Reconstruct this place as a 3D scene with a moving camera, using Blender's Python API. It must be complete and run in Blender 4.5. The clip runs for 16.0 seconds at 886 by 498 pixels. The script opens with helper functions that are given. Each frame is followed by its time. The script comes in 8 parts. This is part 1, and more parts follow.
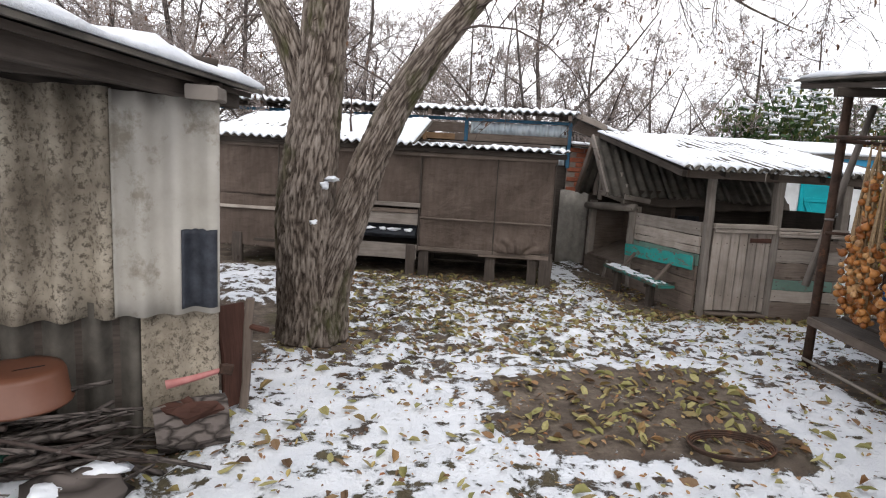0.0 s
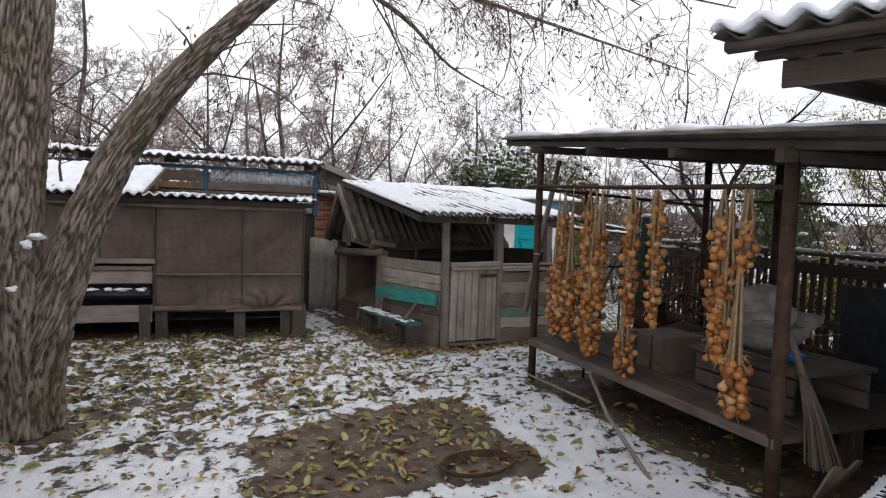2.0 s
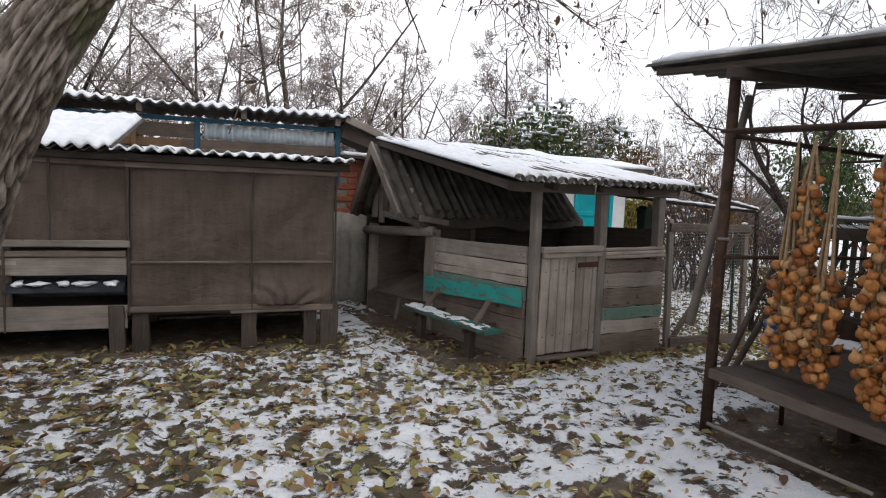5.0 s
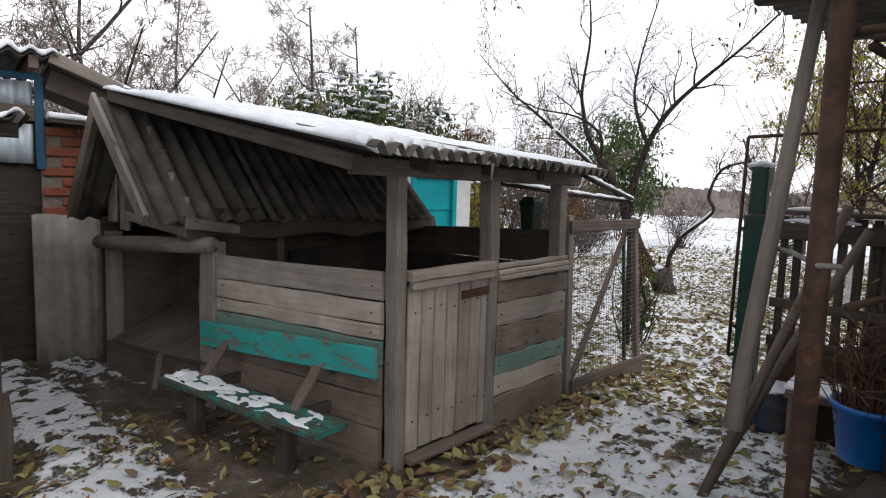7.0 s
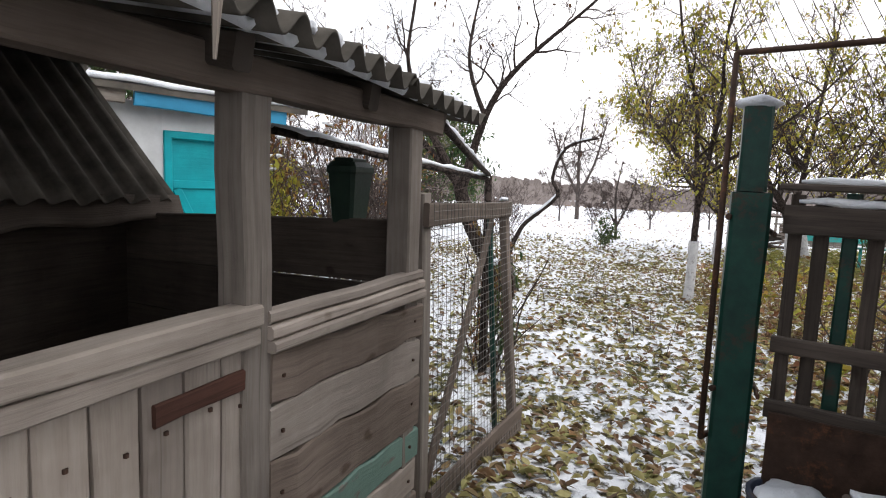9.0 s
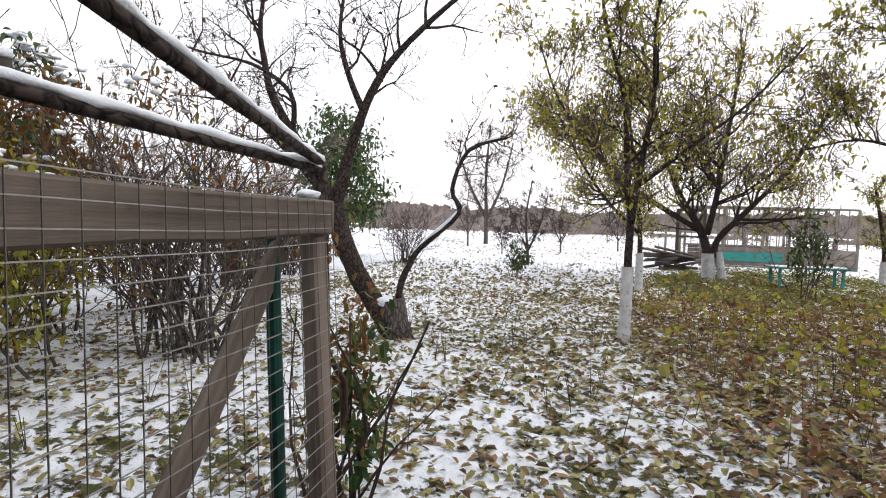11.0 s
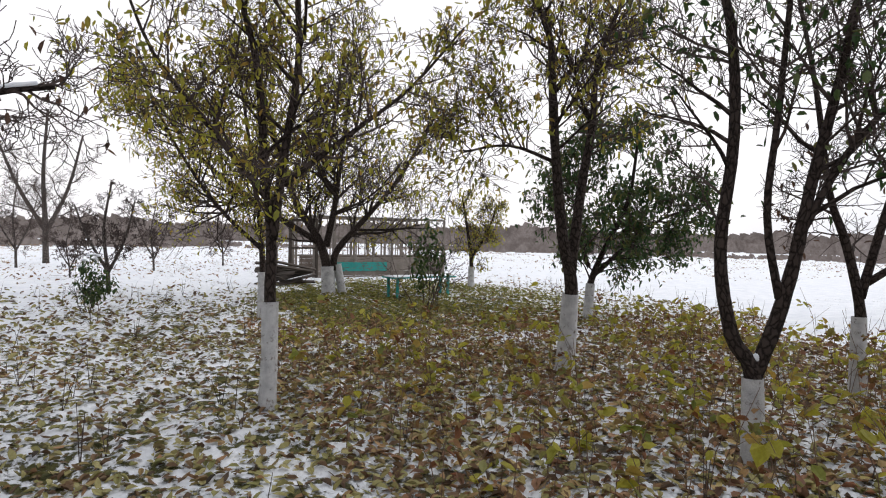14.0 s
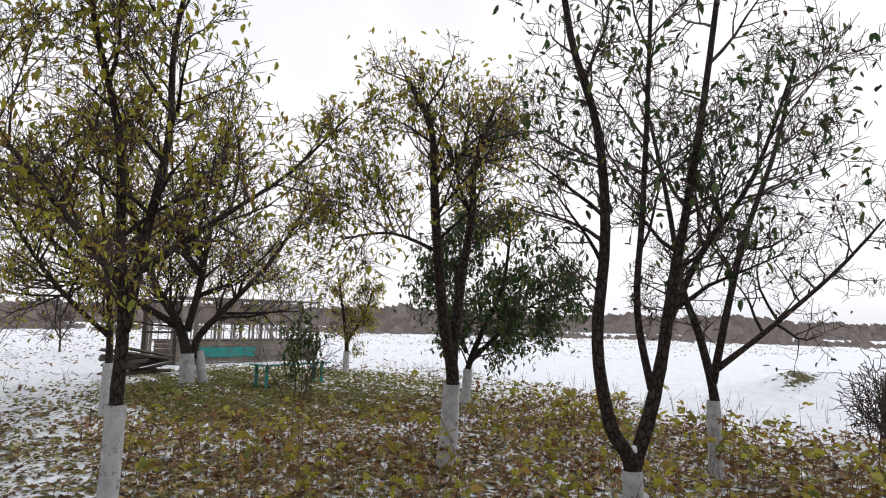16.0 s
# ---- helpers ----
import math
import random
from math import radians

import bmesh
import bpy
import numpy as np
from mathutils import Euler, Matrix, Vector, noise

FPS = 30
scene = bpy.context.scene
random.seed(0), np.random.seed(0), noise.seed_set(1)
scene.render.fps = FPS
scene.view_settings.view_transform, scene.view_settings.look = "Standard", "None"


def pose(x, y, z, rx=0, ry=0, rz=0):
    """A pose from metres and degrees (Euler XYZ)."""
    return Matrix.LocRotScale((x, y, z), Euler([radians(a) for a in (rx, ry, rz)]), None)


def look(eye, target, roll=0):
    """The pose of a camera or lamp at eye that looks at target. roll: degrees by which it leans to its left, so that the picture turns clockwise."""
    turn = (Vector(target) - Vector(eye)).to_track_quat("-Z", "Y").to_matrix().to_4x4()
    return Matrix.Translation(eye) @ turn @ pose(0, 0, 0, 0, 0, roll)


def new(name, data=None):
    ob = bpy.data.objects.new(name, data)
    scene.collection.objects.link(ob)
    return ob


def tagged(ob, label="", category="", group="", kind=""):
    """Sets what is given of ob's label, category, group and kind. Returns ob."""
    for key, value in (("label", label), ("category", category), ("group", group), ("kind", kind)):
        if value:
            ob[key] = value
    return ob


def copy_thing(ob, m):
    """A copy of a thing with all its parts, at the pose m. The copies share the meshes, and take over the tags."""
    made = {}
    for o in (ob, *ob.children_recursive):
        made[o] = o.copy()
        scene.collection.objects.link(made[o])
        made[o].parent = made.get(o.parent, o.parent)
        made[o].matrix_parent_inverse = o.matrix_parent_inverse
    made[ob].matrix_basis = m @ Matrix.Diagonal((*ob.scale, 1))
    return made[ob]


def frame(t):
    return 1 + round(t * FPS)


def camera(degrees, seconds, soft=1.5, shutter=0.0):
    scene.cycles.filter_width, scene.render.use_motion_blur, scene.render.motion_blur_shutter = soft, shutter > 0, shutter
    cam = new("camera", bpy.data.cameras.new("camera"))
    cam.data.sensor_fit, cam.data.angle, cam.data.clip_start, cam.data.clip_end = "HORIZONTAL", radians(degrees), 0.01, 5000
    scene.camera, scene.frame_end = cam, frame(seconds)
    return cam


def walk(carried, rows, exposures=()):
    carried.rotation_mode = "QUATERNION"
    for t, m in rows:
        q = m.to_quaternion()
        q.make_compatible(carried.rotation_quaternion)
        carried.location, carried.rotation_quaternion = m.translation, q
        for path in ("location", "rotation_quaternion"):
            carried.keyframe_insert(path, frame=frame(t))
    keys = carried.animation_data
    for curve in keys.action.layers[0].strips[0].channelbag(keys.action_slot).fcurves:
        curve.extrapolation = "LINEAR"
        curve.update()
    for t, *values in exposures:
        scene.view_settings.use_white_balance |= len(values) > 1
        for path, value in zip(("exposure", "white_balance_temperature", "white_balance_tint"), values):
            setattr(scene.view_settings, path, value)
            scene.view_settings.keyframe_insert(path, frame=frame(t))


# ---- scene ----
cam = camera(74.7, 16.0, 1.1)
PATH = [
    (0, (-0.258, 0.786, 1.343), (-0.093, 2.755, 1.035), 3.3),
    (0.5, (-0.268, 0.784, 1.344), (0.138, 2.726, 1.095), 3.1),
    (1, (-0.264, 0.772, 1.347), (0.38, 2.656, 1.159), 2.7),
    (1.5, (-0.284, 0.756, 1.356), (0.557, 2.566, 1.22), 2.2),
    (2, (-0.248, 0.742, 1.356), (0.709, 2.494, 1.247), 2.0),
    (2.5, (-0.28, 0.757, 1.348), (0.647, 2.524, 1.211), 2.4),
    (3, (-0.363, 0.852, 1.336), (0.536, 2.631, 1.168), 2.5),
    (3.2, (-0.395, 0.961, 1.307), (0.514, 2.735, 1.134), 2.8),
    (5.3, (0.018, 3.142, 1.231), (1.056, 4.84, 1.028), 2.0),
    (5.5, (0.104, 3.327, 1.217), (1.201, 4.986, 1.011), 1.9),
    (6, (0.383, 3.876, 1.224), (1.634, 5.424, 1.026), 1.7),
    (6.5, (0.7, 4.354, 1.231), (2.075, 5.793, 1.028), 1.6),
    (7, (1.078, 4.731, 1.231), (2.581, 6.036, 1.031), 1.8),
    (7.5, (1.426, 5.084, 1.237), (3.032, 6.255, 1.015), 1.7),
    (8, (1.878, 5.36, 1.172), (3.581, 6.383, 0.94), 2.1),
    (8.5, (2.364, 5.647, 1.13), (4.112, 6.591, 0.899), 2.1),
    (9, (2.807, 5.834, 1.119), (4.635, 6.614, 0.897), 2.6),
    (9.2, (3.007, 5.885, 1.131), (4.865, 6.594, 0.914), 2.9),
    (11.3, (5.162, 6.215, 0.997), (7.109, 6.662, 0.89), 1.8),
    (11.5, (5.356, 6.226, 0.997), (7.315, 6.609, 0.884), 2.2),
    (12, (5.873, 6.269, 1.008), (7.86, 6.476, 0.914), 1.8),
    (12.5, (6.244, 6.397, 1.025), (8.242, 6.397, 0.943), 1.5),
    (13, (6.536, 6.441, 1.024), (8.522, 6.211, 0.952), 1.5),
    (13.5, (6.886, 6.404, 1.032), (8.824, 5.913, 0.986), 1.2),
    (14, (7.082, 6.407, 1.039), (8.914, 5.604, 0.99), 1.3),
    (14.5, (7.229, 6.422, 1.067), (8.909, 5.338, 1.036), 0.6),
    (15, (7.261, 6.388, 1.063), (8.873, 5.204, 1.054), 0.7),
    (15.5, (7.257, 6.392, 1.077), (8.865, 5.206, 1.166), 1.1),
    (16, (7.236, 6.404, 1.124), (8.847, 5.242, 1.36), 1.4),
]
walk(cam, [(t, look(eye, target, roll)) for t, eye, target, roll in PATH], [(0, 0.75), (0.6, 0.45), (2.5, 0.25), (3, 0.3), (5.5, 0.35), (7, 0.5), (8, 0.65), (9, 0.9), (10, 0.9), (11.5, 0.5), (13, 0.24), (16, 0.14)])

# ---- light ----
world = bpy.data.worlds.new("overcast_sky")
scene.world = world
world.use_nodes = True
wn, wl = world.node_tree.nodes, world.node_tree.links
sky = wn.new("ShaderNodeTexSky")
sky.sky_type, sky.sun_disc = "NISHITA", False
sky.sun_elevation, sky.sun_rotation = radians(28), radians(200)
sky.air_density, sky.dust_density = 1.0, 4.0
grey = wn.new("ShaderNodeHueSaturation")
grey.inputs["Saturation"].default_value = 0.25
cloud = wn.new("ShaderNodeTexNoise")
cloud.inputs["Scale"].default_value, cloud.inputs["Detail"].default_value = 1.6, 5.0
ramp = wn.new("ShaderNodeValToRGB")
ramp.color_ramp.elements[0].position, ramp.color_ramp.elements[0].color = 0.35, (7.0, 7.3, 8.0, 1)
ramp.color_ramp.elements[1].position, ramp.color_ramp.elements[1].color = 0.62, (9.6, 9.3, 9.6, 1)
mixs = wn.new("ShaderNodeMix")
mixs.data_type = "RGBA"
mixs.inputs["Factor"].default_value = 0.8
wl.new(sky.outputs["Color"], grey.inputs["Color"])
wl.new(cloud.outputs["Fac"], ramp.inputs["Fac"])
wl.new(grey.outputs["Color"], mixs.inputs[6])
wl.new(ramp.outputs["Color"], mixs.inputs[7])
wl.new(mixs.outputs[2], wn["Background"].inputs["Color"])
wn["Background"].inputs["Strength"].default_value = 0.12
sun = new("sun", bpy.data.lights.new("sun", "SUN"))
sun.data.energy, sun.data.angle, sun.data.color = 0.7, radians(40), (1.0, 0.97, 0.93)
sun.matrix_world = look((0, 0, 20), (-4, 9, 6))


# ---- mesh helpers ----
class Mesh:
    """Collects vertices, faces and texture places (metres) for one part."""

    def __init__(self):
        self.v, self.f, self.uv = [], [], []

    def face(self, idx, uv):
        self.f.append(idx)
        self.uv.extend(uv)

    def rings(self, rings, us, closed=True, cap=True):
        """Skins a list of equally long rings of points."""
        n, base = len(rings[0]), len(self.v)
        per = [0.0]
        for k in range(n):
            a, b = rings[0][k], rings[0][(k + 1) % n]
            per.append(per[-1] + math.dist(a, b))
        for r in rings:
            self.v.extend(tuple(p) for p in r)
        for i in range(len(rings) - 1):
            for k in range(n if closed else n - 1):
                a, b = base + i * n + k, base + i * n + (k + 1) % n
                self.face((a, b, b + n, a + n), ((us[i], per[k]), (us[i], per[k + 1]), (us[i + 1], per[k + 1]), (us[i + 1], per[k])))
        if cap and closed:
            last = base + (len(rings) - 1) * n
            self.face(tuple(range(base + n - 1, base - 1, -1)), [(per[k] * 0.3, 0.1) for k in range(n)])
            self.face(tuple(range(last, last + n)), [(per[k] * 0.3, 0.1) for k in range(n)])
        return self

    def beam(self, a, b, w, t, up=(0, 0, 1), jit=0.003, seg=4, bev=0.006, seed=None):
        """A worn plank from a to b, w across along up, t thick."""
        rng = random.Random(seed if seed is not None else hash((round(a[0], 3), round(a[1], 3), round(a[2], 3), round(w, 3))) & 0xffff)
        a, b = Vector(a), Vector(b)
        ax = (b - a).normalized()
        upv = Vector(up)
        upv = (upv - ax * upv.dot(ax)).normalized()
        nv = ax.cross(upv)
        hw, ht = w / 2, t / 2
        bev = min(bev, hw * 0.5, ht * 0.6)
        cs = [(-hw, -ht + bev), (-hw + bev, -ht), (hw - bev, -ht), (hw, -ht + bev), (hw, ht - bev), (hw - bev, ht), (-hw + bev, ht), (-hw, ht - bev)]
        length = (b - a).length
        rings, us = [], []
        off = rng.random() * 50
        for i in range(seg + 1):
            s = i / seg
            j1, j2 = (rng.random() - 0.5) * 2 * jit, (rng.random() - 0.5) * 2 * jit
            j3 = (rng.random() - 0.5) * 2 * jit
            end = (rng.random() - 0.5) * jit if i in (0, seg) else 0
            c = a + ax * (length * s + end)
            rings.append([c + upv * (p + (j1 if p > 0 else j2)) + nv * (q + j3 * 0.5) for p, q in cs])
            us.append(off + length * s)
        return self.rings(rings, us)

    def tube(self, pts, rads, n=8, cap=True, bump=0.0, seed=0, twist=0.0):
        """A round, tapering member along points."""
        rng = random.Random(seed)
        pts = [Vector(p) for p in pts]
        rings, us, u = [], [], rng.random() * 20
        ref = Vector((0, 0, 1)) if abs((pts[-1] - pts[0]).normalized().z) < 0.8 else Vector((1, 0, 0))
        for i, p in enumerate(pts):
            d = (pts[min(i + 1, len(pts) - 1)] - pts[max(i - 1, 0)]).normalized()
            s = (ref - d * ref.dot(d)).normalized()
            q = d.cross(s)
            r = rads[i] if hasattr(rads, "__len__") else rads
            ring = []
            for k in range(n):
                w = 2 * math.pi * k / n + twist * i
                rr = r * (1 + bump * (rng.random() - 0.5) * 2) if bump else r
                ring.append(p + (s * math.cos(w) + q * math.sin(w)) * rr)
            rings.append(ring)
            if i:
                u += (p - pts[i - 1]).length
            us.append(u)
        return self.rings(rings, us, True, cap)

    def grid(self, fn, nu, nv, scale=(1, 1)):
        """A sheet of points fn(s, t), s and t from 0 to 1."""
        base = len(self.v)
        for i in range(nu + 1):
            for j in range(nv + 1):
                self.v.append(tuple(fn(i / nu, j / nv)))
        for i in range(nu):
            for j in range(nv):
                a = base + i * (nv + 1) + j
                su, sv = scale
                self.face((a, a + nv + 1, a + nv + 2, a + 1), ((i / nu * su, j / nv * sv), ((i + 1) / nu * su, j / nv * sv), ((i + 1) / nu * su, (j + 1) / nv * sv), (i / nu * su, (j + 1) / nv * sv)))
        return self

    def slab(self, fn, nu, nv, thick, scale=(1, 1)):
        """A sheet with thickness: fn(s, t) on top, thick(s, t) gives the offset of the under side."""
        b0 = len(self.v)
        self.grid(fn, nu, nv, scale)
        b1 = len(self.v)
        n0 = len(self.f)
        self.grid(lambda s, t: Vector(fn(s, t)) + Vector(thick(s, t)), nu, nv, scale)
        for k in range(n0, len(self.f)):
            self.f[k] = tuple(reversed(self.f[k]))
        m = nv + 1
        edge = [i * m for i in range(nu + 1)] + [nu * m + j for j in range(1, m)] + [i * m + nv for i in range(nu - 1, -1, -1)] + [j for j in range(nv - 1, 0, -1)]
        for k in range(len(edge)):
            a, b = edge[k], edge[(k + 1) % len(edge)]
            self.face((b0 + b, b0 + a, b1 + a, b1 + b), ((k * .03, 0), (k * .03 + .03, 0), (k * .03 + .03, .02), (k * .03, .02)))
        return self

    def box(self, c, s, rz=0.0, bev=0.01):
        c = Vector(c)
        d = Vector((math.cos(rz), math.sin(rz), 0)) * (s[0] / 2)
        return self.beam(c - d, c + d, s[2], s[1], (0, 0, 1), 0.0, 1, bev)

    def ball(self, c, r, n=8, m=6, squash=1.0, tip=0.0):
        rings, us = [], []
        for i in range(m + 1):
            w = math.pi * i / m
            z = -math.cos(w) * r * squash
            rr = max(math.sin(w) * r, r * 0.06)
            if i == m and tip:
                z += tip
            rings.append([(c[0] + rr * math.cos(2 * math.pi * k / n), c[1] + rr * math.sin(2 * math.pi * k / n), c[2] + z) for k in range(n)])
            us.append(w * r)
        return self.rings(rings, us)

    def lump(self, c, size, seed=0, n=10, m=6, rough=0.25):
        """An uneven rounded lump."""
        rng = random.Random(seed)
        o = Vector((rng.random() * 40, rng.random() * 40, rng.random() * 40))
        rings, us = [], []
        for i in range(m + 1):
            w = math.pi * i / m
            ring = []
            for k in range(n):
                a = 2 * math.pi * k / n
                d = Vector((math.sin(w) * math.cos(a), math.sin(w) * math.sin(a), -math.cos(w)))
                if i in (0, m):
                    d = Vector((0.02 * math.cos(a), 0.02 * math.sin(a), d.z))
                q = 1 + rough * noise.noise(d * 1.7 + o) * 1.6
                ring.append((c[0] + d.x * size[0] * q, c[1] + d.y * size[1] * q, c[2] + d.z * size[2] * q))
            rings.append(ring)
            us.append(i * size[0] / m)
        return self.rings(rings, us)


def to_mesh(name, mb, material, smooth=False, origin=None):
    me = bpy.data.meshes.new(name)
    v = mb.v
    if origin is not None:
        v = [(p[0] - origin[0], p[1] - origin[1], p[2] - origin[2]) for p in v]
    me.from_pydata(v, [], mb.f)
    uv = me.uv_layers.new(name="uv")
    uv.data.foreach_set("uv", np.array(mb.uv, dtype=np.float32).ravel())
    if smooth:
        me.polygons.foreach_set("use_smooth", [True] * len(me.polygons))
    me.materials.append(material)
    me.update()
    return me


def thing(name, base, label, category, group="", kind=""):
    """An empty at the base of a thing, which carries its parts."""
    ob = new(name)
    ob.empty_display_size = 0.1
    ob.location = base
    return tagged(ob, label, category, group, kind)


def world_of(ob):
    p = Vector(ob.location)
    while ob.parent:
        ob = ob.parent
        p = p + Vector(ob.location)
    return p


def part(name, mb, material, parent, label="", smooth=False):
    ob = new(name, to_mesh(name, mb, material, smooth, world_of(parent)))
    ob.parent = parent
    return tagged(ob, label)


def single(name, mb, material, label, category, group="", kind="", smooth=False, base=None):
    """A thing that is one mesh."""
    if base is None:
        a = np.array(mb.v)
        base = (float(a[:, 0].mean()), float(a[:, 1].mean()), float(a[:, 2].min()))
    ob = new(name, to_mesh(name, mb, material, smooth, base))
    ob.location = base
    return tagged(ob, label, category, group, kind)


# ---- smooth value noise on arrays ----
def vnoise(x, y, seed=0):
    x, y = np.asarray(x, float), np.asarray(y, float)
    xi, yi = np.floor(x).astype(np.int64), np.floor(y).astype(np.int64)
    fx, fy = x - xi, y - yi
    fx, fy = fx * fx * (3 - 2 * fx), fy * fy * (3 - 2 * fy)

    def h(a, b):
        n = (a * 374761393 + b * 668265263 + seed * 982451653) & 0x7fffffff
        n = ((n ^ (n >> 13)) * 1274126177) & 0x7fffffff
        return ((n ^ (n >> 16)) & 0xffff) / 65535.0

    return (h(xi, yi) * (1 - fx) + h(xi + 1, yi) * fx) * (1 - fy) + (h(xi, yi + 1) * (1 - fx) + h(xi + 1, yi + 1) * fx) * fy


def fbm(x, y, seed=0, octaves=4):
    s, a, tot = 0, 1.0, 0
    for o in range(octaves):
        s = s + a * vnoise(np.asarray(x) * 2 ** o + o * 17.3, np.asarray(y) * 2 ** o - o * 9.1, seed + o)
        tot += a
        a *= 0.55
    return s / tot


def step(a, b, x):
    t = np.clip((np.asarray(x, float) - a) / (b - a), 0, 1)
    return t * t * (3 - 2 * t)


def ground_base(x, y):
    """Height of the bare ground: the yard dips from the house to the sheds, the garden lies a little lower."""
    x, y = np.asarray(x, float), np.asarray(y, float)
    yard = -0.215 + 0.05 * np.clip(6.5 - y, 0, 6.5) * (1 - step(4.6, 6.0, x))
    return yard - 0.23 * step(4.1, 7.4, x) + 0.05 * (fbm(x * 0.25, y * 0.25, 5) - 0.5)


def gz(x, y):
    return float(ground_base(x, y))


# ---- materials ----
def nodes_of(name):
    m = bpy.data.materials.new(name)
    m.use_nodes = True
    nt = m.node_tree
    return m, nt, nt.nodes["Principled BSDF"]


def N(nt, kind, **inputs):
    n = nt.nodes.new(kind)
    for k, v in inputs.items():
        n.inputs[k.replace("_", " ")].default_value = v
    return n


def ramp_of(nt, fac, stops):
    r = nt.nodes.new("ShaderNodeValToRGB")
    el = r.color_ramp.elements
    while len(el) < len(stops):
        el.new(0.5)
    for e, (p, c) in zip(el, stops):
        e.position, e.color = p, (*c, 1)
    nt.links.new(fac, r.inputs["Fac"])
    return r.outputs["Color"]


def mix(nt, fac, a, b, mode="MIX"):
    n = nt.nodes.new("ShaderNodeMix")
    n.data_type, n.blend_type = "RGBA", mode
    for sock, val in ((n.inputs[0], fac), (n.inputs[6], a), (n.inputs[7], b)):
        if isinstance(val, (int, float)):
            sock.default_value = val
        elif isinstance(val, tuple):
            sock.default_value = (*val, 1) if len(val) == 3 else val
        else:
            nt.links.new(val, sock)
    return n.outputs[2]


def mapped(nt, coord, scale, add_random=False):
    tc = nt.nodes.new("ShaderNodeTexCoord")
    mp = nt.nodes.new("ShaderNodeMapping")
    mp.inputs["Scale"].default_value = scale
    nt.links.new(tc.outputs[coord], mp.inputs["Vector"])
    if add_random:
        oi = nt.nodes.new("ShaderNodeObjectInfo")
        mul = nt.nodes.new("ShaderNodeMath")
        mul.operation = "MULTIPLY"
        mul.inputs[1].default_value = 37.0
        nt.links.new(oi.outputs["Random"], mul.inputs[0])
        cmb = nt.nodes.new("ShaderNodeCombineXYZ")
        for i in range(3):
            nt.links.new(mul.outputs[0], cmb.inputs[i])
        nt.links.new(cmb.outputs[0], mp.inputs["Location"])
    return mp.outputs["Vector"]


def tex(nt, vec, scale, detail=5.0, rough=0.6):
    n = N(nt, "ShaderNodeTexNoise", Scale=scale, Detail=detail, Roughness=rough)
    nt.links.new(vec, n.inputs["Vector"])
    return n.outputs["Fac"]


def bump(nt, bsdf, height, strength, dist):
    b = N(nt, "ShaderNodeBump", Strength=strength, Distance=dist)
    nt.links.new(height, b.inputs["Height"])
    nt.links.new(b.outputs["Normal"], bsdf.inputs["Normal"])


def vary(nt, col, amount=0.35):
    """Small difference in tone from piece to piece."""
    oi = nt.nodes.new("ShaderNodeObjectInfo")
    r = ramp_of(nt, oi.outputs["Random"], [(0, (1 - amount,) * 3), (1, (1.0,) * 3)])
    return mix(nt, 1.0, col, r, "MULTIPLY")


def wood(name, dark, light, paint=None, paint_keep=0.6, rough=0.85, spread=0.3):
    m, nt, b = nodes_of(name)
    v = mapped(nt, "UV", (1.6, 26, 1), True)
    g = tex(nt, v, 2.2, 6, 0.65)
    col = ramp_of(nt, g, [(0.2, dark), (0.5, tuple((d + l) / 2 for d, l in zip(dark, light))), (0.84, light)])
    v2 = mapped(nt, "Object", (1, 1, 1))
    st = tex(nt, v2, 2.6, 4)
    stain = ramp_of(nt, st, [(0.3, (0.5, 0.48, 0.46)), (0.62, (1, 1, 1))])
    col = mix(nt, 0.8, col, stain, "MULTIPLY")
    crack = tex(nt, mapped(nt, "UV", (1.3, 55, 1), True), 1.6, 3, 0.5)
    col = mix(nt, 0.4, col, ramp_of(nt, crack, [(0.63, (1, 1, 1)), (0.70, (0.3, 0.28, 0.26))]), "MULTIPLY")
    knot = tex(nt, mapped(nt, "UV", (5, 9, 1), True), 1.2, 2, 0.5)
    col = mix(nt, 0.7, col, ramp_of(nt, knot, [(0.70, (1, 1, 1)), (0.76, (0.35, 0.28, 0.22))]), "MULTIPLY")
    col = vary(nt, col, spread)
    if paint:
        v3 = mapped(nt, "UV", (3, 7, 1), True)
        k = tex(nt, v3, 3.0, 8, 0.7)
        keep = ramp_of(nt, k, [(paint_keep - 0.035, (1, 1, 1)), (paint_keep + 0.035, (0, 0, 0))])
        tint = ramp_of(nt, tex(nt, v2, 5.0, 4), [(0.3, tuple(c * 0.75 for c in paint)), (0.7, paint)])
        col = mix(nt, keep, col, tint)
    nt.links.new(col, b.inputs["Base Color"])
    b.inputs["Roughness"].default_value = rough
    b.inputs["Specular IOR Level"].default_value = 0.25
    bump(nt, b, g, 0.5, 0.006)
    return m


def plain(name, c1, c2, scale=6.0, rough=0.8, metal=0.0, bumpy=0.25, dist=0.004, spec=0.3, spots=None):
    m, nt, b = nodes_of(name)
    v = mapped(nt, "Object", (1, 1, 1))
    g = tex(nt, v, scale, 6, 0.65)
    col = ramp_of(nt, g, [(0.32, c1), (0.68, c2)])
    if spots:
        s = tex(nt, v, spots[1], 6, 0.75)
        col = mix(nt, ramp_of(nt, s, [(spots[2] - 0.04, (0, 0, 0)), (spots[2] + 0.06, (1, 1, 1))]), col, spots[0])
    col = vary(nt, col, 0.15)
    nt.links.new(col, b.inputs["Base Color"])
    fine = tex(nt, v, scale * 9, 4)
    b.inputs["Roughness"].default_value, b.inputs["Metallic"].default_value = rough, metal
    b.inputs["Specular IOR Level"].default_value = spec
    bump(nt, b, fine, bumpy, dist)
    return m


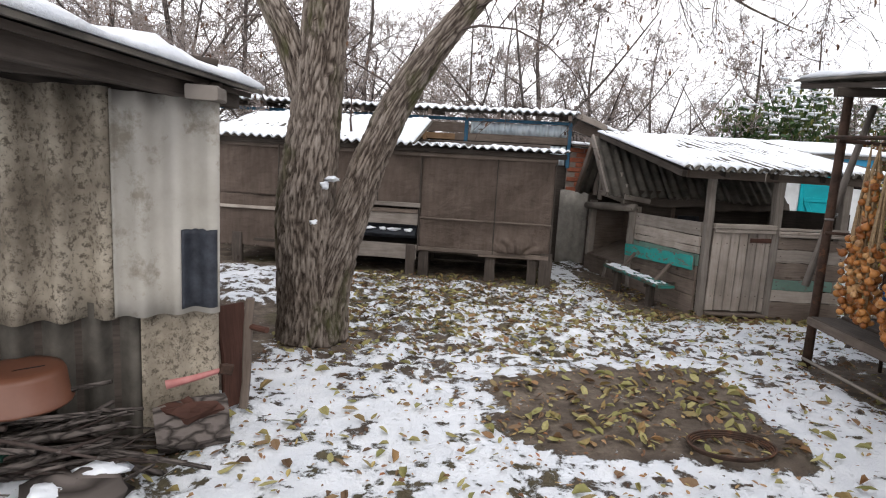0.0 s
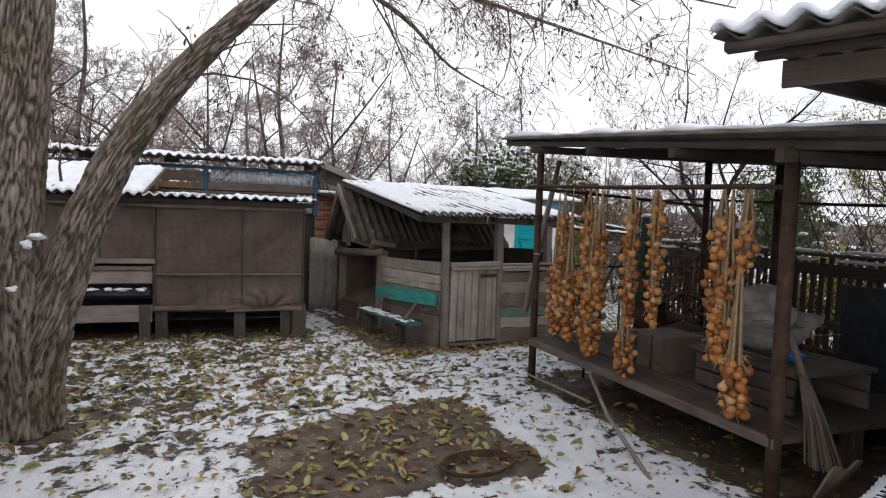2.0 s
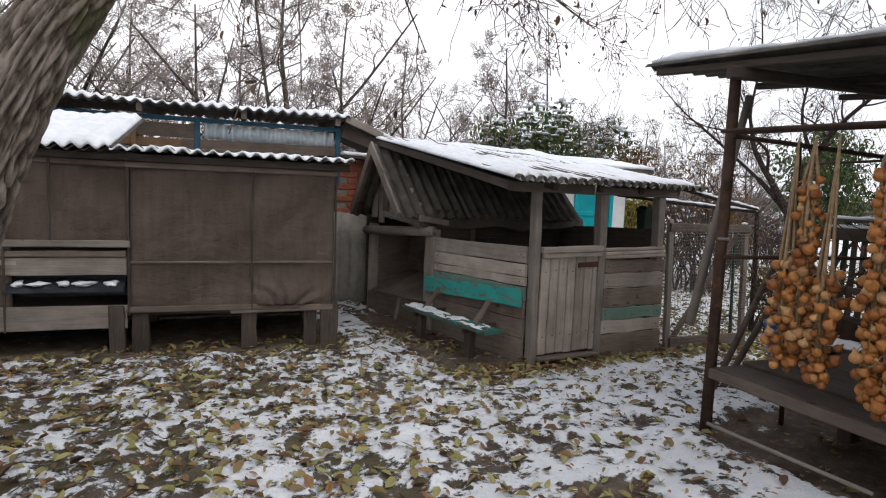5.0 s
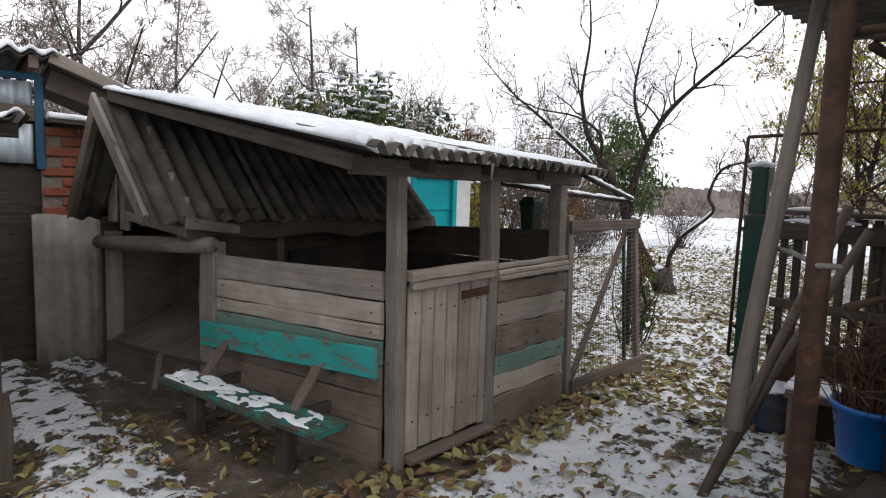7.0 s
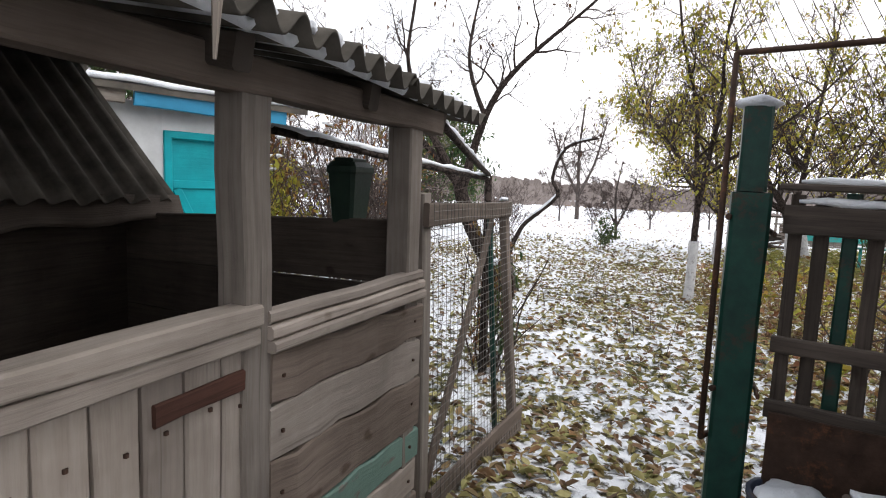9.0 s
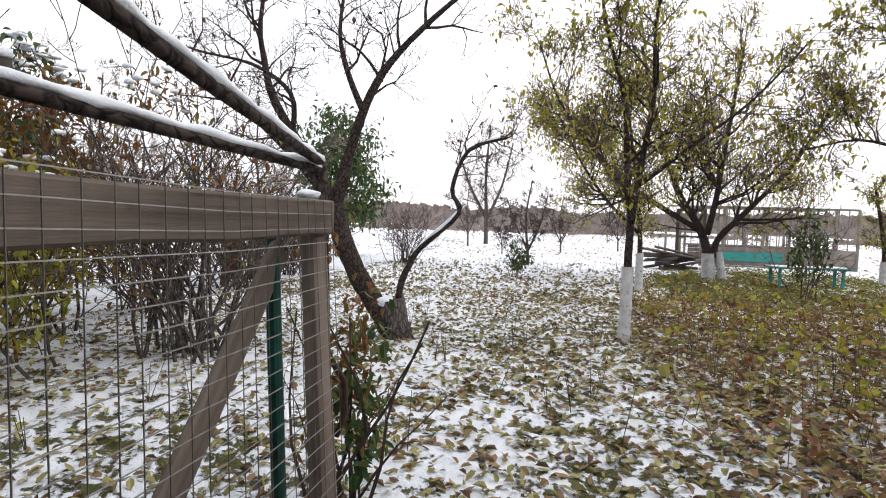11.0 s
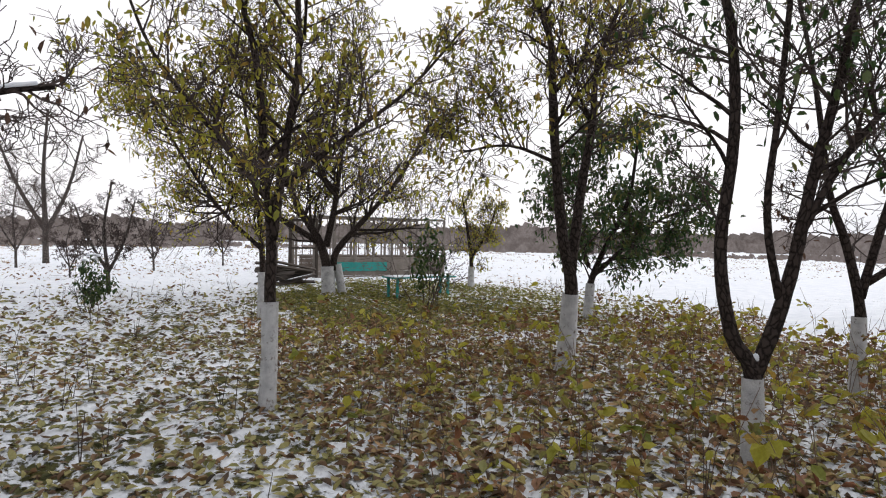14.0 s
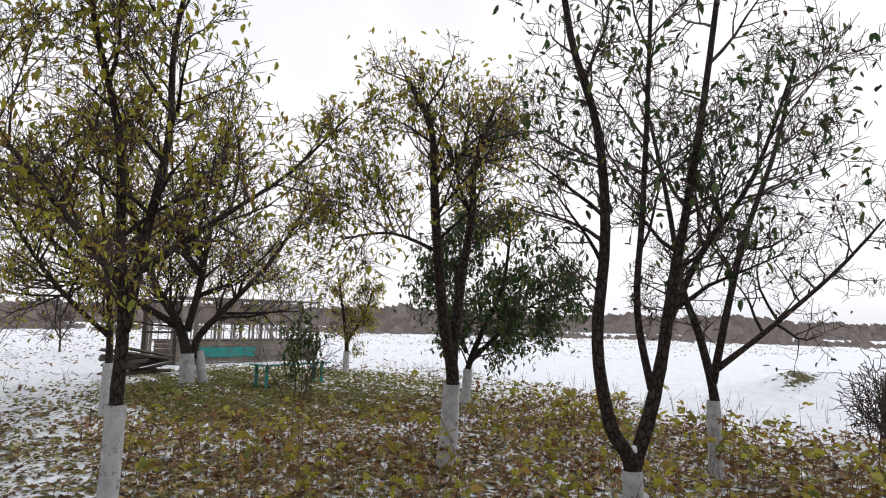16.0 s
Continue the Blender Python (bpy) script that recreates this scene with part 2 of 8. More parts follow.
def cloth_mat(name, c1, c2):
    m, nt, b = nodes_of(name)
    v = mapped(nt, "Object", (1, 1, 1))
    big = tex(nt, v, 1.6, 5)
    col = ramp_of(nt, big, [(0.3, c1), (0.7, c2)])
    w = N(nt, "ShaderNodeTexWave", Scale=70.0, Distortion=1.0)
    nt.links.new(v, w.inputs["Vector"])
    streak = tex(nt, mapped(nt, "Object", (9, 9, 1.2)), 2.0, 5)
    col = mix(nt, 0.6, col, ramp_of(nt, streak, [(0.3, (0.62, 0.6, 0.58)), (0.65, (1, 1, 1))]), "MULTIPLY")
    nt.links.new(col, b.inputs["Base Color"])
    b.inputs["Roughness"].default_value = 0.95
    b.inputs["Specular IOR Level"].default_value = 0.1
    bump(nt, b, mix(nt, 0.25, tex(nt, mapped(nt, "Object", (3.5, 3.5, 7)), 1.6, 5, 0.6), tex(nt, v, 180, 3)), 0.8, 0.06)
    return m


def bark_mat(name, dark, light, su=5.0, sv=16.0, depth=0.02, moss=0.0):
    m, nt, b = nodes_of(name)
    v = mapped(nt, "UV", (su, sv, 1))
    wob = nt.nodes.new("ShaderNodeTexNoise")
    wob.inputs["Scale"].default_value = 1.1
    nt.links.new(v, wob.inputs["Vector"])
    vv = mix(nt, 1.5, v, wob.outputs["Color"], "ADD")
    vo = nt.nodes.new("ShaderNodeTexVoronoi")
    vo.feature = "DISTANCE_TO_EDGE"
    vo.inputs["Scale"].default_value = 1.0
    nt.links.new(vv, vo.inputs["Vector"])
    ridge = ramp_of(nt, vo.outputs["Distance"], [(0.0, (0, 0, 0)), (0.2, (1, 1, 1))])
    fine = tex(nt, v, 3.0, 7, 0.7)
    h = mix(nt, 0.35, ridge, fine)
    col = ramp_of(nt, h, [(0.16, dark), (0.5, tuple(0.35 * p + 0.65 * q * 0.8 for p, q in zip(dark, light))), (0.85, light)])
    if moss:
        mo = tex(nt, mapped(nt, "Object", (1, 1, 0.5)), 2.4, 6)
        col = mix(nt, ramp_of(nt, mo, [(moss, (0, 0, 0)), (moss + 0.1, (1, 1, 1))]), col, (0.055, 0.06, 0.02))
    nt.links.new(col, b.inputs["Base Color"])
    b.inputs["Roughness"].default_value = 0.95
    b.inputs["Specular IOR Level"].default_value = 0.15
    bump(nt, b, h, 0.9, depth)
    return m


def leaf_mat(name, stops, rough=0.55, through_light=0.25):
    m, nt, b = nodes_of(name)
    if name == "onion_skin":
        g = nt.nodes.new("ShaderNodeObjectInfo")
        col = ramp_of(nt, g.outputs["Random"], stops)
    else:
        g = nt.nodes.new("ShaderNodeNewGeometry")
        col = ramp_of(nt, g.outputs["Random Per Island"], stops)
    v = mapped(nt, "Object", (1, 1, 1))
    col = mix(nt, 0.5, col, ramp_of(nt, tex(nt, v, 60, 3), [(0.3, (0.55, 0.5, 0.42)), (0.65, (1, 1, 1))]), "MULTIPLY")
    nt.links.new(col, b.inputs["Base Color"])
    b.inputs["Roughness"].default_value = rough
    b.inputs["Specular IOR Level"].default_value = 0.3
    if through_light:
        tr = nt.nodes.new("ShaderNodeBsdfTranslucent")
        nt.links.new(col, tr.inputs["Color"])
        ms = nt.nodes.new("ShaderNodeMixShader")
        ms.inputs[0].default_value = through_light
        nt.links.new(b.outputs[0], ms.inputs[1])
        nt.links.new(tr.outputs[0], ms.inputs[2])
        nt.links.new(ms.outputs[0], nt.nodes["Material Output"].inputs["Surface"])
    return m


M_GREY = wood("weathered_grey_wood", (0.185, 0.155, 0.132), (0.37, 0.33, 0.29))
M_PALE = wood("pale_worn_wood", (0.32, 0.27, 0.235), (0.50, 0.44, 0.385))
M_BROWN = wood("brown_wood", (0.115, 0.088, 0.072), (0.25, 0.2, 0.165))
# dark wood, also used where shade is put into the colour
M_DARK = wood("dark_and_shaded_wood", (0.042, 0.034, 0.028), (0.13, 0.105, 0.088))
M_RED = wood("reddish_brown_wood", (0.06, 0.025, 0.018), (0.15, 0.07, 0.05))
M_TEAL = wood("flaking_teal_paint", (0.12, 0.10, 0.085), (0.26, 0.22, 0.19), (0.03, 0.30, 0.27), 0.56, 0.6)
M_TEAL_DULL = wood("dirty_teal_paint", (0.05, 0.05, 0.035), (0.13, 0.12, 0.09), (0.025, 0.16, 0.135), 0.50, 0.7)
M_MINT = wood("faded_mint_paint", (0.13, 0.12, 0.105), (0.26, 0.24, 0.21), (0.15, 0.24, 0.20), 0.60, 0.7)
M_BLUEP = wood("blue_paint", (0.12, 0.10, 0.085), (0.2, 0.18, 0.16), (0.025, 0.10, 0.17), 0.62, 0.6)
M_DOORP = wood("turquoise_door_paint", (0.1, 0.2, 0.2), (0.12, 0.25, 0.25), (0.0, 0.36, 0.41), 0.8, 0.5, 0.08)
M_GREENP = plain("dark_green_paint", (0.004, 0.026, 0.02), (0.008, 0.055, 0.04), 9, 0.4, spots=((0.05, 0.025, 0.014), 4, 0.58))
M_ORANGE = wood("fresh_orange_board", (0.20, 0.12, 0.065), (0.33, 0.21, 0.12))
M_SLATE = plain("asbestos_cement", (0.19, 0.175, 0.155), (0.34, 0.315, 0.28), 3.5, 0.95, spots=((0.30, 0.29, 0.26), 26, 0.6))
M_SLATE_CLEAN = plain("pale_asbestos_cement", (0.36, 0.335, 0.29), (0.50, 0.47, 0.42), 2.5, 0.92, bumpy=0.12, spots=((0.27, 0.24, 0.195), 3.1, 0.58))
M_SLATE_OLD = plain("lichen_spotted_cement_sheet", (0.17, 0.14, 0.105), (0.44, 0.385, 0.305), 3.4, 0.95, bumpy=0.5, spots=((0.12, 0.10, 0.075), 34, 0.54))
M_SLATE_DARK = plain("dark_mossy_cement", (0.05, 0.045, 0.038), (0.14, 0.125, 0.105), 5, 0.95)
M_TIN = plain("galvanised_sheet", (0.52, 0.60, 0.66), (0.74, 0.80, 0.84), 5, 0.45, 0.15, 0.1)
M_IRON = plain("dark_rusty_iron", (0.03, 0.018, 0.013), (0.085, 0.05, 0.035), 12, 0.8, 0.3, spots=((0.14, 0.06, 0.03), 9, 0.6))
M_WIRE = plain("wire", (0.16, 0.15, 0.14), (0.26, 0.25, 0.24), 20, 0.55, 0.7)
M_CLOTH = cloth_mat("faded_brown_tarpaulin", (0.10, 0.076, 0.062), (0.165, 0.128, 0.106))
M_BLACK = plain("black_rubber_and_shade", (0.008, 0.009, 0.012), (0.03, 0.034, 0.042), 8, 0.55)
M_SOOT = plain("black_tar_patch", (0.012, 0.014, 0.02), (0.045, 0.05, 0.062), 14, 0.6)
M_BRICK = plain("red_brick", (0.19, 0.055, 0.03), (0.30, 0.10, 0.055), 18, 0.9)
M_MORTAR = plain("mortar", (0.16, 0.13, 0.11), (0.26, 0.22, 0.19), 20, 0.95)
M_PLASTER = plain("whitewashed_plaster", (0.56, 0.57, 0.57), (0.76, 0.77, 0.78), 3, 0.9)
M_LIMEWASH = plain("limewash_on_bark", (0.40, 0.40, 0.41), (0.64, 0.64, 0.64), 9, 0.95, bumpy=0.7, dist=0.015, spots=((0.14, 0.11, 0.09), 11, 0.60))
M_BLUEPLASTIC = plain("blue_plastic", (0.0, 0.085, 0.32), (0.0, 0.12, 0.42), 5, 0.35, spec=0.5, bumpy=0.05)
M_BROWNPLASTIC = plain("brown_enamel", (0.13, 0.05, 0.027), (0.175, 0.07, 0.04), 5, 0.45, bumpy=0.05, spec=0.5)
M_GREENBOX = plain("dark_green_plastic", (0.012, 0.028, 0.02), (0.025, 0.05, 0.036), 6, 0.45)
M_BARREL = plain("faded_blue_barrel", (0.018, 0.026, 0.05), (0.05, 0.06, 0.09), 6, 0.7, spots=((0.09, 0.06, 0.045), 7, 0.56))
M_ONION = leaf_mat("onion_skin", [(0.0, (0.22, 0.075, 0.02)), (0.4, (0.36, 0.14, 0.035)), (0.75, (0.48, 0.22, 0.065)), (0.93, (0.52, 0.31, 0.14)), (1.0, (0.14, 0.05, 0.02))], 0.38, 0.0)
M_STRAW = plain("dry_onion_tops", (0.20, 0.13, 0.07), (0.40, 0.29, 0.17), 30, 0.9)
M_SACK = plain("pale_bundle", (0.12, 0.11, 0.105), (0.34, 0.32, 0.30), 6, 0.9)
M_BARK = bark_mat("walnut_bark", (0.03, 0.022, 0.018), (0.35, 0.295, 0.25), 5.5, 34.0, 0.05, 0.64)


def deep_bark():
    """Ridged bark: pale worn crests, dark furrows, moss in the damp fork."""
    m, nt, b = nodes_of("furrowed_walnut_bark")
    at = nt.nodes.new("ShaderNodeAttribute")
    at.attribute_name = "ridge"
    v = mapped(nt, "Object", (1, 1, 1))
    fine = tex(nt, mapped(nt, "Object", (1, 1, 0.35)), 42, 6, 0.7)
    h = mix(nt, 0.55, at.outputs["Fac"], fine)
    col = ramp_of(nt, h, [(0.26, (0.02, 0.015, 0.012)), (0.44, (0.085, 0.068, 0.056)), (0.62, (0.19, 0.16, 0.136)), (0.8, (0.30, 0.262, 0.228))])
    col = mix(nt, 0.6, col, ramp_of(nt, tex(nt, v, 3.0, 5), [(0.32, (0.62, 0.56, 0.5)), (0.62, (1, 1, 1))]), "MULTIPLY")
    col = mix(nt, ramp_of(nt, tex(nt, mapped(nt, "Object", (1.6, 1.6, 0.7)), 2.0, 6), [(0.56, (0, 0, 0)), (0.66, (0.85, 0.85, 0.85))]), col, (0.05, 0.052, 0.02))
    nt.links.new(col, b.inputs["Base Color"])
    b.inputs["Roughness"].default_value = 0.95
    b.inputs["Specular IOR Level"].default_value = 0.12
    bump(nt, b, fine, 0.6, 0.012)
    return m


M_BARK_DEEP = deep_bark()
M_CANE = plain("reddish_cane", (0.11, 0.065, 0.045), (0.20, 0.13, 0.09), 8, 0.8)
M_BARK_FRUIT = bark_mat("fruit_tree_bark", (0.012, 0.009, 0.008), (0.06, 0.046, 0.04), 14, 20, 0.01)
M_BARK_GREY = bark_mat("grey_brown_bark", (0.03, 0.025, 0.022), (0.13, 0.11, 0.10), 9, 18, 0.012)
M_TWIG = plain("dark_twig", (0.045, 0.032, 0.028), (0.10, 0.075, 0.066), 8, 0.9)
# far twigs paler than M_TWIG, distance haze mixed into the colour
M_TWIG_FAR = plain("far_hazed_twigs", (0.17, 0.14, 0.125), (0.29, 0.25, 0.23), 2, 0.95)
M_LEAF_YEL = leaf_mat("yellowing_leaves", [(0, (0.325, 0.312, 0.037)), (0.35, (0.475, 0.438, 0.062)), (0.6, (0.237, 0.263, 0.050)), (0.8, (0.425, 0.275, 0.062)), (1, (0.150, 0.188, 0.044))], 0.55, 0.5)
M_LEAF_GREEN = leaf_mat("dark_green_leaves", [(0, (0.03, 0.07, 0.022)), (0.5, (0.06, 0.11, 0.036)), (0.85, (0.11, 0.14, 0.045)), (1, (0.18, 0.17, 0.05))], 0.5, 0.35)
M_LEAF_DRY = leaf_mat("dry_leaves", [(0, (0.05, 0.026, 0.018)), (0.5, (0.10, 0.055, 0.035)), (1, (0.17, 0.09, 0.05))])
M_LEAF_RUST = leaf_mat("rusty_leaves", [(0, (0.16, 0.055, 0.02)), (0.5, (0.20, 0.10, 0.03)), (1, (0.16, 0.15, 0.035))])
M_LITTER = leaf_mat("fallen_leaves", [(0, (0.088, 0.053, 0.031)), (0.22, (0.200, 0.125, 0.069)), (0.42, (0.263, 0.237, 0.088)), (0.62, (0.375, 0.338, 0.150)), (0.8, (0.213, 0.213, 0.075)), (0.92, (0.312, 0.175, 0.081)), (1, (0.037, 0.027, 0.020))], 0.7, 0.08)
M_LITTER_RED = leaf_mat("brown_red_litter", [(0, (0.108, 0.061, 0.041)), (0.4, (0.270, 0.142, 0.078)), (0.7, (0.365, 0.230, 0.121)), (0.88, (0.446, 0.378, 0.149)), (1, (0.297, 0.115, 0.061))], 0.75, 0.05)
M_TURF = leaf_mat("grass_blades", [(0, (0.135, 0.162, 0.041)), (0.5, (0.270, 0.270, 0.068)), (1, (0.378, 0.311, 0.108))], 0.7, 0.2)


def snow_mat(name="snow"):
    m, nt, b = nodes_of(name)
    v = mapped(nt, "Object", (1, 1, 1))
    col = ramp_of(nt, tex(nt, v, 7, 5), [(0.3, (0.66, 0.69, 0.74)), (0.65, (0.80, 0.82, 0.85))])
    nt.links.new(col, b.inputs["Base Color"])
    b.inputs["Roughness"].default_value = 0.75
    b.inputs["Specular IOR Level"].default_value = 0.25
    bump(nt, b, tex(nt, v, 38, 6, 0.7), 0.55, 0.02)
    return m


M_SNOW = snow_mat()


def ground_mat():
    """Mud and short turf under thin, patchy snow, driven by the lie of the snow stored on the sheet."""
    m, nt, b = nodes_of("ground_mud_turf_snow")
    v = mapped(nt, "Object", (1, 1, 1))
    at = nt.nodes.new("ShaderNodeAttribute")
    at.attribute_name = "snow"
    tu = nt.nodes.new("ShaderNodeAttribute")
    tu.attribute_name = "turf"
    fine = tex(nt, v, 10, 7, 0.68)
    add = nt.nodes.new("ShaderNodeMath")
    add.operation = "MULTIPLY_ADD"
    add.inputs[1].default_value = 3.0
    nt.links.new(fine, add.inputs[0])
    nt.links.new(at.outputs["Fac"], add.inputs[2])
    rim = nt.nodes.new("ShaderNodeMapRange")
    rim.inputs["From Min"].default_value, rim.inputs["From Max"].default_value = 1.92, 2.06
    nt.links.new(add.outputs[0], rim.inputs["Value"])
    cover = ramp_of(nt, rim.outputs["Result"], [(0.0, (0, 0, 0)), (1.0, (1, 1, 1))])
    mud = ramp_of(nt, tex(nt, v, 5, 7, 0.7), [(0.3, (0.045, 0.034, 0.027)), (0.52, (0.125, 0.098, 0.076)), (0.72, (0.25, 0.205, 0.16))])
    turf = ramp_of(nt, tex(nt, v, 13, 7, 0.75), [(0.3, (0.03, 0.03, 0.012)), (0.5, (0.085, 0.085, 0.028)), (0.72, (0.15, 0.12, 0.05))])
    under = mix(nt, tu.outputs["Fac"], mud, turf)
    white = ramp_of(nt, tex(nt, v, 4, 5), [(0.3, (0.70, 0.73, 0.78)), (0.65, (0.84, 0.86, 0.89))])
    col = mix(nt, cover, under, white)
    nt.links.new(col, b.inputs["Base Color"])
    r = ramp_of(nt, cover, [(0, (0.85,) * 3), (1, (0.7,) * 3)])
    nt.links.new(r, b.inputs["Roughness"])
    b.inputs["Specular IOR Level"].default_value = 0.2
    h = mix(nt, 0.55, tex(nt, v, 45, 6, 0.7), cover)
    bump(nt, b, h, 1.0, 0.045)
    return m


M_GROUND = ground_mat()


# ---- ground ----
def slab_dist(x, y):
    """1 on the bare earth patch in the yard, 0 off it."""
    corners = ((0.36, 4.46), (0.40, 3.42), (1.80, 3.12), (2.04, 4.76))
    d = 9.0 + 0 * x
    for k in range(4):
        (x0, y0), (x1, y1) = corners[k], corners[(k + 1) % 4]
        w = math.hypot(x1 - x0, y1 - y0)
        d = np.minimum(d, ((x1 - x0) * (y - y0) - (y1 - y0) * (x - x0)) / w)
    return step(-0.05, 0.05, d + 0.28 * (fbm(x * 3.5, y * 3.5, 31) - 0.5))


def raspberry(x, y):
    """The brown patch of canes in the garden."""
    d = 0.78 * (x - 7.6) + 0.62 * (6.2 - y)
    side = 5.55 - y + 0.12 * (x - 8) - 0.5 * (fbm(x * 0.5, y * 0.5, 14) - 0.5)
    far = step(17.5, 14.5, x - 0.25 * y + 1.5 * (fbm(x * 0.4, y * 0.4, 15) - 0.5))
    south = step(-6.0, -3.5, y)
    return step(0.0, 1.0, side) * far * south * step(6.1, 7.4, x)


def grass_patch(x, y):
    r = np.hypot((x - 19.5) / 5.0, (y - 1.6) / 3.8)
    return (1 - step(0.75, 1.1, r + 0.4 * (fbm(x * 0.6, y * 0.6, 41) - 0.5)))


def snow_at(x, y):
    """How much snow lies at a place: above about 0.45 it covers."""
    x, y = np.asarray(x, float), np.asarray(y, float)
    n = 0.40 * fbm(x * 1.0, y * 1.0, 2, 3) + 1.15 * fbm(x * 5.5, y * 5.5, 3, 4)
    n = n - 0.775 + 0.44
    garden = step(5.2, 6.8, x)
    yard = 0.12 + 0.17 * step(5.7, 4.1, y + 0.8 * (fbm(x * 0.8, y * 0.8, 8) - 0.5)) * step(2.6, 1.4, x)
    yard = yard + 0.17 * step(0.6, 1.8, x) * step(4.4, 5.2, y) * step(7.2, 6.4, y) + 0.2 * step(1.6, 2.1, x) * step(2.0, 2.6, y) * step(5.4, 4.8, y) - 0.06 * step(4.6, 6.0, y) * step(1.6, 0.6, x)
    yard = yard + 0.22 * np.exp(-(((x - 2.2) / 0.35) ** 2 + ((y - 8.2) / 1.3) ** 2))
    gard = 0.23 + 0.03 * raspberry(x, y) - 0.36 * grass_patch(x, y) + 0.3 * step(16, 24, x) * (1 - grass_patch(x, y)) + 0.14 * step(6.4, 9.5, y) * step(7, 9, x)
    gard = gard + 0.5 * step(-0.5, -4.0, y - 0.22 * (x - 8))
    s = n + yard * (1 - garden) + gard * garden
    bare = np.maximum(slab_dist(x, y), 0)
    # under the sheds and eaves, and along the walls
    def rect(x0, x1, y0, y1, soft=0.25):
        return step(x0 - soft, x0 + soft, x) * step(x1 + soft, x1 - soft, x) * step(y0 - soft, y0 + soft, y) * step(y1 + soft, y1 - soft, y)
    line = 8.02 + (1.71 - x) * 0.19
    bare = np.maximum(bare, step(-0.30, -0.02, y - line) * step(1.95, 1.75, x))
    bare = np.maximum(bare, rect(2.75, 4.95, 6.55, 9.9, 0.15))
    bare = np.maximum(bare, 0.8 * rect(2.35, 2.8, 6.7, 9.3, 0.2))
    sx = 2.98 + (y - 4.9) * 0.17
    bare = np.maximum(bare, step(-0.15, 0.15, x - sx) * step(5.3, 4.7, x) * step(1.5, 2.2, y) * step(5.2, 4.9, y))
    bare = np.maximum(bare, rect(-3.0, -1.2, 3.1, 6.6, 0.15) * (0.9 - 0.4 * rect(-1.1, -0.7, 2.6, 3.3, 0.2)))
    bare = np.maximum(bare, np.exp(-(((x + 0.9) / 0.33) ** 2 + ((y - 5.3) / 0.33) ** 2)))
    return s * (1 - bare) - 0.1 * bare


def axis(lo, hi, d, far, lead):
    """Places along one axis: dense from lo to hi, ever wider beyond."""
    mid = list(np.arange(lo, hi + d / 2, d))
    out, s, p = [], d, hi
    while p < far:
        s *= 1.18
        p += s
        out.append(p)
    neg, s, p = [], d, lo
    while p > -lead:
        s *= 1.18
        p -= s
        neg.append(p)
    return np.array(neg[::-1] + mid + out)


def build_ground():
    xs, ys = axis(-2.6, 13.5, 0.05, 900, 500), axis(0.2, 9.6, 0.05, 900, 900)
    X, Y = np.meshgrid(xs, ys, indexing="ij")
    S = snow_at(X, Y)
    far = step(22, 40, np.hypot(X - 4, Y - 5))
    S = np.maximum(S, far * (0.50 + 1.0 * (fbm(X * 0.05, Y * 0.11, 77) - 0.5) + 0.25 * (fbm(X * 0.5, Y * 0.5, 78) - 0.5)))
    S = S - 1.2 * np.exp(-(((X - 12.4) / 0.35) ** 2 + ((Y + 5.9) / 0.5) ** 2))
    Z = ground_base(X, Y)
    near = 1 - step(16, 30, np.hypot(X - 4, Y - 5))
    Z = Z + near * (0.035 * step(0.36, 0.56, S) + 0.05 * (fbm(X * 6.5, Y * 6.5, 9) - 0.5) + 0.05 * slab_dist(X, Y))
    # the heap of earth and snow at the edge of the field
    Z = Z + 0.6 * np.exp(-(((X - 12.7) / 1.5) ** 2 + ((Y + 6.7) / 2.4) ** 2)) * (0.6 + 0.8 * fbm(X * 1.5, Y * 1.5, 51))
    Z = Z - 0.6 * step(40, 200, np.hypot(X, Y))
    n, m = X.shape
    idx = np.arange(n * m).reshape(n, m)
    faces = np.stack([idx[:-1, :-1], idx[1:, :-1], idx[1:, 1:], idx[:-1, 1:]], -1).reshape(-1, 4)
    me = bpy.data.meshes.new("ground")
    me.from_pydata(np.stack([X, Y, Z], -1).reshape(-1, 3).tolist(), [], faces.tolist())
    turf = np.clip(step(5.0, 7.5, X) * (1 - 0.8 * raspberry(X, Y)) + 0.35 * (fbm(X, Y, 66) > 0.55), 0, 1) * (1 - slab_dist(X, Y))
    for name, val in (("snow", S), ("turf", turf)):
        a = me.attributes.new(name, "FLOAT", "POINT")
        a.data.foreach_set("value", val.astype(np.float32).ravel())
    me.polygons.foreach_set("use_smooth", [True] * len(me.polygons))
    me.materials.append(M_GROUND)
    return tagged(new("ground", me), "muddy yard and garden ground under patchy thin snow", "ground", kind="structure")


build_ground()


def corrugated(mb, o, du, dv, width, length, wave=0.13, amp=0.022, thick=0.007, per=6, nv=4, sag=0.0, ragged=0.0):
    """A corrugated sheet from o: width along du (across the waves), length along dv (down the slope)."""
    o, du, dv = Vector(o), Vector(du).normalized(), Vector(dv).normalized()
    nn = du.cross(dv)
    if nn.z < 0:
        nn = -nn
    nu = max(6, int(width / wave * per))

    def fn(s, t):
        rag = ragged * (noise.noise(Vector((s * 5 * width, t * 3, o.x * 3))) if t in (0, 1) else 0)
        return o + du * (s * width) + dv * (t * length + rag) + nn * (amp * math.sin(2 * math.pi * s * width / wave) - sag * 4 * t * (1 - t))

    return mb.slab(fn, nu, nv, lambda s, t: nn * -thick, (width, length))


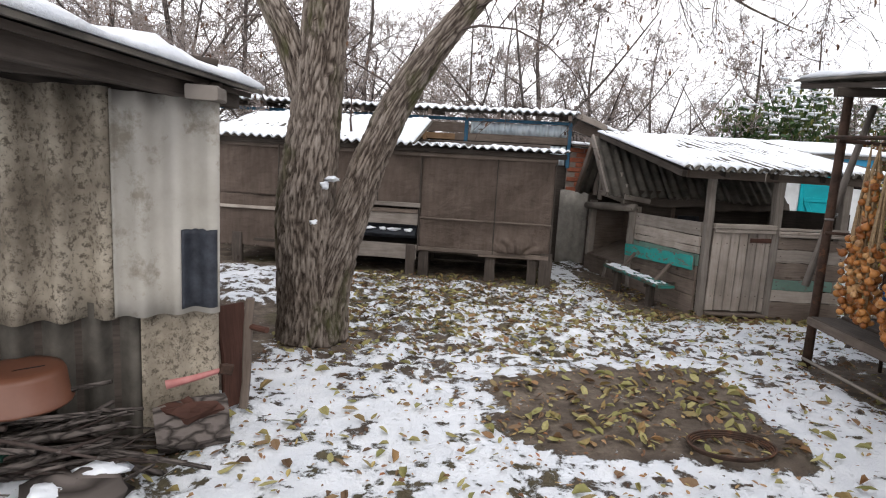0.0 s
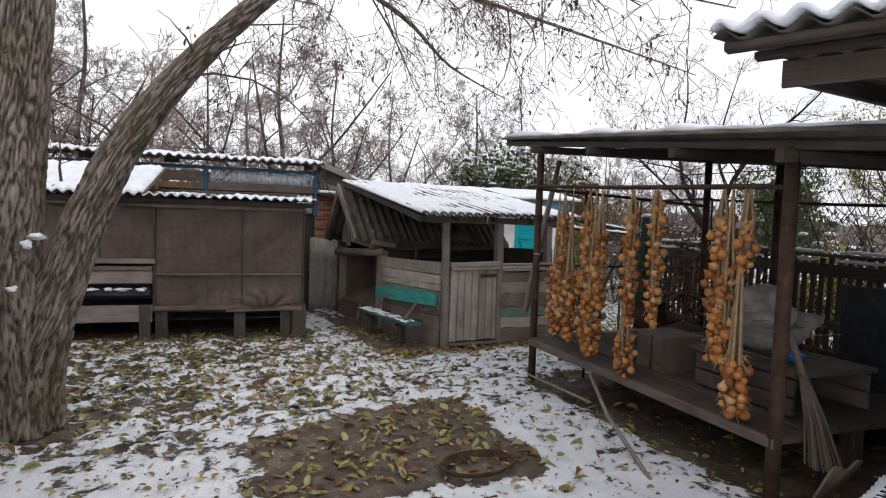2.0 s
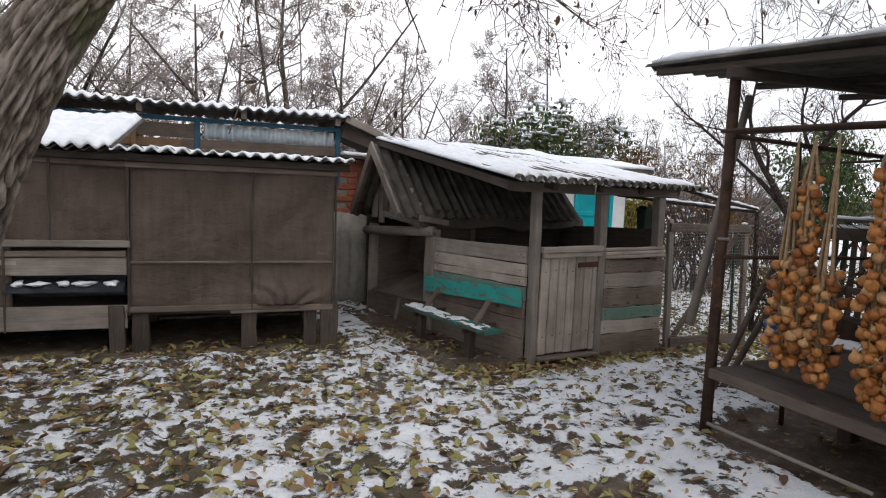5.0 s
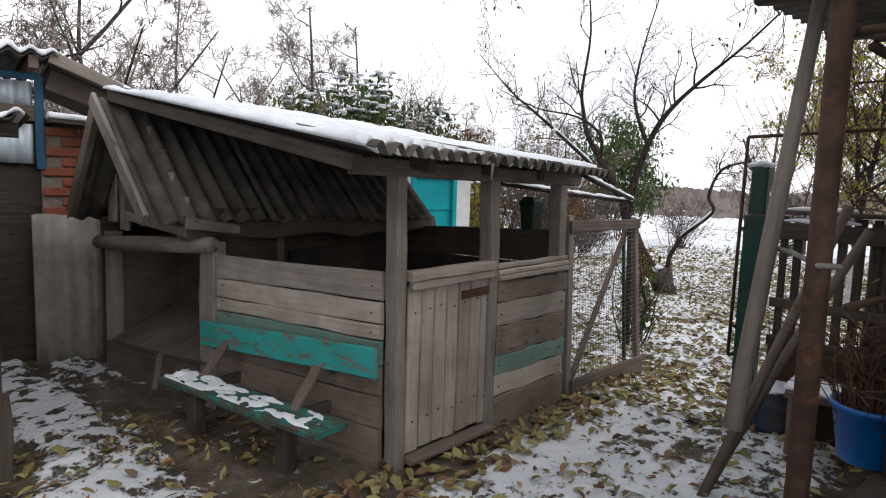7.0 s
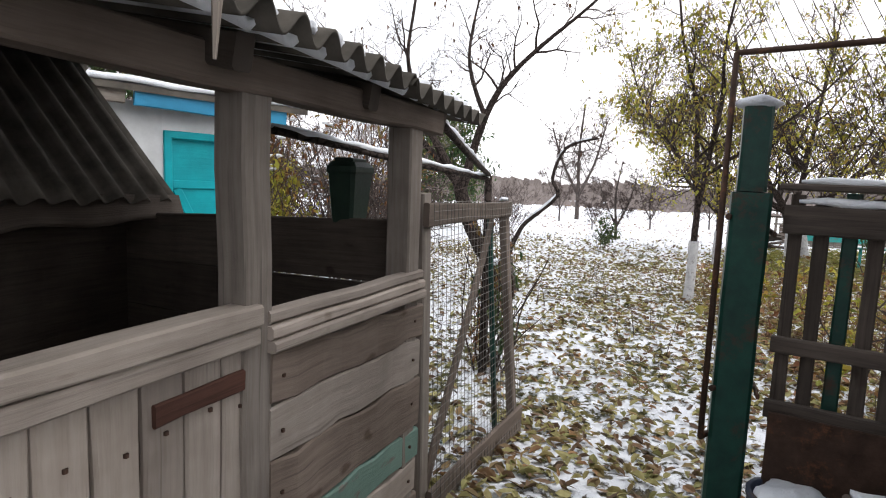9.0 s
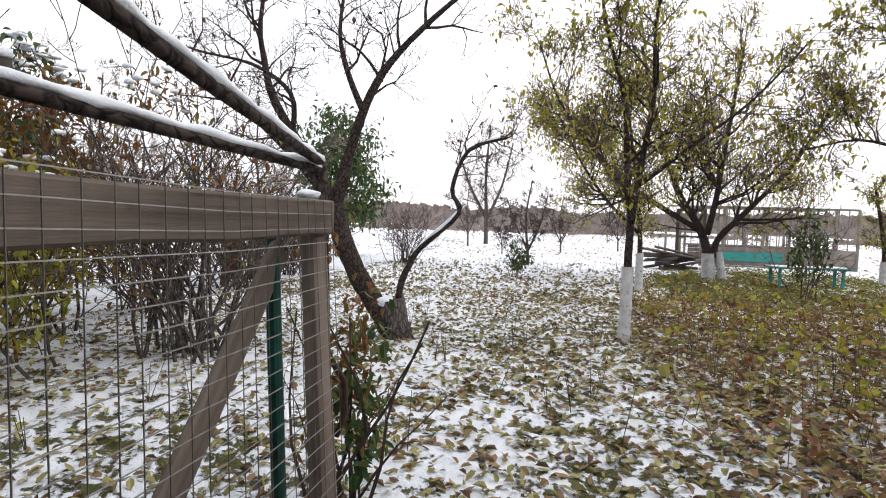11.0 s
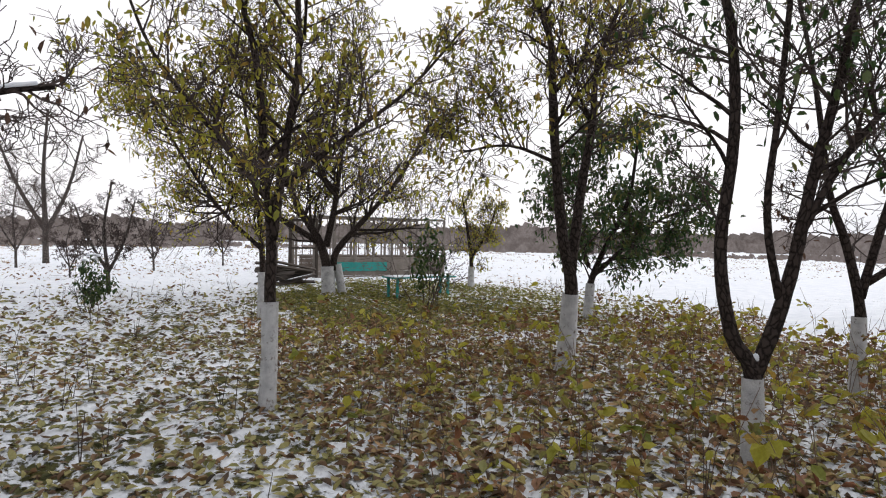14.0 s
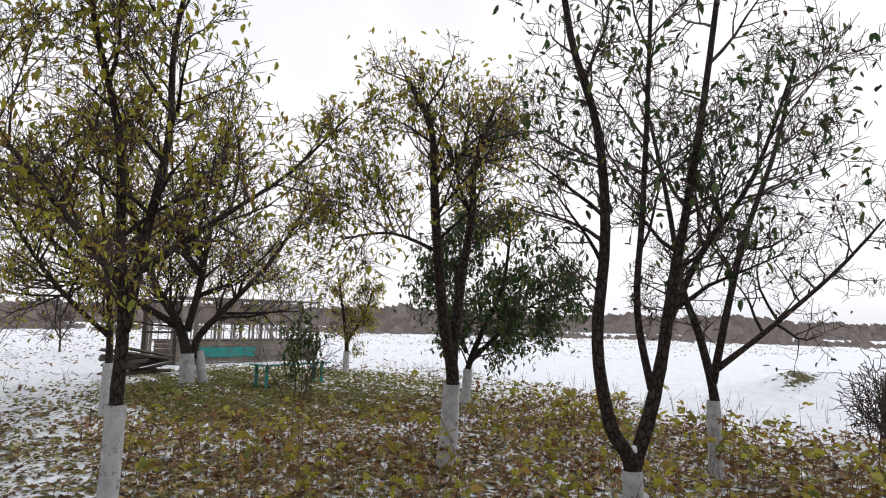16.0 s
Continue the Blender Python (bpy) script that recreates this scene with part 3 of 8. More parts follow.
def snow_sheet(mb, o, du, dv, width, length, thick=0.045, wave=0.13, amp=0.02, seed=1, hole=0.25, lift=0.012):
    """Snow lying on a roof: uneven in depth, thin at the edges, with a wavy rim."""
    o, du, dv = Vector(o), Vector(du).normalized(), Vector(dv).normalized()
    nn = du.cross(dv)
    if nn.z < 0:
        nn = -nn
    nu, nv = max(8, int(width / wave * 10) if amp > 0.005 else int(width / 0.045)), max(6, int(length / 0.08))

    def dep(s, t):
        e = min(s, 1 - s) * width
        g = min(t, 1 - t) * length
        k = 0.6 + 1.1 * noise.noise(Vector((s * width * 2.2, t * length * 2.2, seed * 3.7))) + 0.5 * noise.noise(Vector((s * width * 7, t * length * 7, seed)))
        return max(-0.012, thick * (k - hole) * min(1, e / 0.06 + 0.25) * min(1, g / 0.06 + 0.35))

    def fn(s, t):
        rim = 0.03 * noise.noise(Vector((s * width * 6, seed, t * 4))) if t in (0, 1) else 0
        return o + du * (s * width) + dv * (t * length + rim) + nn * (lift + amp * math.sin(2 * math.pi * s * width / wave) * (1.0 if t < 0.03 else 0.28) + dep(s, t))

    return mb.slab(fn, nu, nv, lambda s, t: nn * (-dep(s, t) - 0.012), (width, length))


def on(o, d, s, z=0.0):
    return Vector((o[0] + d[0] * s, o[1] + d[1] * s, z))


# ---- raised animal hutch covered with tarpaulin ----
HU, HV = Vector((-0.982, 0.187, 0)), Vector((0.187, 0.982, 0))
HO = Vector((1.71, 8.02, 0))


def hp(u, v, z):
    return HO + HU * u + HV * v + Vector((0, 0, z))


def tarp(mb, u0, u1, z0, z1, v=0.0, seed=0, slack=0.034, ragged=0.0, crumple=None):
    def fn(s, t):
        u, z = u0 + (u1 - u0) * s, z1 + (z0 - z1) * t
        w = slack * (noise.noise(Vector((u * 2.1, z * 2.6, seed))) + 0.6 * noise.noise(Vector((u * 7 + z * 5, z * 3, seed + 5))))
        w += slack * 0.7 * math.sin((u * 0.8 + z) * 9 + seed) * (s * (1 - s) * 3)
        if t == 1 and ragged:
            z += ragged * (noise.noise(Vector((u * 9, seed, 1))) + 0.6 * noise.noise(Vector((u * 21, seed, 2))))
        if crumple:
            d = ((u - crumple[0]) / 0.28) ** 2 + ((z - crumple[1]) / 0.14) ** 2
            k = math.exp(-d)
            w += -0.10 * k * (0.25 + 0.9 * abs(math.sin(4.5 * math.atan2(z - crumple[1] + 0.16, u - crumple[0]) + 2.5 * noise.noise(Vector((u * 6, z * 6, 3))))))
            z += 0.05 * k * (1 if t == 1 else 0)
        return hp(u, v + w, z)
    nu, nv = int(abs(u1 - u0) / 0.022) + 2, int(abs(z1 - z0) / 0.022) + 2
    return mb.slab(fn, nu, nv, lambda s, t: HV * 0.006, (u1 - u0, z1 - z0))


def build_hutch():
    h = thing("animal_hutch", hp(1.2, 0.5, gz(1.2, 8.3)), "raised grey wooden animal hutch covered with faded brown tarpaulin", "hutch")
    part("cover", tarp(Mesh(), 0.0, 1.69, 0.16, 1.40, 0.0, 3, crumple=(0.40, 0.24)), M_CLOTH, h, "faded brown tarpaulin", True)
    part("cover", tarp(Mesh(), 1.71, 4.5, 0.73, 1.40, 0.02, 8), M_CLOTH, h, "faded brown tarpaulin", True)
    part("cover", tarp(Mesh(), 2.55, 4.5, 0.02, 0.72, 0.03, 11, 0.02, 0.05), M_CLOTH, h, "frayed brown tarpaulin", True)
    for a, b, w, t, m in (
        (hp(0.0, -0.03, 0.575), hp(1.7, -0.03, 0.565), 0.022, 0.02, M_BROWN),
        (hp(-0.02, -0.03, 1.385), hp(1.72, -0.03, 1.385), 0.05, 0.03, M_BROWN),
        (hp(1.72, -0.02, 1.385), hp(4.5, -0.02, 1.39), 0.05, 0.03, M_BROWN),
        (hp(0.3, -0.025, 0.165), hp(1.72, -0.025, 0.165), 0.05, 0.03, M_BROWN),
        (hp(0.0, -0.02, 0.15), hp(0.9, -0.02, 0.14), 0.06, 0.03, M_BROWN),
        (hp(1.69, -0.04, 0.725), hp(2.6, -0.04, 0.72), 0.055, 0.04, M_GREY),
        (hp(1.72, -0.02, 0.64), hp(2.6, -0.02, 0.635), 0.05, 0.03, M_BROWN),
        (hp(1.72, 0.0, 0.535), hp(2.6, 0.0, 0.53), 0.15, 0.03, M_GREY),
        (hp(1.72, 0.02, 0.10), hp(2.7, 0.02, 0.10), 0.20, 0.03, M_GREY),
        (hp(2.5, -0.0, 0.56), hp(4.5, 0.0, 0.55), 0.045, 0.03, M_PALE),
    ):
        part("rail", Mesh().beam(a, b, w, t), m, h)
    for u, z0, z1 in ((0.72, 0.15, 1.4), (1.70, 0.13, 1.4), (-0.01, 0.1, 1.4), (2.26, 0.7, 1.4), (2.58, 0.0, 1.4), (3.6, 0.0, 1.4)):
        part("batten", Mesh().beam(hp(u, -0.035, z0), hp(u, -0.035, z1), 0.018, 0.014, HU), M_DARK, h)
    # legs, deck and back wall carry the shade under the hutch in their colour
    for u, v, w in ((0.03, 0.0, 0.16), (0.2, 0.05, 0.12), (0.74, 0.04, 0.13), (1.62, 0.04, 0.13), (1.80, 0.02, 0.12), (2.9, 0.04, 0.14), (4.2, 0.04, 0.14), (0.1, 1.25, 0.14), (1.7, 1.25, 0.14), (3.6, 1.25, 0.14)):
        p = hp(u, v, 0)
        part("leg", Mesh().beam(hp(u, v, gz(p.x, p.y) - 0.05), hp(u, v, 0.2), w, 0.07, HU, 0.006), M_DARK, h)
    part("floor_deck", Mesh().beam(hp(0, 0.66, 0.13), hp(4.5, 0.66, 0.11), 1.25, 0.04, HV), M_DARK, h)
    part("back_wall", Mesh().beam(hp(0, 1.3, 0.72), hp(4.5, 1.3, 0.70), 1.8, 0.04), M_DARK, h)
    part("side_wall", Mesh().beam(hp(0.03, 0.05, 0.75), hp(0.03, 1.3, 0.75), 1.3, 0.04), M_BROWN, h)
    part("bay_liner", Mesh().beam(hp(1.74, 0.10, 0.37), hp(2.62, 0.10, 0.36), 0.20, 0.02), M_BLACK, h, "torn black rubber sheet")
    lip = Mesh()
    lip.slab(lambda s, t: hp(1.74 + 0.85 * s, -0.05 + 0.13 * t, 0.33 + 0.09 * t + 0.012 * noise.noise(Vector((s * 8, t * 5, 2)))), 16, 4, lambda s, t: (0, 0, -0.01))
    part("flap", lip, M_BLACK, h, "snow-dusted black rubber flap")
    for k, (u, w) in enumerate(((1.84, 0.10), (2.03, 0.13), (2.18, 0.07), (2.36, 0.12), (2.5, 0.08))):
        part("snow_patch", Mesh().lump(hp(u, 0.02, 0.385), (w * 0.62, 0.05, 0.022), k + 3, rough=0.5), M_SNOW, h, "", True)
    # roofs
    for k, (u0, w) in enumerate(((-0.16, 0.62), (0.44, 0.68), (1.10, 0.70))):
        part("roof_sheet", corrugated(Mesh(), hp(u0, -0.2, 1.50 + 0.006 * k), HU, HV + Vector((0, 0, 0.02)), w, 1.6, 0.115, 0.02), M_SLATE_DARK, h, "", True)
    part("roof_snow", snow_sheet(Mesh(), hp(-0.14, -0.215, 1.50), HU, HV + Vector((0, 0, 0.02)), 1.94, 1.55, 0.03, 0.115, 0.02, 4, 0.1), M_SNOW, h, "thin snow on the roof", True)
    for k, (u0, w) in enumerate(((1.78, 0.95), (2.70, 0.95), (3.62, 0.95))):
        part("roof_sheet", corrugated(Mesh(), hp(u0, -0.2, 1.49 + 0.006 * k), HU, HV + Vector((0, 0, 0.24)), w, 1.7, 0.115, 0.02), M_SLATE_DARK, h, "", True)
    part("roof_snow", snow_sheet(Mesh(), hp(1.8, -0.21, 1.50), HU, HV + Vector((0, 0, 0.24)), 2.76, 1.66, 0.05, 0.115, 0.02, 9, 0.0), M_SNOW, h, "snow on the roof", True)
    part("eave_beam", Mesh().beam(hp(-0.12, -0.06, 1.44), hp(4.6, -0.06, 1.44), 0.06, 0.06), M_DARK, h)


build_hutch()


# ---- long barn behind the hutch, with tin cladding and a brick end ----
def bp(u, v, z):
    return hp(u, v + 2.2, z)


def build_barn():
    b = thing("long_barn", bp(1.5, 0.5, gz(1, 10.5)), "long low barn with tin cladding, blue trim and snowy roof", "barn")
    part("wall", Mesh().beam(bp(-0.42, 0.06, 0.7), bp(9.0, 0.06, 0.7), 2.0, 0.06), M_DARK, b)
    for k, (u0, u1, z0, z1) in enumerate(((-0.30, 1.25, 1.78, 1.96), (-0.30, 2.3, 1.34, 1.64), (3.0, 4.2, 1.4, 1.9))):
        part("tin_sheet", corrugated(Mesh(), bp(u0, -0.02, z1), HU, (0, 0, -1), u1 - u0, z1 - z0, 0.10, 0.022, 0.003, 8, 2), M_TIN, b, "pale galvanised tin", True)
    for a, c, w, m in (
        (bp(-0.36, -0.06, 1.995), bp(9, -0.06, 1.995), 0.05, M_BLUEP), (bp(-0.32, -0.05, 1.72), bp(1.5, -0.05, 1.71), 0.12, M_BROWN),
        (bp(1.35, -0.04, 1.86), bp(2.9, -0.04, 1.85), 0.16, M_BROWN), (bp(1.3, -0.05, 1.70), bp(2.8, -0.05, 1.72), 0.10, M_ORANGE),
        (bp(2.9, -0.05, 1.80), bp(4.6, -0.05, 1.80), 0.22, M_BROWN),
    ):
        part("board", Mesh().beam(a, c, w, 0.03), m, b)
    for u, m in ((1.32, M_BLUEP), (-0.34, M_BLUEP), (2.0, M_ORANGE)):
        part("post", Mesh().beam(bp(u, -0.07, 1.3), bp(u, -0.07, 2.0), 0.06, 0.03, HU), m, b)
    for k in range(8):
        u = -0.3 + 1.1 * k
        part("rafter", Mesh().beam(bp(u, -0.3, 2.07), bp(u, 1.6, 2.20), 0.09, 0.06), M_BROWN, b)
    part("roof", corrugated(Mesh(), bp(-0.45, -0.35, 2.115), HU, HV + Vector((0, 0, 0.07)), 9.6, 3.0, 0.13, 0.02), M_SLATE_DARK, b, "", True)
    part("roof_snow", snow_sheet(Mesh(), bp(-0.45, -0.37, 2.13), HU, HV + Vector((0, 0, 0.07)), 9.6, 2.9, 0.05, seed=6, hole=0.1), M_SNOW, b, "snow on the roof", True)
    # sloping end of the roof
    part("verge_board", Mesh().beam(bp(-0.40, -0.32, 2.12), bp(-1.25, -0.25, 1.80), 0.09, 0.04), M_GREY, b)
    part("gable_board", Mesh().beam(bp(-0.4, -0.1, 1.98), bp(-1.15, -0.1, 1.74), 0.16, 0.03), M_BROWN, b)
    part("side_roof", Mesh().slab(lambda s, t: bp(-0.42 - 0.85 * s, -0.3 + 2.2 * t, 2.12 - 0.33 * s), 6, 4, lambda s, t: (0, 0, -0.03)), M_SLATE_DARK, b)
    part("side_snow", Mesh().slab(lambda s, t: bp(-0.42 - 0.85 * s, -0.3 + 2.2 * t, 2.165 - 0.33 * s + 0.02 * noise.noise(Vector((s * 6, t * 8, 1)))), 14, 10, lambda s, t: (0, 0, -0.045)), M_SNOW, b, "snow on the roof", True)
    part("lower_ledge", Mesh().slab(lambda s, t: bp(-0.38 - 0.85 * s, -0.28 + 0.5 * t, 1.68 - 0.03 * s), 8, 3, lambda s, t: (0, 0, -0.03)), M_DARK, b)
    part("ledge_snow", Mesh().slab(lambda s, t: bp(-0.38 - 0.85 * s, -0.29 + 0.5 * t, 1.725 - 0.03 * s + 0.012 * noise.noise(Vector((s * 9, t, 1)))), 14, 4, lambda s, t: (0, 0, -0.042)), M_SNOW, b, "snow on the ledge", True)
    # brick end wall
    wall = part("brick_wall", Mesh().beam(bp(-0.34, 0.06, 0.6), bp(-1.2, 0.06, 0.6), 1.98, 0.2), M_MORTAR, b, "red brick end wall")
    brick = Mesh().beam((-0.12, 0, 0), (0.12, 0, 0), 0.066, 0.03, (0, 0, 1), 0.001, 1, 0.005)
    me = to_mesh("brick", brick, M_BRICK)
    ang = math.atan2(HU.y, HU.x)
    for row in range(13):
        for col in range(4):
            u = -0.47 - 0.25 * col - (0.125 if row % 2 else 0)
            if u < -1.1:
                continue
            o = new("brick", me)
            o.parent = wall
            o.location = bp(u, -0.048, 0.66 + 0.078 * row) - world_of(b)
            o.rotation_euler = (0, 0, ang)


build_barn()


def build_sheet_fence():
    f = thing("corrugated_fence", bp(-0.9, -0.2, -0.2), "grey corrugated cement sheet fence by the coop", "fence")
    for k in range(2):
        part("sheet", corrugated(Mesh(), bp(-0.26 - 0.40 * k, -0.15 + 0.02 * k, 0.95 - 0.03 * k), -HU, (0, 0, -1), 0.43, 1.22, 0.125, 0.02, ragged=0.03), M_SLATE, f, "", True)
    part("post", Mesh().beam(bp(-0.6, -0.08, -0.3), bp(-0.6, -0.08, 0.9), 0.08, 0.06, HU), M_BROWN, f)


build_sheet_fence()

# ---- goose coop with porch ----
CP = Vector((3.1, 6.79, 0))
CW = Vector((-0.117, 0.993, 0))
CE = Vector((1.0, -0.03, 0))


def cw(s, off, z):
    """West wall of the coop: s metres from the corner post, off outwards."""
    return CP + CW * s + Vector((-0.993, -0.117, 0)) * off + Vector((0, 0, z))


def cf(s, off, z):
    """Front of the coop: s metres from the corner post, off outwards."""
    return CP + CE * s + Vector((-0.03, -1, 0)) * off + Vector((0, 0, z))


def build_coop():
    c = thing("goose_coop", (3.9, 8.0, -0.25), "weathered grey plank goose coop with snowy corrugated porch roof", "coop")
    # posts
    for s, w, top, m in ((0.012, 0.066, 1.345, M_GREY), (0.755, 0.088, 1.335, M_GREY), (1.50, 0.085, 1.33, M_GREY)):
        p = cf(s, 0.0, 0)
        part("post", Mesh().beam(cf(s, 0, gz(p.x, p.y) - 0.08), cf(s - 0.02, 0, top), w, 0.09, CE, 0.005, 8), m, c)
    part("post", Mesh().beam(cw(1.50, 0.02, -0.3), cw(1.50, 0.02, 0.86), 0.16, 0.09, CW, 0.006, 6), M_GREY, c)
    part("post", Mesh().beam(cw(2.80, 0.0, -0.3), cw(2.80, 0.0, 0.84), 0.10, 0.09, CW, 0.006, 6), M_GREY, c)
    # west wall boards
    for z0, z1, m, tilt in ((0.665, 0.815, M_GREY, 0.0), (0.545, 0.66, M_PALE, 0.0), (0.465, 0.54, M_PALE, 0.0), (0.33, 0.46, M_MINT, 0.0), (0.17, 0.325, M_BROWN, 0.0), (0.0, 0.165, M_BROWN, 0.0), (-0.25, -0.005, M_BROWN, 0.0)):
        part("wall_board", Mesh().beam(cw(0.06, 0.03, (z0 + z1) / 2), cw(1.43, 0.03, (z0 + z1) / 2 - 0.03), z1 - z0, 0.03, (0, 0, 1), 0.005, 6), m, c)
    # stable door
    d = part("door", Mesh().beam(cf(0.06, -0.01, 0.31), cf(0.72, -0.01, 0.31), 0.92, 0.02), M_BROWN, c, "low plank door")
    for k in range(7):
        s = 0.11 + 0.098 * k
        part("plank", Mesh().beam(cf(s, 0.018, -0.14 + 0.006 * (k % 3)), cf(s, 0.018, 0.735), 0.092, 0.022, CE, 0.003, 5), M_PALE, d)
    part("cap_rail", Mesh().beam(cf(0.05, 0.03, 0.795), cf(0.73, 0.03, 0.805), 0.05, 0.075), M_PALE, d)
    part("moulding", Mesh().beam(cf(0.06, 0.045, 0.745), cf(0.73, 0.045, 0.755), 0.045, 0.03), M_PALE, d)
    part("sill", Mesh().beam(cf(0.05, 0.05, -0.165), cf(0.72, 0.05, -0.175), 0.03, 0.09), M_BROWN, d)
    part("patch", Mesh().beam(cf(0.47, 0.035, 0.655), cf(0.72, 0.035, 0.66), 0.045, 0.012), M_RED, d, "reddish wooden patch")
    # panel beside the door
    for z0, z1, m in ((0.575, 0.70, M_BROWN), (0.43, 0.57, M_PALE), (0.245, 0.425, M_BROWN), (0.125, 0.24, M_MINT), (-0.01, 0.12, M_PALE), (-0.36, -0.015, M_BROWN)):
        part("panel_board", Mesh().beam(cf(0.78, 0.035, (z0 + z1) / 2), cf(1.56, 0.035, (z0 + z1) / 2), z1 - z0, 0.03, (0, 0, 1), 0.009, 8), m, c)
    for k in range(3):
        part("cap_rail", Mesh().beam(cf(0.77, 0.05 - 0.008 * k, 0.722 + 0.034 * k), cf(1.55, 0.05 - 0.008 * k, 0.732 + 0.034 * k), 0.03, 0.04), M_PALE, c)
    nail = to_mesh("nail", Mesh().beam((0, 0, -0.004), (0, 0, 0.004), 0.009, 0.009, (1, 0, 0), 0.0, 1, 0.002), M_IRON)
    spots = [cf(0.11 + 0.098 * k + 0.012 * (k % 2), 0.031, z + 0.01 * (k % 3)) for k in range(7) for z in (0.60, 0.02)]
    spots += [cf(x, 0.052, z) for x in (0.82, 1.50) for z in (0.64, 0.50, 0.34, 0.18, 0.05)] + [cw(x, 0.047, z) for x in (0.12, 1.36) for z in (0.74, 0.60, 0.50, 0.24)]
    for p in spots:
        o = new("nail", nail)
        o.parent = c
        o.location = p - world_of(c)
    # beams under the porch roof
    part("eave_beam", Mesh().beam(cf(-0.30, 0.02, 1.335), cf(1.66, 0.02, 1.332), 0.08, 0.07, (0, 0, 1), 0.005, 9), M_BROWN, c)
    part("verge_beam", Mesh().beam(cf(-0.42, 0.20, 1.335), (2.62, 9.1, 1.80), 0.07, 0.05), M_DARK, c)
    for k in range(4):
        part("rafter", Mesh().beam(cf(0.05 + 0.55 * k, 0.18 - 0.05 * k, 1.35), (3.2 + 0.55 * k, 9.1, 1.80), 0.07, 0.05), M_DARK, c)
    for y, z in ((7.2, 1.525), (8.1, 1.655)):
        part("purlin", Mesh().beam((2.75, y, z - 0.03), (4.98, y, z - 0.03), 0.04, 0.05), M_DARK, c)
    # east and back walls inside, the interior shade put into their wood colour
    for k in range(5):
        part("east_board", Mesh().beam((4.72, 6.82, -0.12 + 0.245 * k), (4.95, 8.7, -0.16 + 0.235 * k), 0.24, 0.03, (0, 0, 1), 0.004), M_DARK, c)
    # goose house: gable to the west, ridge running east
    # front, back and end walls use the same shade-darkened wood
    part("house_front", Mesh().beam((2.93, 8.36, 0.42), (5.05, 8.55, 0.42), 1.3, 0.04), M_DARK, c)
    # no real hole: a black panel paints the shade of the hatch
    part("hatch", Mesh().beam((3.55, 8.385, 0.66), (3.85, 8.41, 0.66), 0.2, 0.05), M_BLACK, c, "black panel as the shade in the hatch opening")
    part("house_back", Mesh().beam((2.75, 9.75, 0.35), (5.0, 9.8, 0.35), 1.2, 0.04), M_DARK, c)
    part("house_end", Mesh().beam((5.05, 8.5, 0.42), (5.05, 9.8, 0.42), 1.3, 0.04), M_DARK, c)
    # nest opening
    part("log_lintel", Mesh().tube([cw(2.9, 0.06, 0.755), cw(2.2, 0.09, 0.79), cw(1.42, 0.07, 0.845)], [0.05, 0.056, 0.05], 9, bump=0.1), M_GREY, c, "", True)
    part("nest_back", Mesh().beam(cw(1.5, -0.55, 0.4), cw(2.85, -0.55, 0.4), 1.2, 0.03), M_BROWN, c)
    part("nest_side", Mesh().beam(cw(2.82, 0.0, 0.3), cw(2.82, -0.55, 0.3), 1.0, 0.03), M_BROWN, c)
    for k in range(5):
        s = 1.62 + 0.24 * k
        part("nest_floor_board", Mesh().beam(cw(s, 0.08, 0.06 - 0.01 * k), cw(s + 0.05, -0.5, 0.24), 0.22, 0.025, CW, 0.006), M_BROWN, c)
    part("nest_sill", Mesh().beam(cw(1.5, 0.05, -0.1), cw(2.8, 0.05, -0.14), 0.28, 0.03), M_BROWN, c)
    part("nest_batten", Mesh().beam(cw(2.1, 0.09, -0.25), cw(2.05, 0.06, 0.04), 0.05, 0.03, CW), M_GREY, c)
    # gable boards
    gx = 2.80
    for k in range(9):
        y = 8.45 + 0.16 * k
        top = 1.76 - abs(y - 9.1) * 0.95
        z0 = 0.86 + 0.06 * ((k * 7) % 3)
        if k in (2, 3):
            z0 = 1.0
        m = (M_GREY, M_PALE, M_BROWN)[k % 3]
        if top > z0 + 0.05:
            part("gable_board", Mesh().beam((gx - 0.02 * (k % 2) + 0.02 * k * 0, y, z0), (gx - 0.02 * (k % 2), y, top), 0.15, 0.025, (0, 1, 0), 0.006), m, c)
    part("gable_bar", Mesh().beam((2.78, 8.35, 0.92), (2.74, 9.2, 0.98), 0.06, 0.05), M_GREY, c)
    part("gable_bar", Mesh().beam((2.76, 8.5, 1.08), (2.74, 9.0, 1.06), 0.045, 0.04), M_GREY, c)
    # sheets of the goose house
    dn = Vector((0, -0.72, -0.70))
    for k in range(3):
        part("house_roof_sheet", corrugated(Mesh(), (2.52 + 0.83 * k, 9.08, 1.765 - 0.005 * k), (1, 0.02, 0), dn, 0.87, 1.12, 0.125, 0.022, ragged=0.02), M_SLATE_DARK, c, "dark mossy corrugated cement", True)
    dm = Vector((0, 0.62, -0.80))
    for k in range(3):
        part("house_roof_sheet", corrugated(Mesh(), (2.52 + 0.88 * k, 9.12, 1.765 - 0.005 * k), (1, 0.02, 0), dm, 0.92, 1.05, 0.125, 0.022), M_SLATE_DARK, c, "dark mossy corrugated cement", True)
    part("barge_board", Mesh().beam((2.50, 9.10, 1.77), (2.50, 8.30, 1.0), 0.10, 0.03), M_GREY, c)
    part("barge_board", Mesh().beam((2.54, 9.12, 1.76), (2.54, 9.72, 0.98), 0.10, 0.05), M_BROWN, c)
    hang = Mesh()
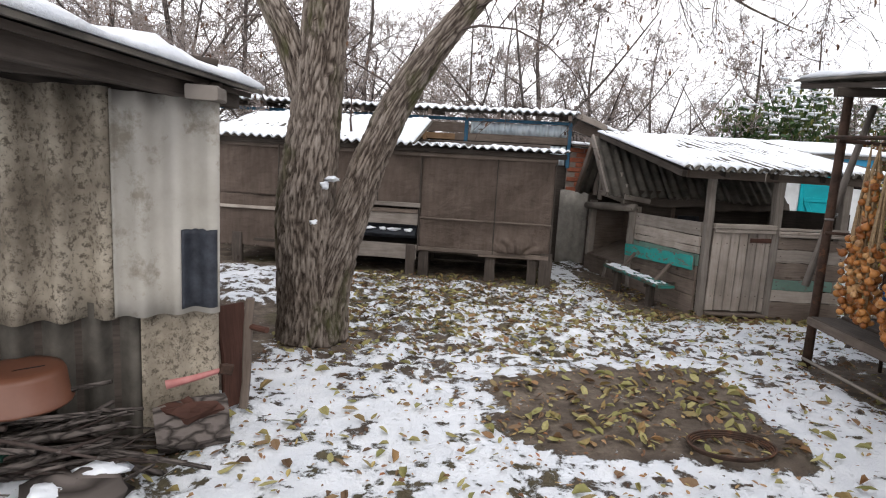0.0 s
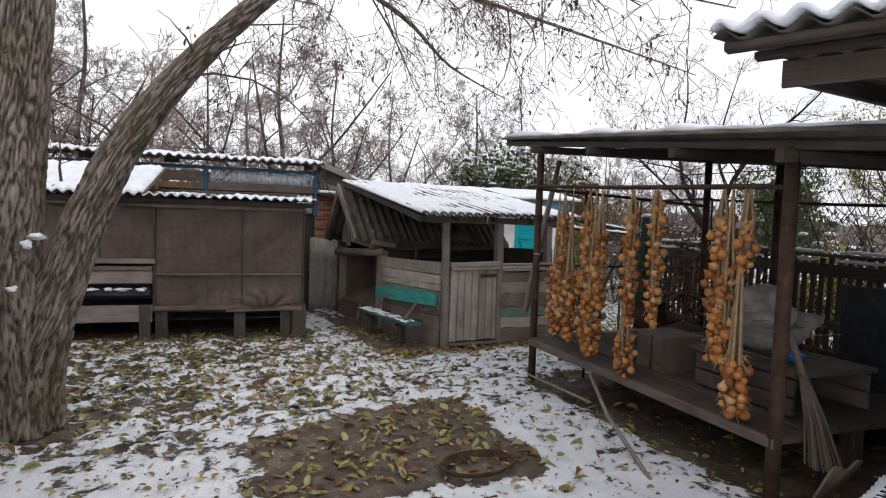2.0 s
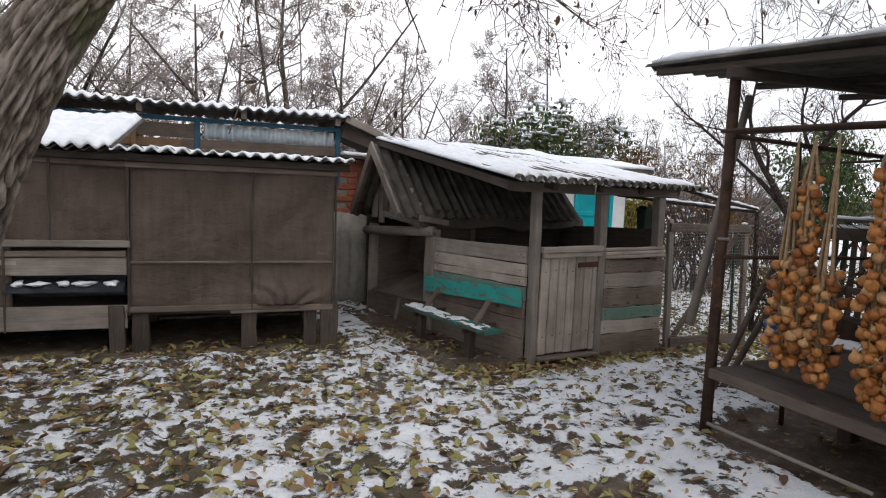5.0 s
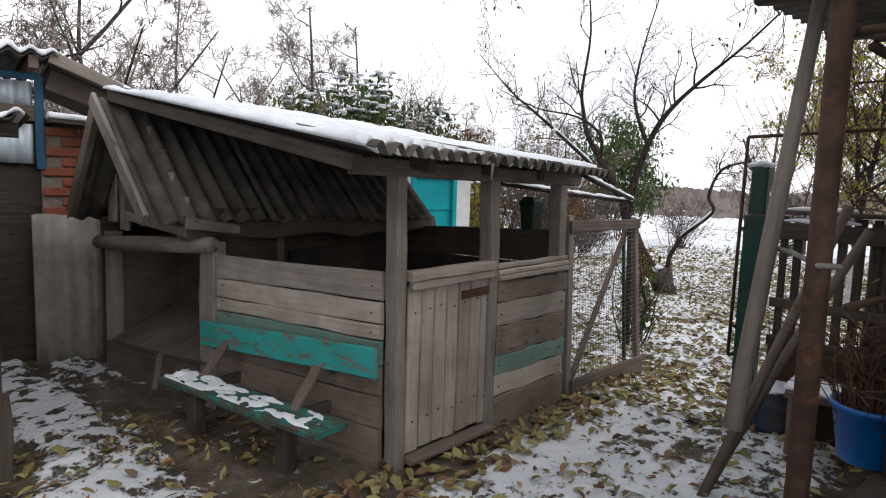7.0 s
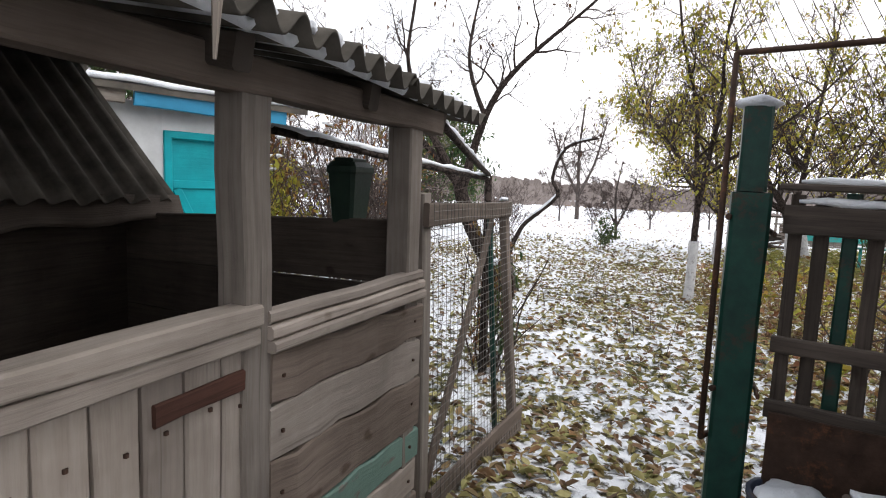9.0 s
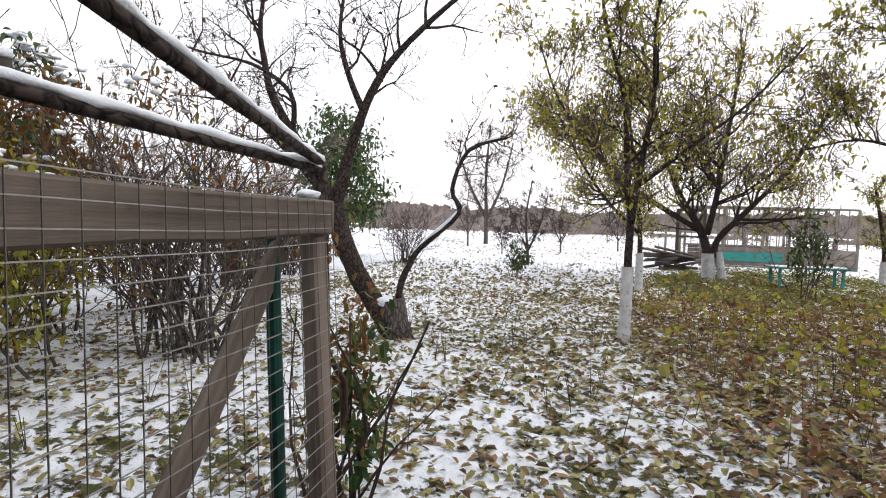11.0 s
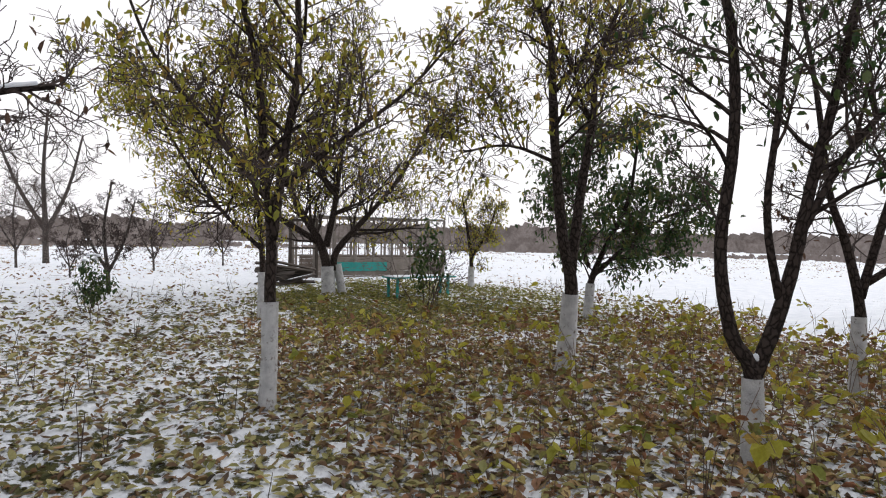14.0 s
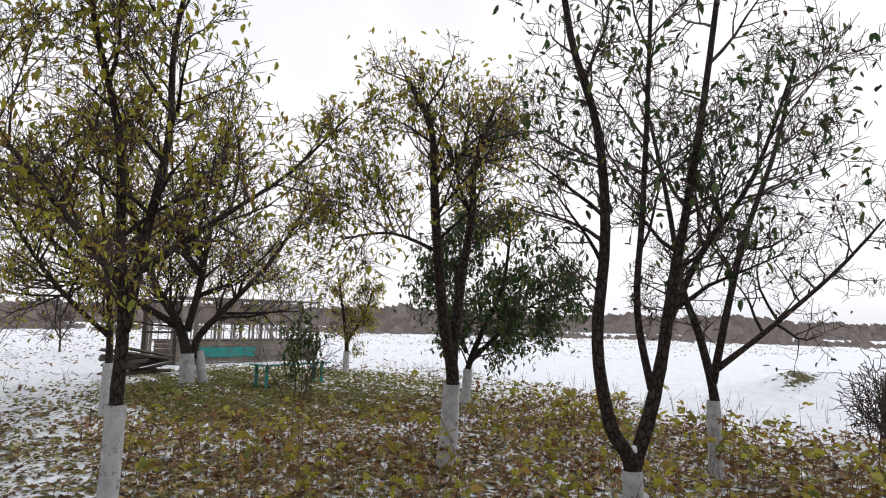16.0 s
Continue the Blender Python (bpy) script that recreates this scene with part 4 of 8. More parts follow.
    hang.slab(lambda s, t: (2.75 + 2.3 * s, 8.33 - 0.05 * t + 0.03 * math.sin(s * 11), 1.02 - 0.02 * s - t * (0.14 + 0.07 * noise.noise(Vector((s * 6, 1, 1))))), 30, 5, lambda s, t: (0, 0.01, 0))
    part("felt_strip", hang, M_DARK, c, "torn roofing felt", True)
    part("fascia", Mesh().beam((2.74, 8.28, 0.98), (3.1, 8.30, 0.93), 0.07, 0.03), M_GREY, c)
    # porch roof
    e0, e1 = Vector((2.62, 6.43, 1.395)), Vector((5.12, 6.68, 1.40))
    du = (e1 - e0).normalized()
    dv = (Vector((2.60, 9.1, 1.85)) - e0).normalized()
    full = (Vector((2.60, 9.1, 1.85)) - e0).length
    for k in range(3):
        part("porch_roof_sheet", corrugated(Mesh(), e0 + du * (0.86 * k) + Vector((0, 0, 0.008 * (k % 2))), du, dv, 0.90, full, 0.12, 0.025, per=12, nv=6), M_SLATE_DARK, c, "grey corrugated cement", True)
    part("roof_snow", snow_sheet(Mesh(), e0 - du * 0.02 + dv * 0.04 + Vector((0, 0, 0.004)), du, dv, 2.54, full, 0.03, 0.12, 0.025, 12, -0.4, 0.0), M_SNOW, c, "thick snow on the roof", True)
    part("icicle", Mesh().tube([cf(0.40, 0.27, 1.38), cf(0.40, 0.265, 1.29)], [0.009, 0.003], 6), M_PALE, c, "hanging strip")


build_coop()


def build_bench():
    b = thing("coop_bench", cw(0.8, 0.3, -0.22), "teal painted plank bench with flaking paint and snow", "bench")
    part("backrest", Mesh().beam(cw(1.46, 0.12, 0.29), cw(0.02, 0.12, 0.375), 0.155, 0.035, (0, 0, 1), 0.004, 8), M_TEAL, b)
    part("seat", Mesh().beam(cw(1.4, 0.345, 0.08), cw(0.1, 0.345, 0.078), 0.21, 0.032, (-0.99, -0.12, 0), 0.003, 8), M_TEAL_DULL, b, "dull mossy teal plank")
    for s in (1.2, 0.42):
        part("support", Mesh().beam(cw(s, 0.075, 0.34), cw(s, 0.30, 0.075), 0.06, 0.028, CW), M_BROWN, b)
        p = cw(s, 0.34, 0)
        part("leg", Mesh().beam(cw(s, 0.34, gz(p.x, p.y) - 0.05), cw(s, 0.34, 0.06), 0.09, 0.07, CW), M_DARK, b)
        part("bracket", Mesh().beam(cw(s, 0.02, 0.04), cw(s, 0.42, 0.042), 0.06, 0.04), M_DARK, b)
    def drift(s, t):
        q = cw(1.38 - 1.2 * s, 0.265 + 0.16 * t, 0.1)
        k = noise.noise(Vector((s * 7, t * 2.2, 4))) + 0.9 * noise.noise(Vector((s * 21, t * 5, 9))) + 0.3 - 0.75 * s
        return q + Vector((0, 0, max(-0.012, 0.022 * k - 0.002)))
    part("snow_drift", Mesh().slab(drift, 60, 10, lambda s, t: (0, 0, -0.012)), M_SNOW, b, "broken snow", True)


build_bench()


# ---- wire gate and pole frame ----
def wire_mesh(mb, a, b, z0a, z1a, z0b, z1b, step_h=0.05, step_v=0.05, r=0.0013):
    a, b = Vector(a), Vector(b)
    n = int((b - a).length / step_h)
    for i in range(n + 1):
        s = i / n
        p = a.lerp(b, s)
        q = p.copy()
        p.z, q.z = z0a + (z0b - z0a) * s, z1a + (z1b - z1a) * s
        mb.tube([p, q], r, 3, False)
    m = int((z1a - z0a) / step_v)
    for j in range(m + 1):
        t = j / m
        p, q = a.copy(), b.copy()
        p.z, q.z = z0a + (z1a - z0a) * t, z0b + (z1b - z0b) * t
        mb.tube([p, p.lerp(q, 0.5) + Vector((0, 0, 0.004)), q], r, 3, False)
    return mb


def build_gate():
    g = thing("wire_gate", (5.4, 6.75, -0.35), "tall grey wooden gate frame filled with wire mesh", "gate")
    bl, br, tl, tr = Vector((4.86, 6.76, -0.24)), Vector((6.03, 6.71, -0.27)), Vector((4.80, 6.78, 1.05)), Vector((6.28, 6.92, 1.03))
    part("stile", Mesh().beam(bl - Vector((0, 0, 0.06)), tl + Vector((0, 0, 0.03)), 0.07, 0.045, (1, 0, 0), 0.004, 6), M_GREY, g)
    part("stile", Mesh().beam(br - Vector((0, 0, 0.05)), tr, 0.07, 0.045, (1, 0, 0), 0.004, 6), M_BROWN, g)
    part("top_rail", Mesh().beam(tl + Vector((-0.03, -0.035, -0.05)), tr + Vector((0.035, -0.035, -0.045)), 0.09, 0.025, (0, 0, 1), 0.004, 6), M_BROWN, g)
    part("bottom_rail", Mesh().beam(bl + Vector((0, -0.035, 0.03)), br + Vector((0.02, -0.035, 0.03)), 0.17, 0.025, (0, 0, 1), 0.004, 6), M_BROWN, g)
    part("brace", Mesh().beam(bl + Vector((0.10, 0.035, 0.05)), tr + Vector((-0.10, 0.035, -0.12)), 0.085, 0.02, (0, 0, 1), 0.004, 6), M_BROWN, g)
    net = Mesh()
    off = Vector((0, -0.053, 0))
    for k in range(29):
        s = k / 28
        net.tube([bl.lerp(br, s) + off, tl.lerp(tr, s) + off + Vector((0.004 * math.sin(k * 2.1), 0, 0))], 0.0013, 3, False)
    for k in range(38):
        s = k / 37
        a, b = bl.lerp(tl, s) + off, br.lerp(tr, s) + off
        net.tube([a, a.lerp(b, 0.33) + Vector((0, 0, 0.004)), a.lerp(b, 0.66) + Vector((0, 0, -0.004)), b], 0.0013, 3, False)
    part("mesh", net, M_WIRE, g, "rusty wire mesh")
    part("green_batten", Mesh().beam((5.98, 6.80, -0.36), (6.16, 6.97, 1.0), 0.03, 0.03, (1, 0, 0)), M_GREENP, g)
    part("handle", Mesh().tube([tr + Vector((0.05, -0.05, -0.45)), tr + Vector((0.075, -0.07, -0.5)), tr + Vector((0.085, -0.07, -0.6)), tr + Vector((0.07, -0.05, -0.66))], 0.009, 6), M_IRON, g, "bent iron handle", True)
    part("snow_tuft", Mesh().lump(tr + Vector((-0.06, -0.02, 0.015)), (0.05, 0.025, 0.014), 4), M_SNOW, g, "", True)
    f = thing("pole_frame", (7.10, 7.31, -0.4), "dark pole frame with snow lying on its rails", "frame")
    part("post", Mesh().tube([(7.20, 7.31, -0.55), (7.16, 7.31, 0.4), (7.10, 7.31, 1.20)], [0.034, 0.032, 0.028], 9, bump=0.06), M_BARK_FRUIT, f, "", True)
    for a, b2, r in (((4.75, 7.45, 1.31), (7.10, 7.31, 1.175), 0.018), ((4.85, 6.80, 1.41), (7.10, 7.31, 1.205), 0.018)):
        part("rail", Mesh().tube([a, tuple((p + q) / 2 + (0, 0, -0.01)[i] for i, (p, q) in enumerate(zip(a, b2))), b2], r, 8, bump=0.06), M_BARK_FRUIT, f, "", True)
        va, vb = Vector(a), Vector(b2)
        pts = [va.lerp(vb, k / 24) + Vector((0, 0, r * 0.95 + 0.004 * math.sin(k * 2.3))) for k in range(25)]
        part("snow_strip", Mesh().tube(pts, [0.010 + 0.014 * abs(math.sin(k * 1.7 + r * 90) * math.sin(k * 0.61)) for k in range(25)], 7), M_SNOW, f, "", True)


build_gate()


def build_green_box():
    b = thing("hanging_box", (4.80, 7.10, 0.95), "dark green plastic box standing on the coop wall", "box")
    p = Vector((4.80, 7.10, 0.95))
    rings = []
    for z, s in ((0.0, 0.058), (0.02, 0.062), (0.19, 0.078), (0.20, 0.085), (0.22, 0.085), (0.24, 0.065)):
        rings.append([(p.x + s * cx * 1.0, p.y + s * cy * 0.8, p.z + z) for cx, cy in ((-1, -.8), (-.8, -1), (.8, -1), (1, -.8), (1, .8), (.8, 1), (-.8, 1), (-1, .8))])
    part("body", Mesh().rings(rings, [0, .02, .2, .22, .24, .27]), M_GREENBOX, b)
    part("lid", Mesh().box((p.x, p.y, p.z + 0.245), (0.10, 0.085, 0.02)), M_GREENBOX, b)


build_green_box()


# ---- whitewashed outhouse with turquoise door ----
def build_outhouse():
    o, d = Vector((6.24, 9.73, 0)), Vector((0.935, -0.355, 0)).normalized()
    n = Vector((d.y, -d.x, 0))

    def hpos(s, off, z):
        return o + d * s + n * off + Vector((0, 0, z))

    h = thing("outhouse", hpos(0.2, -0.8, -0.3), "small whitewashed outhouse with turquoise door and snowy roof", "house")
    part("front_wall", Mesh().beam(hpos(-1.25, -0.06, 0.60), hpos(-0.02, -0.06, 0.60), 2.1, 0.12), M_PLASTER, h)
    part("front_wall", Mesh().beam(hpos(0.60, -0.06, 0.60), hpos(0.82, -0.06, 0.60), 2.1, 0.12), M_PLASTER, h)
    part("lintel_wall", Mesh().beam(hpos(-0.04, -0.06, 1.545), hpos(0.62, -0.06, 1.545), 0.21, 0.118), M_PLASTER, h)
    part("side_wall", Mesh().beam(hpos(-1.19, -0.12, 0.7), hpos(-1.19, -1.7, 0.7), 2.1, 0.12), M_PLASTER, h)
    part("side_wall", Mesh().beam(hpos(0.76, -0.12, 0.7), hpos(0.76, -1.7, 0.7), 2.1, 0.12), M_PLASTER, h)
    dr = part("door", Mesh().beam(hpos(0.03, -0.05, 0.55), hpos(0.55, -0.05, 0.55), 1.68, 0.03), M_DOORP, h, "turquoise ledged door")
    for s in (0.0, 0.58):
        part("door_frame", Mesh().beam(hpos(s, 0.0, -0.3), hpos(s, 0.0, 1.44), 0.06, 0.05, d), M_DOORP, h)
    part("door_frame", Mesh().beam(hpos(-0.03, 0.002, 1.415), hpos(0.61, 0.002, 1.415), 0.06, 0.05), M_DOORP, h)
    part("ledge", Mesh().beam(hpos(0.05, -0.025, 1.02), hpos(0.53, -0.025, 1.02), 0.07, 0.025), M_DOORP, dr)
    part("brace", Mesh().beam(hpos(0.08, -0.026, 0.98), hpos(0.48, -0.026, 0.2), 0.07, 0.022, (0, 0, 1)), M_DOORP, dr)
    part("fascia", Mesh().beam(hpos(-0.30, 0.18, 1.66), hpos(0.95, 0.18, 1.63), 0.13, 0.03), wood("bright_blue_paint", (0.1, 0.2, 0.3), (0.12, 0.22, 0.3), (0.03, 0.24, 0.42), 0.8, 0.5, 0.05), h, "bright blue board")
    part("fascia", Mesh().beam(hpos(-1.4, 0.16, 1.68), hpos(-0.36, 0.16, 1.665), 0.13, 0.04), M_GREY, h)
    part("roof", Mesh().slab(lambda s, t: hpos(-1.45 + 2.6 * s, 0.22 - 2.0 * t, 1.75 - 0.02 * s + 0.25 * t), 6, 6, lambda s, t: (0, 0, -0.05)), M_SLATE_DARK, h)
    part("roof_snow", Mesh().slab(lambda s, t: hpos(-1.45 + 2.6 * s, 0.23 - 2.0 * t, 1.80 - 0.02 * s + 0.25 * t + 0.02 * noise.noise(Vector((s * 8, t * 8, 0)))), 22, 14, lambda s, t: (0, 0, -0.045)), M_SNOW, h, "snow on the roof", True)


build_outhouse()

# ---- open shelter with onion strings ----
SD = Vector((0.17, 0.985, 0)).normalized()
SN = Vector((0.985, -0.17, 0)).normalized()
SO = Vector((2.98, 4.92, 0))


def sp(s, off, z):
    """Shelter: s metres south of its corner post, off behind its front."""
    return SO - SD * s + SN * off + Vector((0, 0, z))


def build_shelter():
    h = thing("open_shelter", sp(1.2, 0.8, -0.15), "open iron-post shelter with a plank platform and snowy roof", "shelter")
    for s, off, top, r in ((-0.10, 0.07, 2.0, 0.033), (2.54, 0.02, 1.76, 0.035), (0.15, 1.75, 1.98, 0.035), (0.95, 1.75, 1.9, 0.035), (2.9, 1.7, 1.8, 0.04)):
        p = sp(s, off, 0)
        part("post", Mesh().tube([sp(s, off, gz(p.x, p.y) - 0.06), sp(s, off, 0.6), sp(s, off, top)], [r * 1.05, r, r * 0.98], 10, bump=0.03), M_IRON, h, "", True)
    roof_a, roof_b = sp(-0.80, -0.02, 2.17), sp(3.1, -0.10, 1.76)
    du = (roof_b - roof_a).normalized()
    dv = (SN + Vector((0, 0, 0.02))).normalized()
    width = (roof_b - roof_a).length
    for k in range(2):
        part("roof_sheet", corrugated(Mesh(), roof_a + dv * (1.15 * k) + Vector((0, 0, 0.008 * k)), dv, du, 1.19, width, 0.115, 0.02, nv=10), M_SLATE_DARK, h, "dark corrugated cement", True)
    part("roof_snow", snow_sheet(Mesh(), roof_a + dv * 0.03 + du * 0.03 + Vector((0, 0, 0.02)), du, dv, width - 0.06, 2.25, 0.045, 0.4, 0.002, 21, 0.05), M_SNOW, h, "snow on the roof", True)
    for off in (0.02, 0.9, 1.75):
        part("roof_beam", Mesh().beam(sp(-0.7, off, 2.115), sp(3.0, off, 1.71), 0.045, 0.05), M_DARK, h)
    for s in (0.0, 0.9, 1.8, 2.55):
        part("cross_beam", Mesh().beam(sp(s, -0.08, 1.985 - 0.11 * s), sp(s, 2.1, 2.02 - 0.11 * s), 0.06, 0.05), M_DARK, h)
    for z, off in ((1.66, 0.0), (1.66, -0.10), (1.62, 1.75)):
        part("rail", Mesh().tube([sp(0, off, z), sp(1.3, off, z - 0.06), sp(2.52, off, z - 0.1)], 0.012, 6), M_IRON, h, "", True)
    part("rail", Mesh().tube([sp(0, 0, 1.64), sp(0.05, 0.9, 1.6), sp(0.15, 1.75, 1.55)], 0.014, 6), M_IRON, h, "", True)
    part("rail", Mesh().tube([sp(0, 0, 0.95), sp(0.1, 1.75, 0.95)], 0.012, 6), M_IRON, h, "", True)
    part("strap", Mesh().tube([sp(0.02, 0.55, -0.1), sp(0.0, 0.5, 1.64)], 0.014, 6), M_IRON, h, "", True)
    # platform boards darkened to carry the shade under the roof
    for k in range(6):
        off = 0.12 + 0.225 * k
        part("platform_board", Mesh().beam(sp(-0.02, off, 0.275 + 0.02 * (k > 0)), sp(2.55, off, 0.31 + 0.02 * (k > 0)), 0.22, 0.035, SN, 0.005, 6), M_DARK, h)
    part("platform_edge", Mesh().beam(sp(-0.03, 0.0, 0.255), sp(2.56, 0.0, 0.30), 0.06, 0.03), M_BROWN, h)
    for s in (0.3, 1.5, 2.4):
        part("platform_leg", Mesh().beam(sp(s, 0.75, -0.2), sp(s, 0.75, 0.27), 0.09, 0.08, SD), M_DARK, h)
    part("prop", Mesh().tube([sp(1.0, -0.03, 0.23), sp(1.55, -0.25, 0.12), sp(2.2, -0.42, -0.0)], 0.013, 6), M_GREY, h, "thin leaning stick", True)
    part("tie", Mesh().tube([sp(0.0, -0.02, -0.04), sp(0.9, 0.05, -0.02)], 0.012, 6), M_GREY, h, "", True)


build_shelter()


SOFF = -0.01


def build_onions():
    rng = random.Random(11)
    onion = to_mesh("onion", Mesh().ball((0, 0, 0), 0.033, 10, 7, 0.86, 0.022), M_ONION, True)
    strings = ((0.41, 1.00, 0.42, 32, 0.06), (0.50, 1.40, 0.47, 40, 0.055), (0.62, 0.95, 0.40, 34, 0.07), (0.86, 1.46, 0.40, 46, 0.055), (0.94, 0.86, 0.36, 38, 0.075), (1.02, 1.30, 0.75, 22, 0.045), (1.38, 1.46, 0.66, 30, 0.05), (1.36, 0.60, 0.32, 20, 0.065),
               (1.62, 1.50, 0.70, 26, 0.045), (2.16, 1.41, 0.62, 46, 0.06), (2.30, 0.66, 0.36, 28, 0.075), (2.33, 1.40, 1.14, 10, 0.04), (2.22, 1.16, 0.60, 22, 0.06))
    for k, (s, z1, z0, n, spread) in enumerate(strings):
        t = thing("onion_string", sp(s, SOFF, z0), "string of golden brown onions hanging from the shelter rail", "onions", "onion strings under the shelter")
        cord = Mesh()
        for j in range(5):
            a = j * 1.26
            cord.tube([sp(s, SOFF, 1.60), sp(s + 0.012 * math.cos(a), SOFF + 0.012 * math.sin(a), (z1 + 1.6) / 2), sp(s + 0.03 * math.cos(a), SOFF + 0.03 * math.sin(a), z1), sp(s, SOFF, z0 + 0.05)], [0.004, 0.007, 0.010, 0.006], 5)
        for j in range(60):
            a, f, rr = rng.random() * 6.28, rng.random() ** 1.5, spread * rng.uniform(0.6, 1.25)
            q = sp(s + 0.01 * math.cos(a), SOFF + 0.01 * math.sin(a), z1 + (z0 - z1) * f + 0.03)
            e = sp(s + rr * math.cos(a), SOFF + rr * math.sin(a), z1 + (z0 - z1) * f + rng.uniform(-0.05, 0.06))
            cord.tube([q, q.lerp(e, 0.6) + Vector((0, 0, 0.015)), e], [0.004, 0.003, 0.0015], 3, False)
        part("braid", cord, M_STRAW, t, "dry straw-coloured braid", True)
        base = world_of(t)
        n = int(n * 1.6)
        for i in range(n):
            f = (i + rng.random() * 1.6) / n
            a = i * 2.4 + rng.random()
            r = spread * 0.85 * (0.3 + 0.95 * rng.random()) * (0.75 + 0.5 * math.sin(math.pi * min(1, f * 1.1)))
            o = new("onion", onion)
            o.parent = t
            o.location = sp(s + r * math.cos(a), SOFF + r * math.sin(a), z1 + (z0 - z1) * f) - base
            o.rotation_euler = (rng.uniform(-1.1, 1.1), rng.uniform(-1.1, 1.1), rng.random() * 6)
            sc = rng.uniform(0.55, 0.98)
            o.scale = (sc, sc, sc)


build_onions()


# ---- green post, picket fence and pipe gate ----
def fp(s, off, z):
    """Fence behind the shelter: s metres south of the green post."""
    return Vector((5.17, 5.62, 0)) - SD * s + SN * off + Vector((0, 0, z))


def build_fence():
    g = thing("green_gate_post", (5.17, 5.64, -0.3), "dark green painted square gate post capped with snow", "post")
    part("shaft", Mesh().beam((5.17, 5.65, -0.5), (5.17, 5.65, 1.14), 0.128, 0.128, (1, 0, 0), 0.003, 8, 0.012), M_GREENP, g)
    part("upper_shaft", Mesh().beam((5.18, 5.65, 1.14), (5.19, 5.65, 1.44), 0.095, 0.095, (1, 0, 0), 0.003, 2, 0.01), M_GREENP, g)
    part("snow_cap", Mesh().lump((5.19, 5.65, 1.455), (0.075, 0.075, 0.028), 5), M_SNOW, g, "", True)
    for z in (0.42, 1.0):
        part("strap", Mesh().beam((5.08, 5.57, z), (5.26, 5.57, z), 0.02, 0.012), M_IRON, g)
    f = thing("picket_fence", fp(2.0, 0.02, -0.25), "dark weathered picket fence with snow on its rails", "fence")
    rng = random.Random(3)
    for z, w in ((1.05, 0.10), (0.60, 0.06), (0.36, 0.06)):
        part("rail", Mesh().beam(fp(0.08, 0.02, z), fp(5.2, 0.02, z - 0.03), w, 0.04), M_DARK, f)
    part("cap_rail", Mesh().beam(fp(0.06, 0.03, 1.165), fp(5.2, 0.03, 1.14), 0.028, 0.06), M_DARK, f)
    for k in range(65):
        s = 0.12 + 0.079 * k
        m = M_GREENP if k in (2,) else M_DARK
        part("picket", Mesh().beam(fp(s, 0.055, 0.30), fp(s + 0.006 * rng.uniform(-1, 1), 0.055, 1.15 - 0.02 * rng.random()), 0.047, 0.02, SD, 0.003, 3), m, f)
    for k in range(8):
        s = 0.1 + 0.62 * k
        part("base_panel", Mesh().beam(fp(s, -0.01, -0.02), fp(s + 0.6, -0.01, -0.02), 0.76, 0.012, (0, 0, 1), 0.004, 3), (M_IRON, M_RED, M_IRON)[k % 3], f, "rusty sheet panel")
    for k in range(5):
        s = 0.6 + 1.25 * k
        part("fence_post", Mesh().beam(fp(s, 0.12, -0.42), fp(s, 0.12, 1.12), 0.09, 0.07, SD), M_BROWN, f)
    for z in (1.115, 1.185):
        for j in range(9):
            s0 = 0.12 + 0.55 * j
            part("snow_strip", Mesh().tube([fp(s0 + 0.08 * i, 0.02 + (0.035 if z > 1.15 else 0), z + 0.004 * math.sin(i * 2 + j)) for i in range(6)], [0.006, 0.014, 0.018, 0.014, 0.017, 0.006], 7), M_SNOW, f, "", True)
    # chain link above the fence behind the shelter
    n = thing("chain_link_screen", fp(3, 0.1, 1.1), "sagging chain link netting above the picket fence", "netting")
    net = Mesh()
    for k in range(86):
        s = 0.12 + 0.055 * k
        for sgn in (1, -1):
            net.tube([fp(s, 0.11, 1.1), fp(s + sgn * 0.40, 0.11, 1.9)], 0.0017, 3, False)
    part("net", net, M_IRON, n)
    part("top_wire", Mesh().tube([fp(0.4, 0.11, 1.92), fp(2.5, 0.11, 1.88), fp(5.2, 0.11, 1.9)], 0.006, 5), M_IRON, n)
    p = thing("pipe_gate", (5.2, 5.4, 0.2), "rusty thin pipe gate frame standing open by the post", "gate")
    q = [Vector((5.10, 5.74, 0.23)), Vector((5.17, 5.74, 1.63)), fp(1.0, -0.02, 1.64), fp(1.0, -0.02, 0.25)]
    for a, b in ((q[0], q[1]), (q[1], q[2]), (q[2], q[3]), (q[0], q[0] + Vector((0.06, -0.03, 0)))):
        part("pipe", Mesh().tube([a, a.lerp(b, 0.5), b], 0.011, 7), M_IRON, p, "", True)
    part("hinge", Mesh().tube([(5.11, 5.72, 1.05), (5.16, 5.68, 1.05)], 0.012, 6), M_IRON, p)
    part("hinge", Mesh().tube([(5.10, 5.72, 0.42), (5.16, 5.68, 0.42)], 0.012, 6), M_IRON, p)


build_fence()


# ---- corrugated shed beside the start, with its firewood ----
LD = Vector((-0.93, -0.37, 0)).normalized()
LN = Vector((0.37, -0.93, 0)).normalized()
LO = Vector((-1.11, 3.61, 0))


def lp(s, off, z):
    return LO + LD * s + LN * off + Vector((0, 0, z))


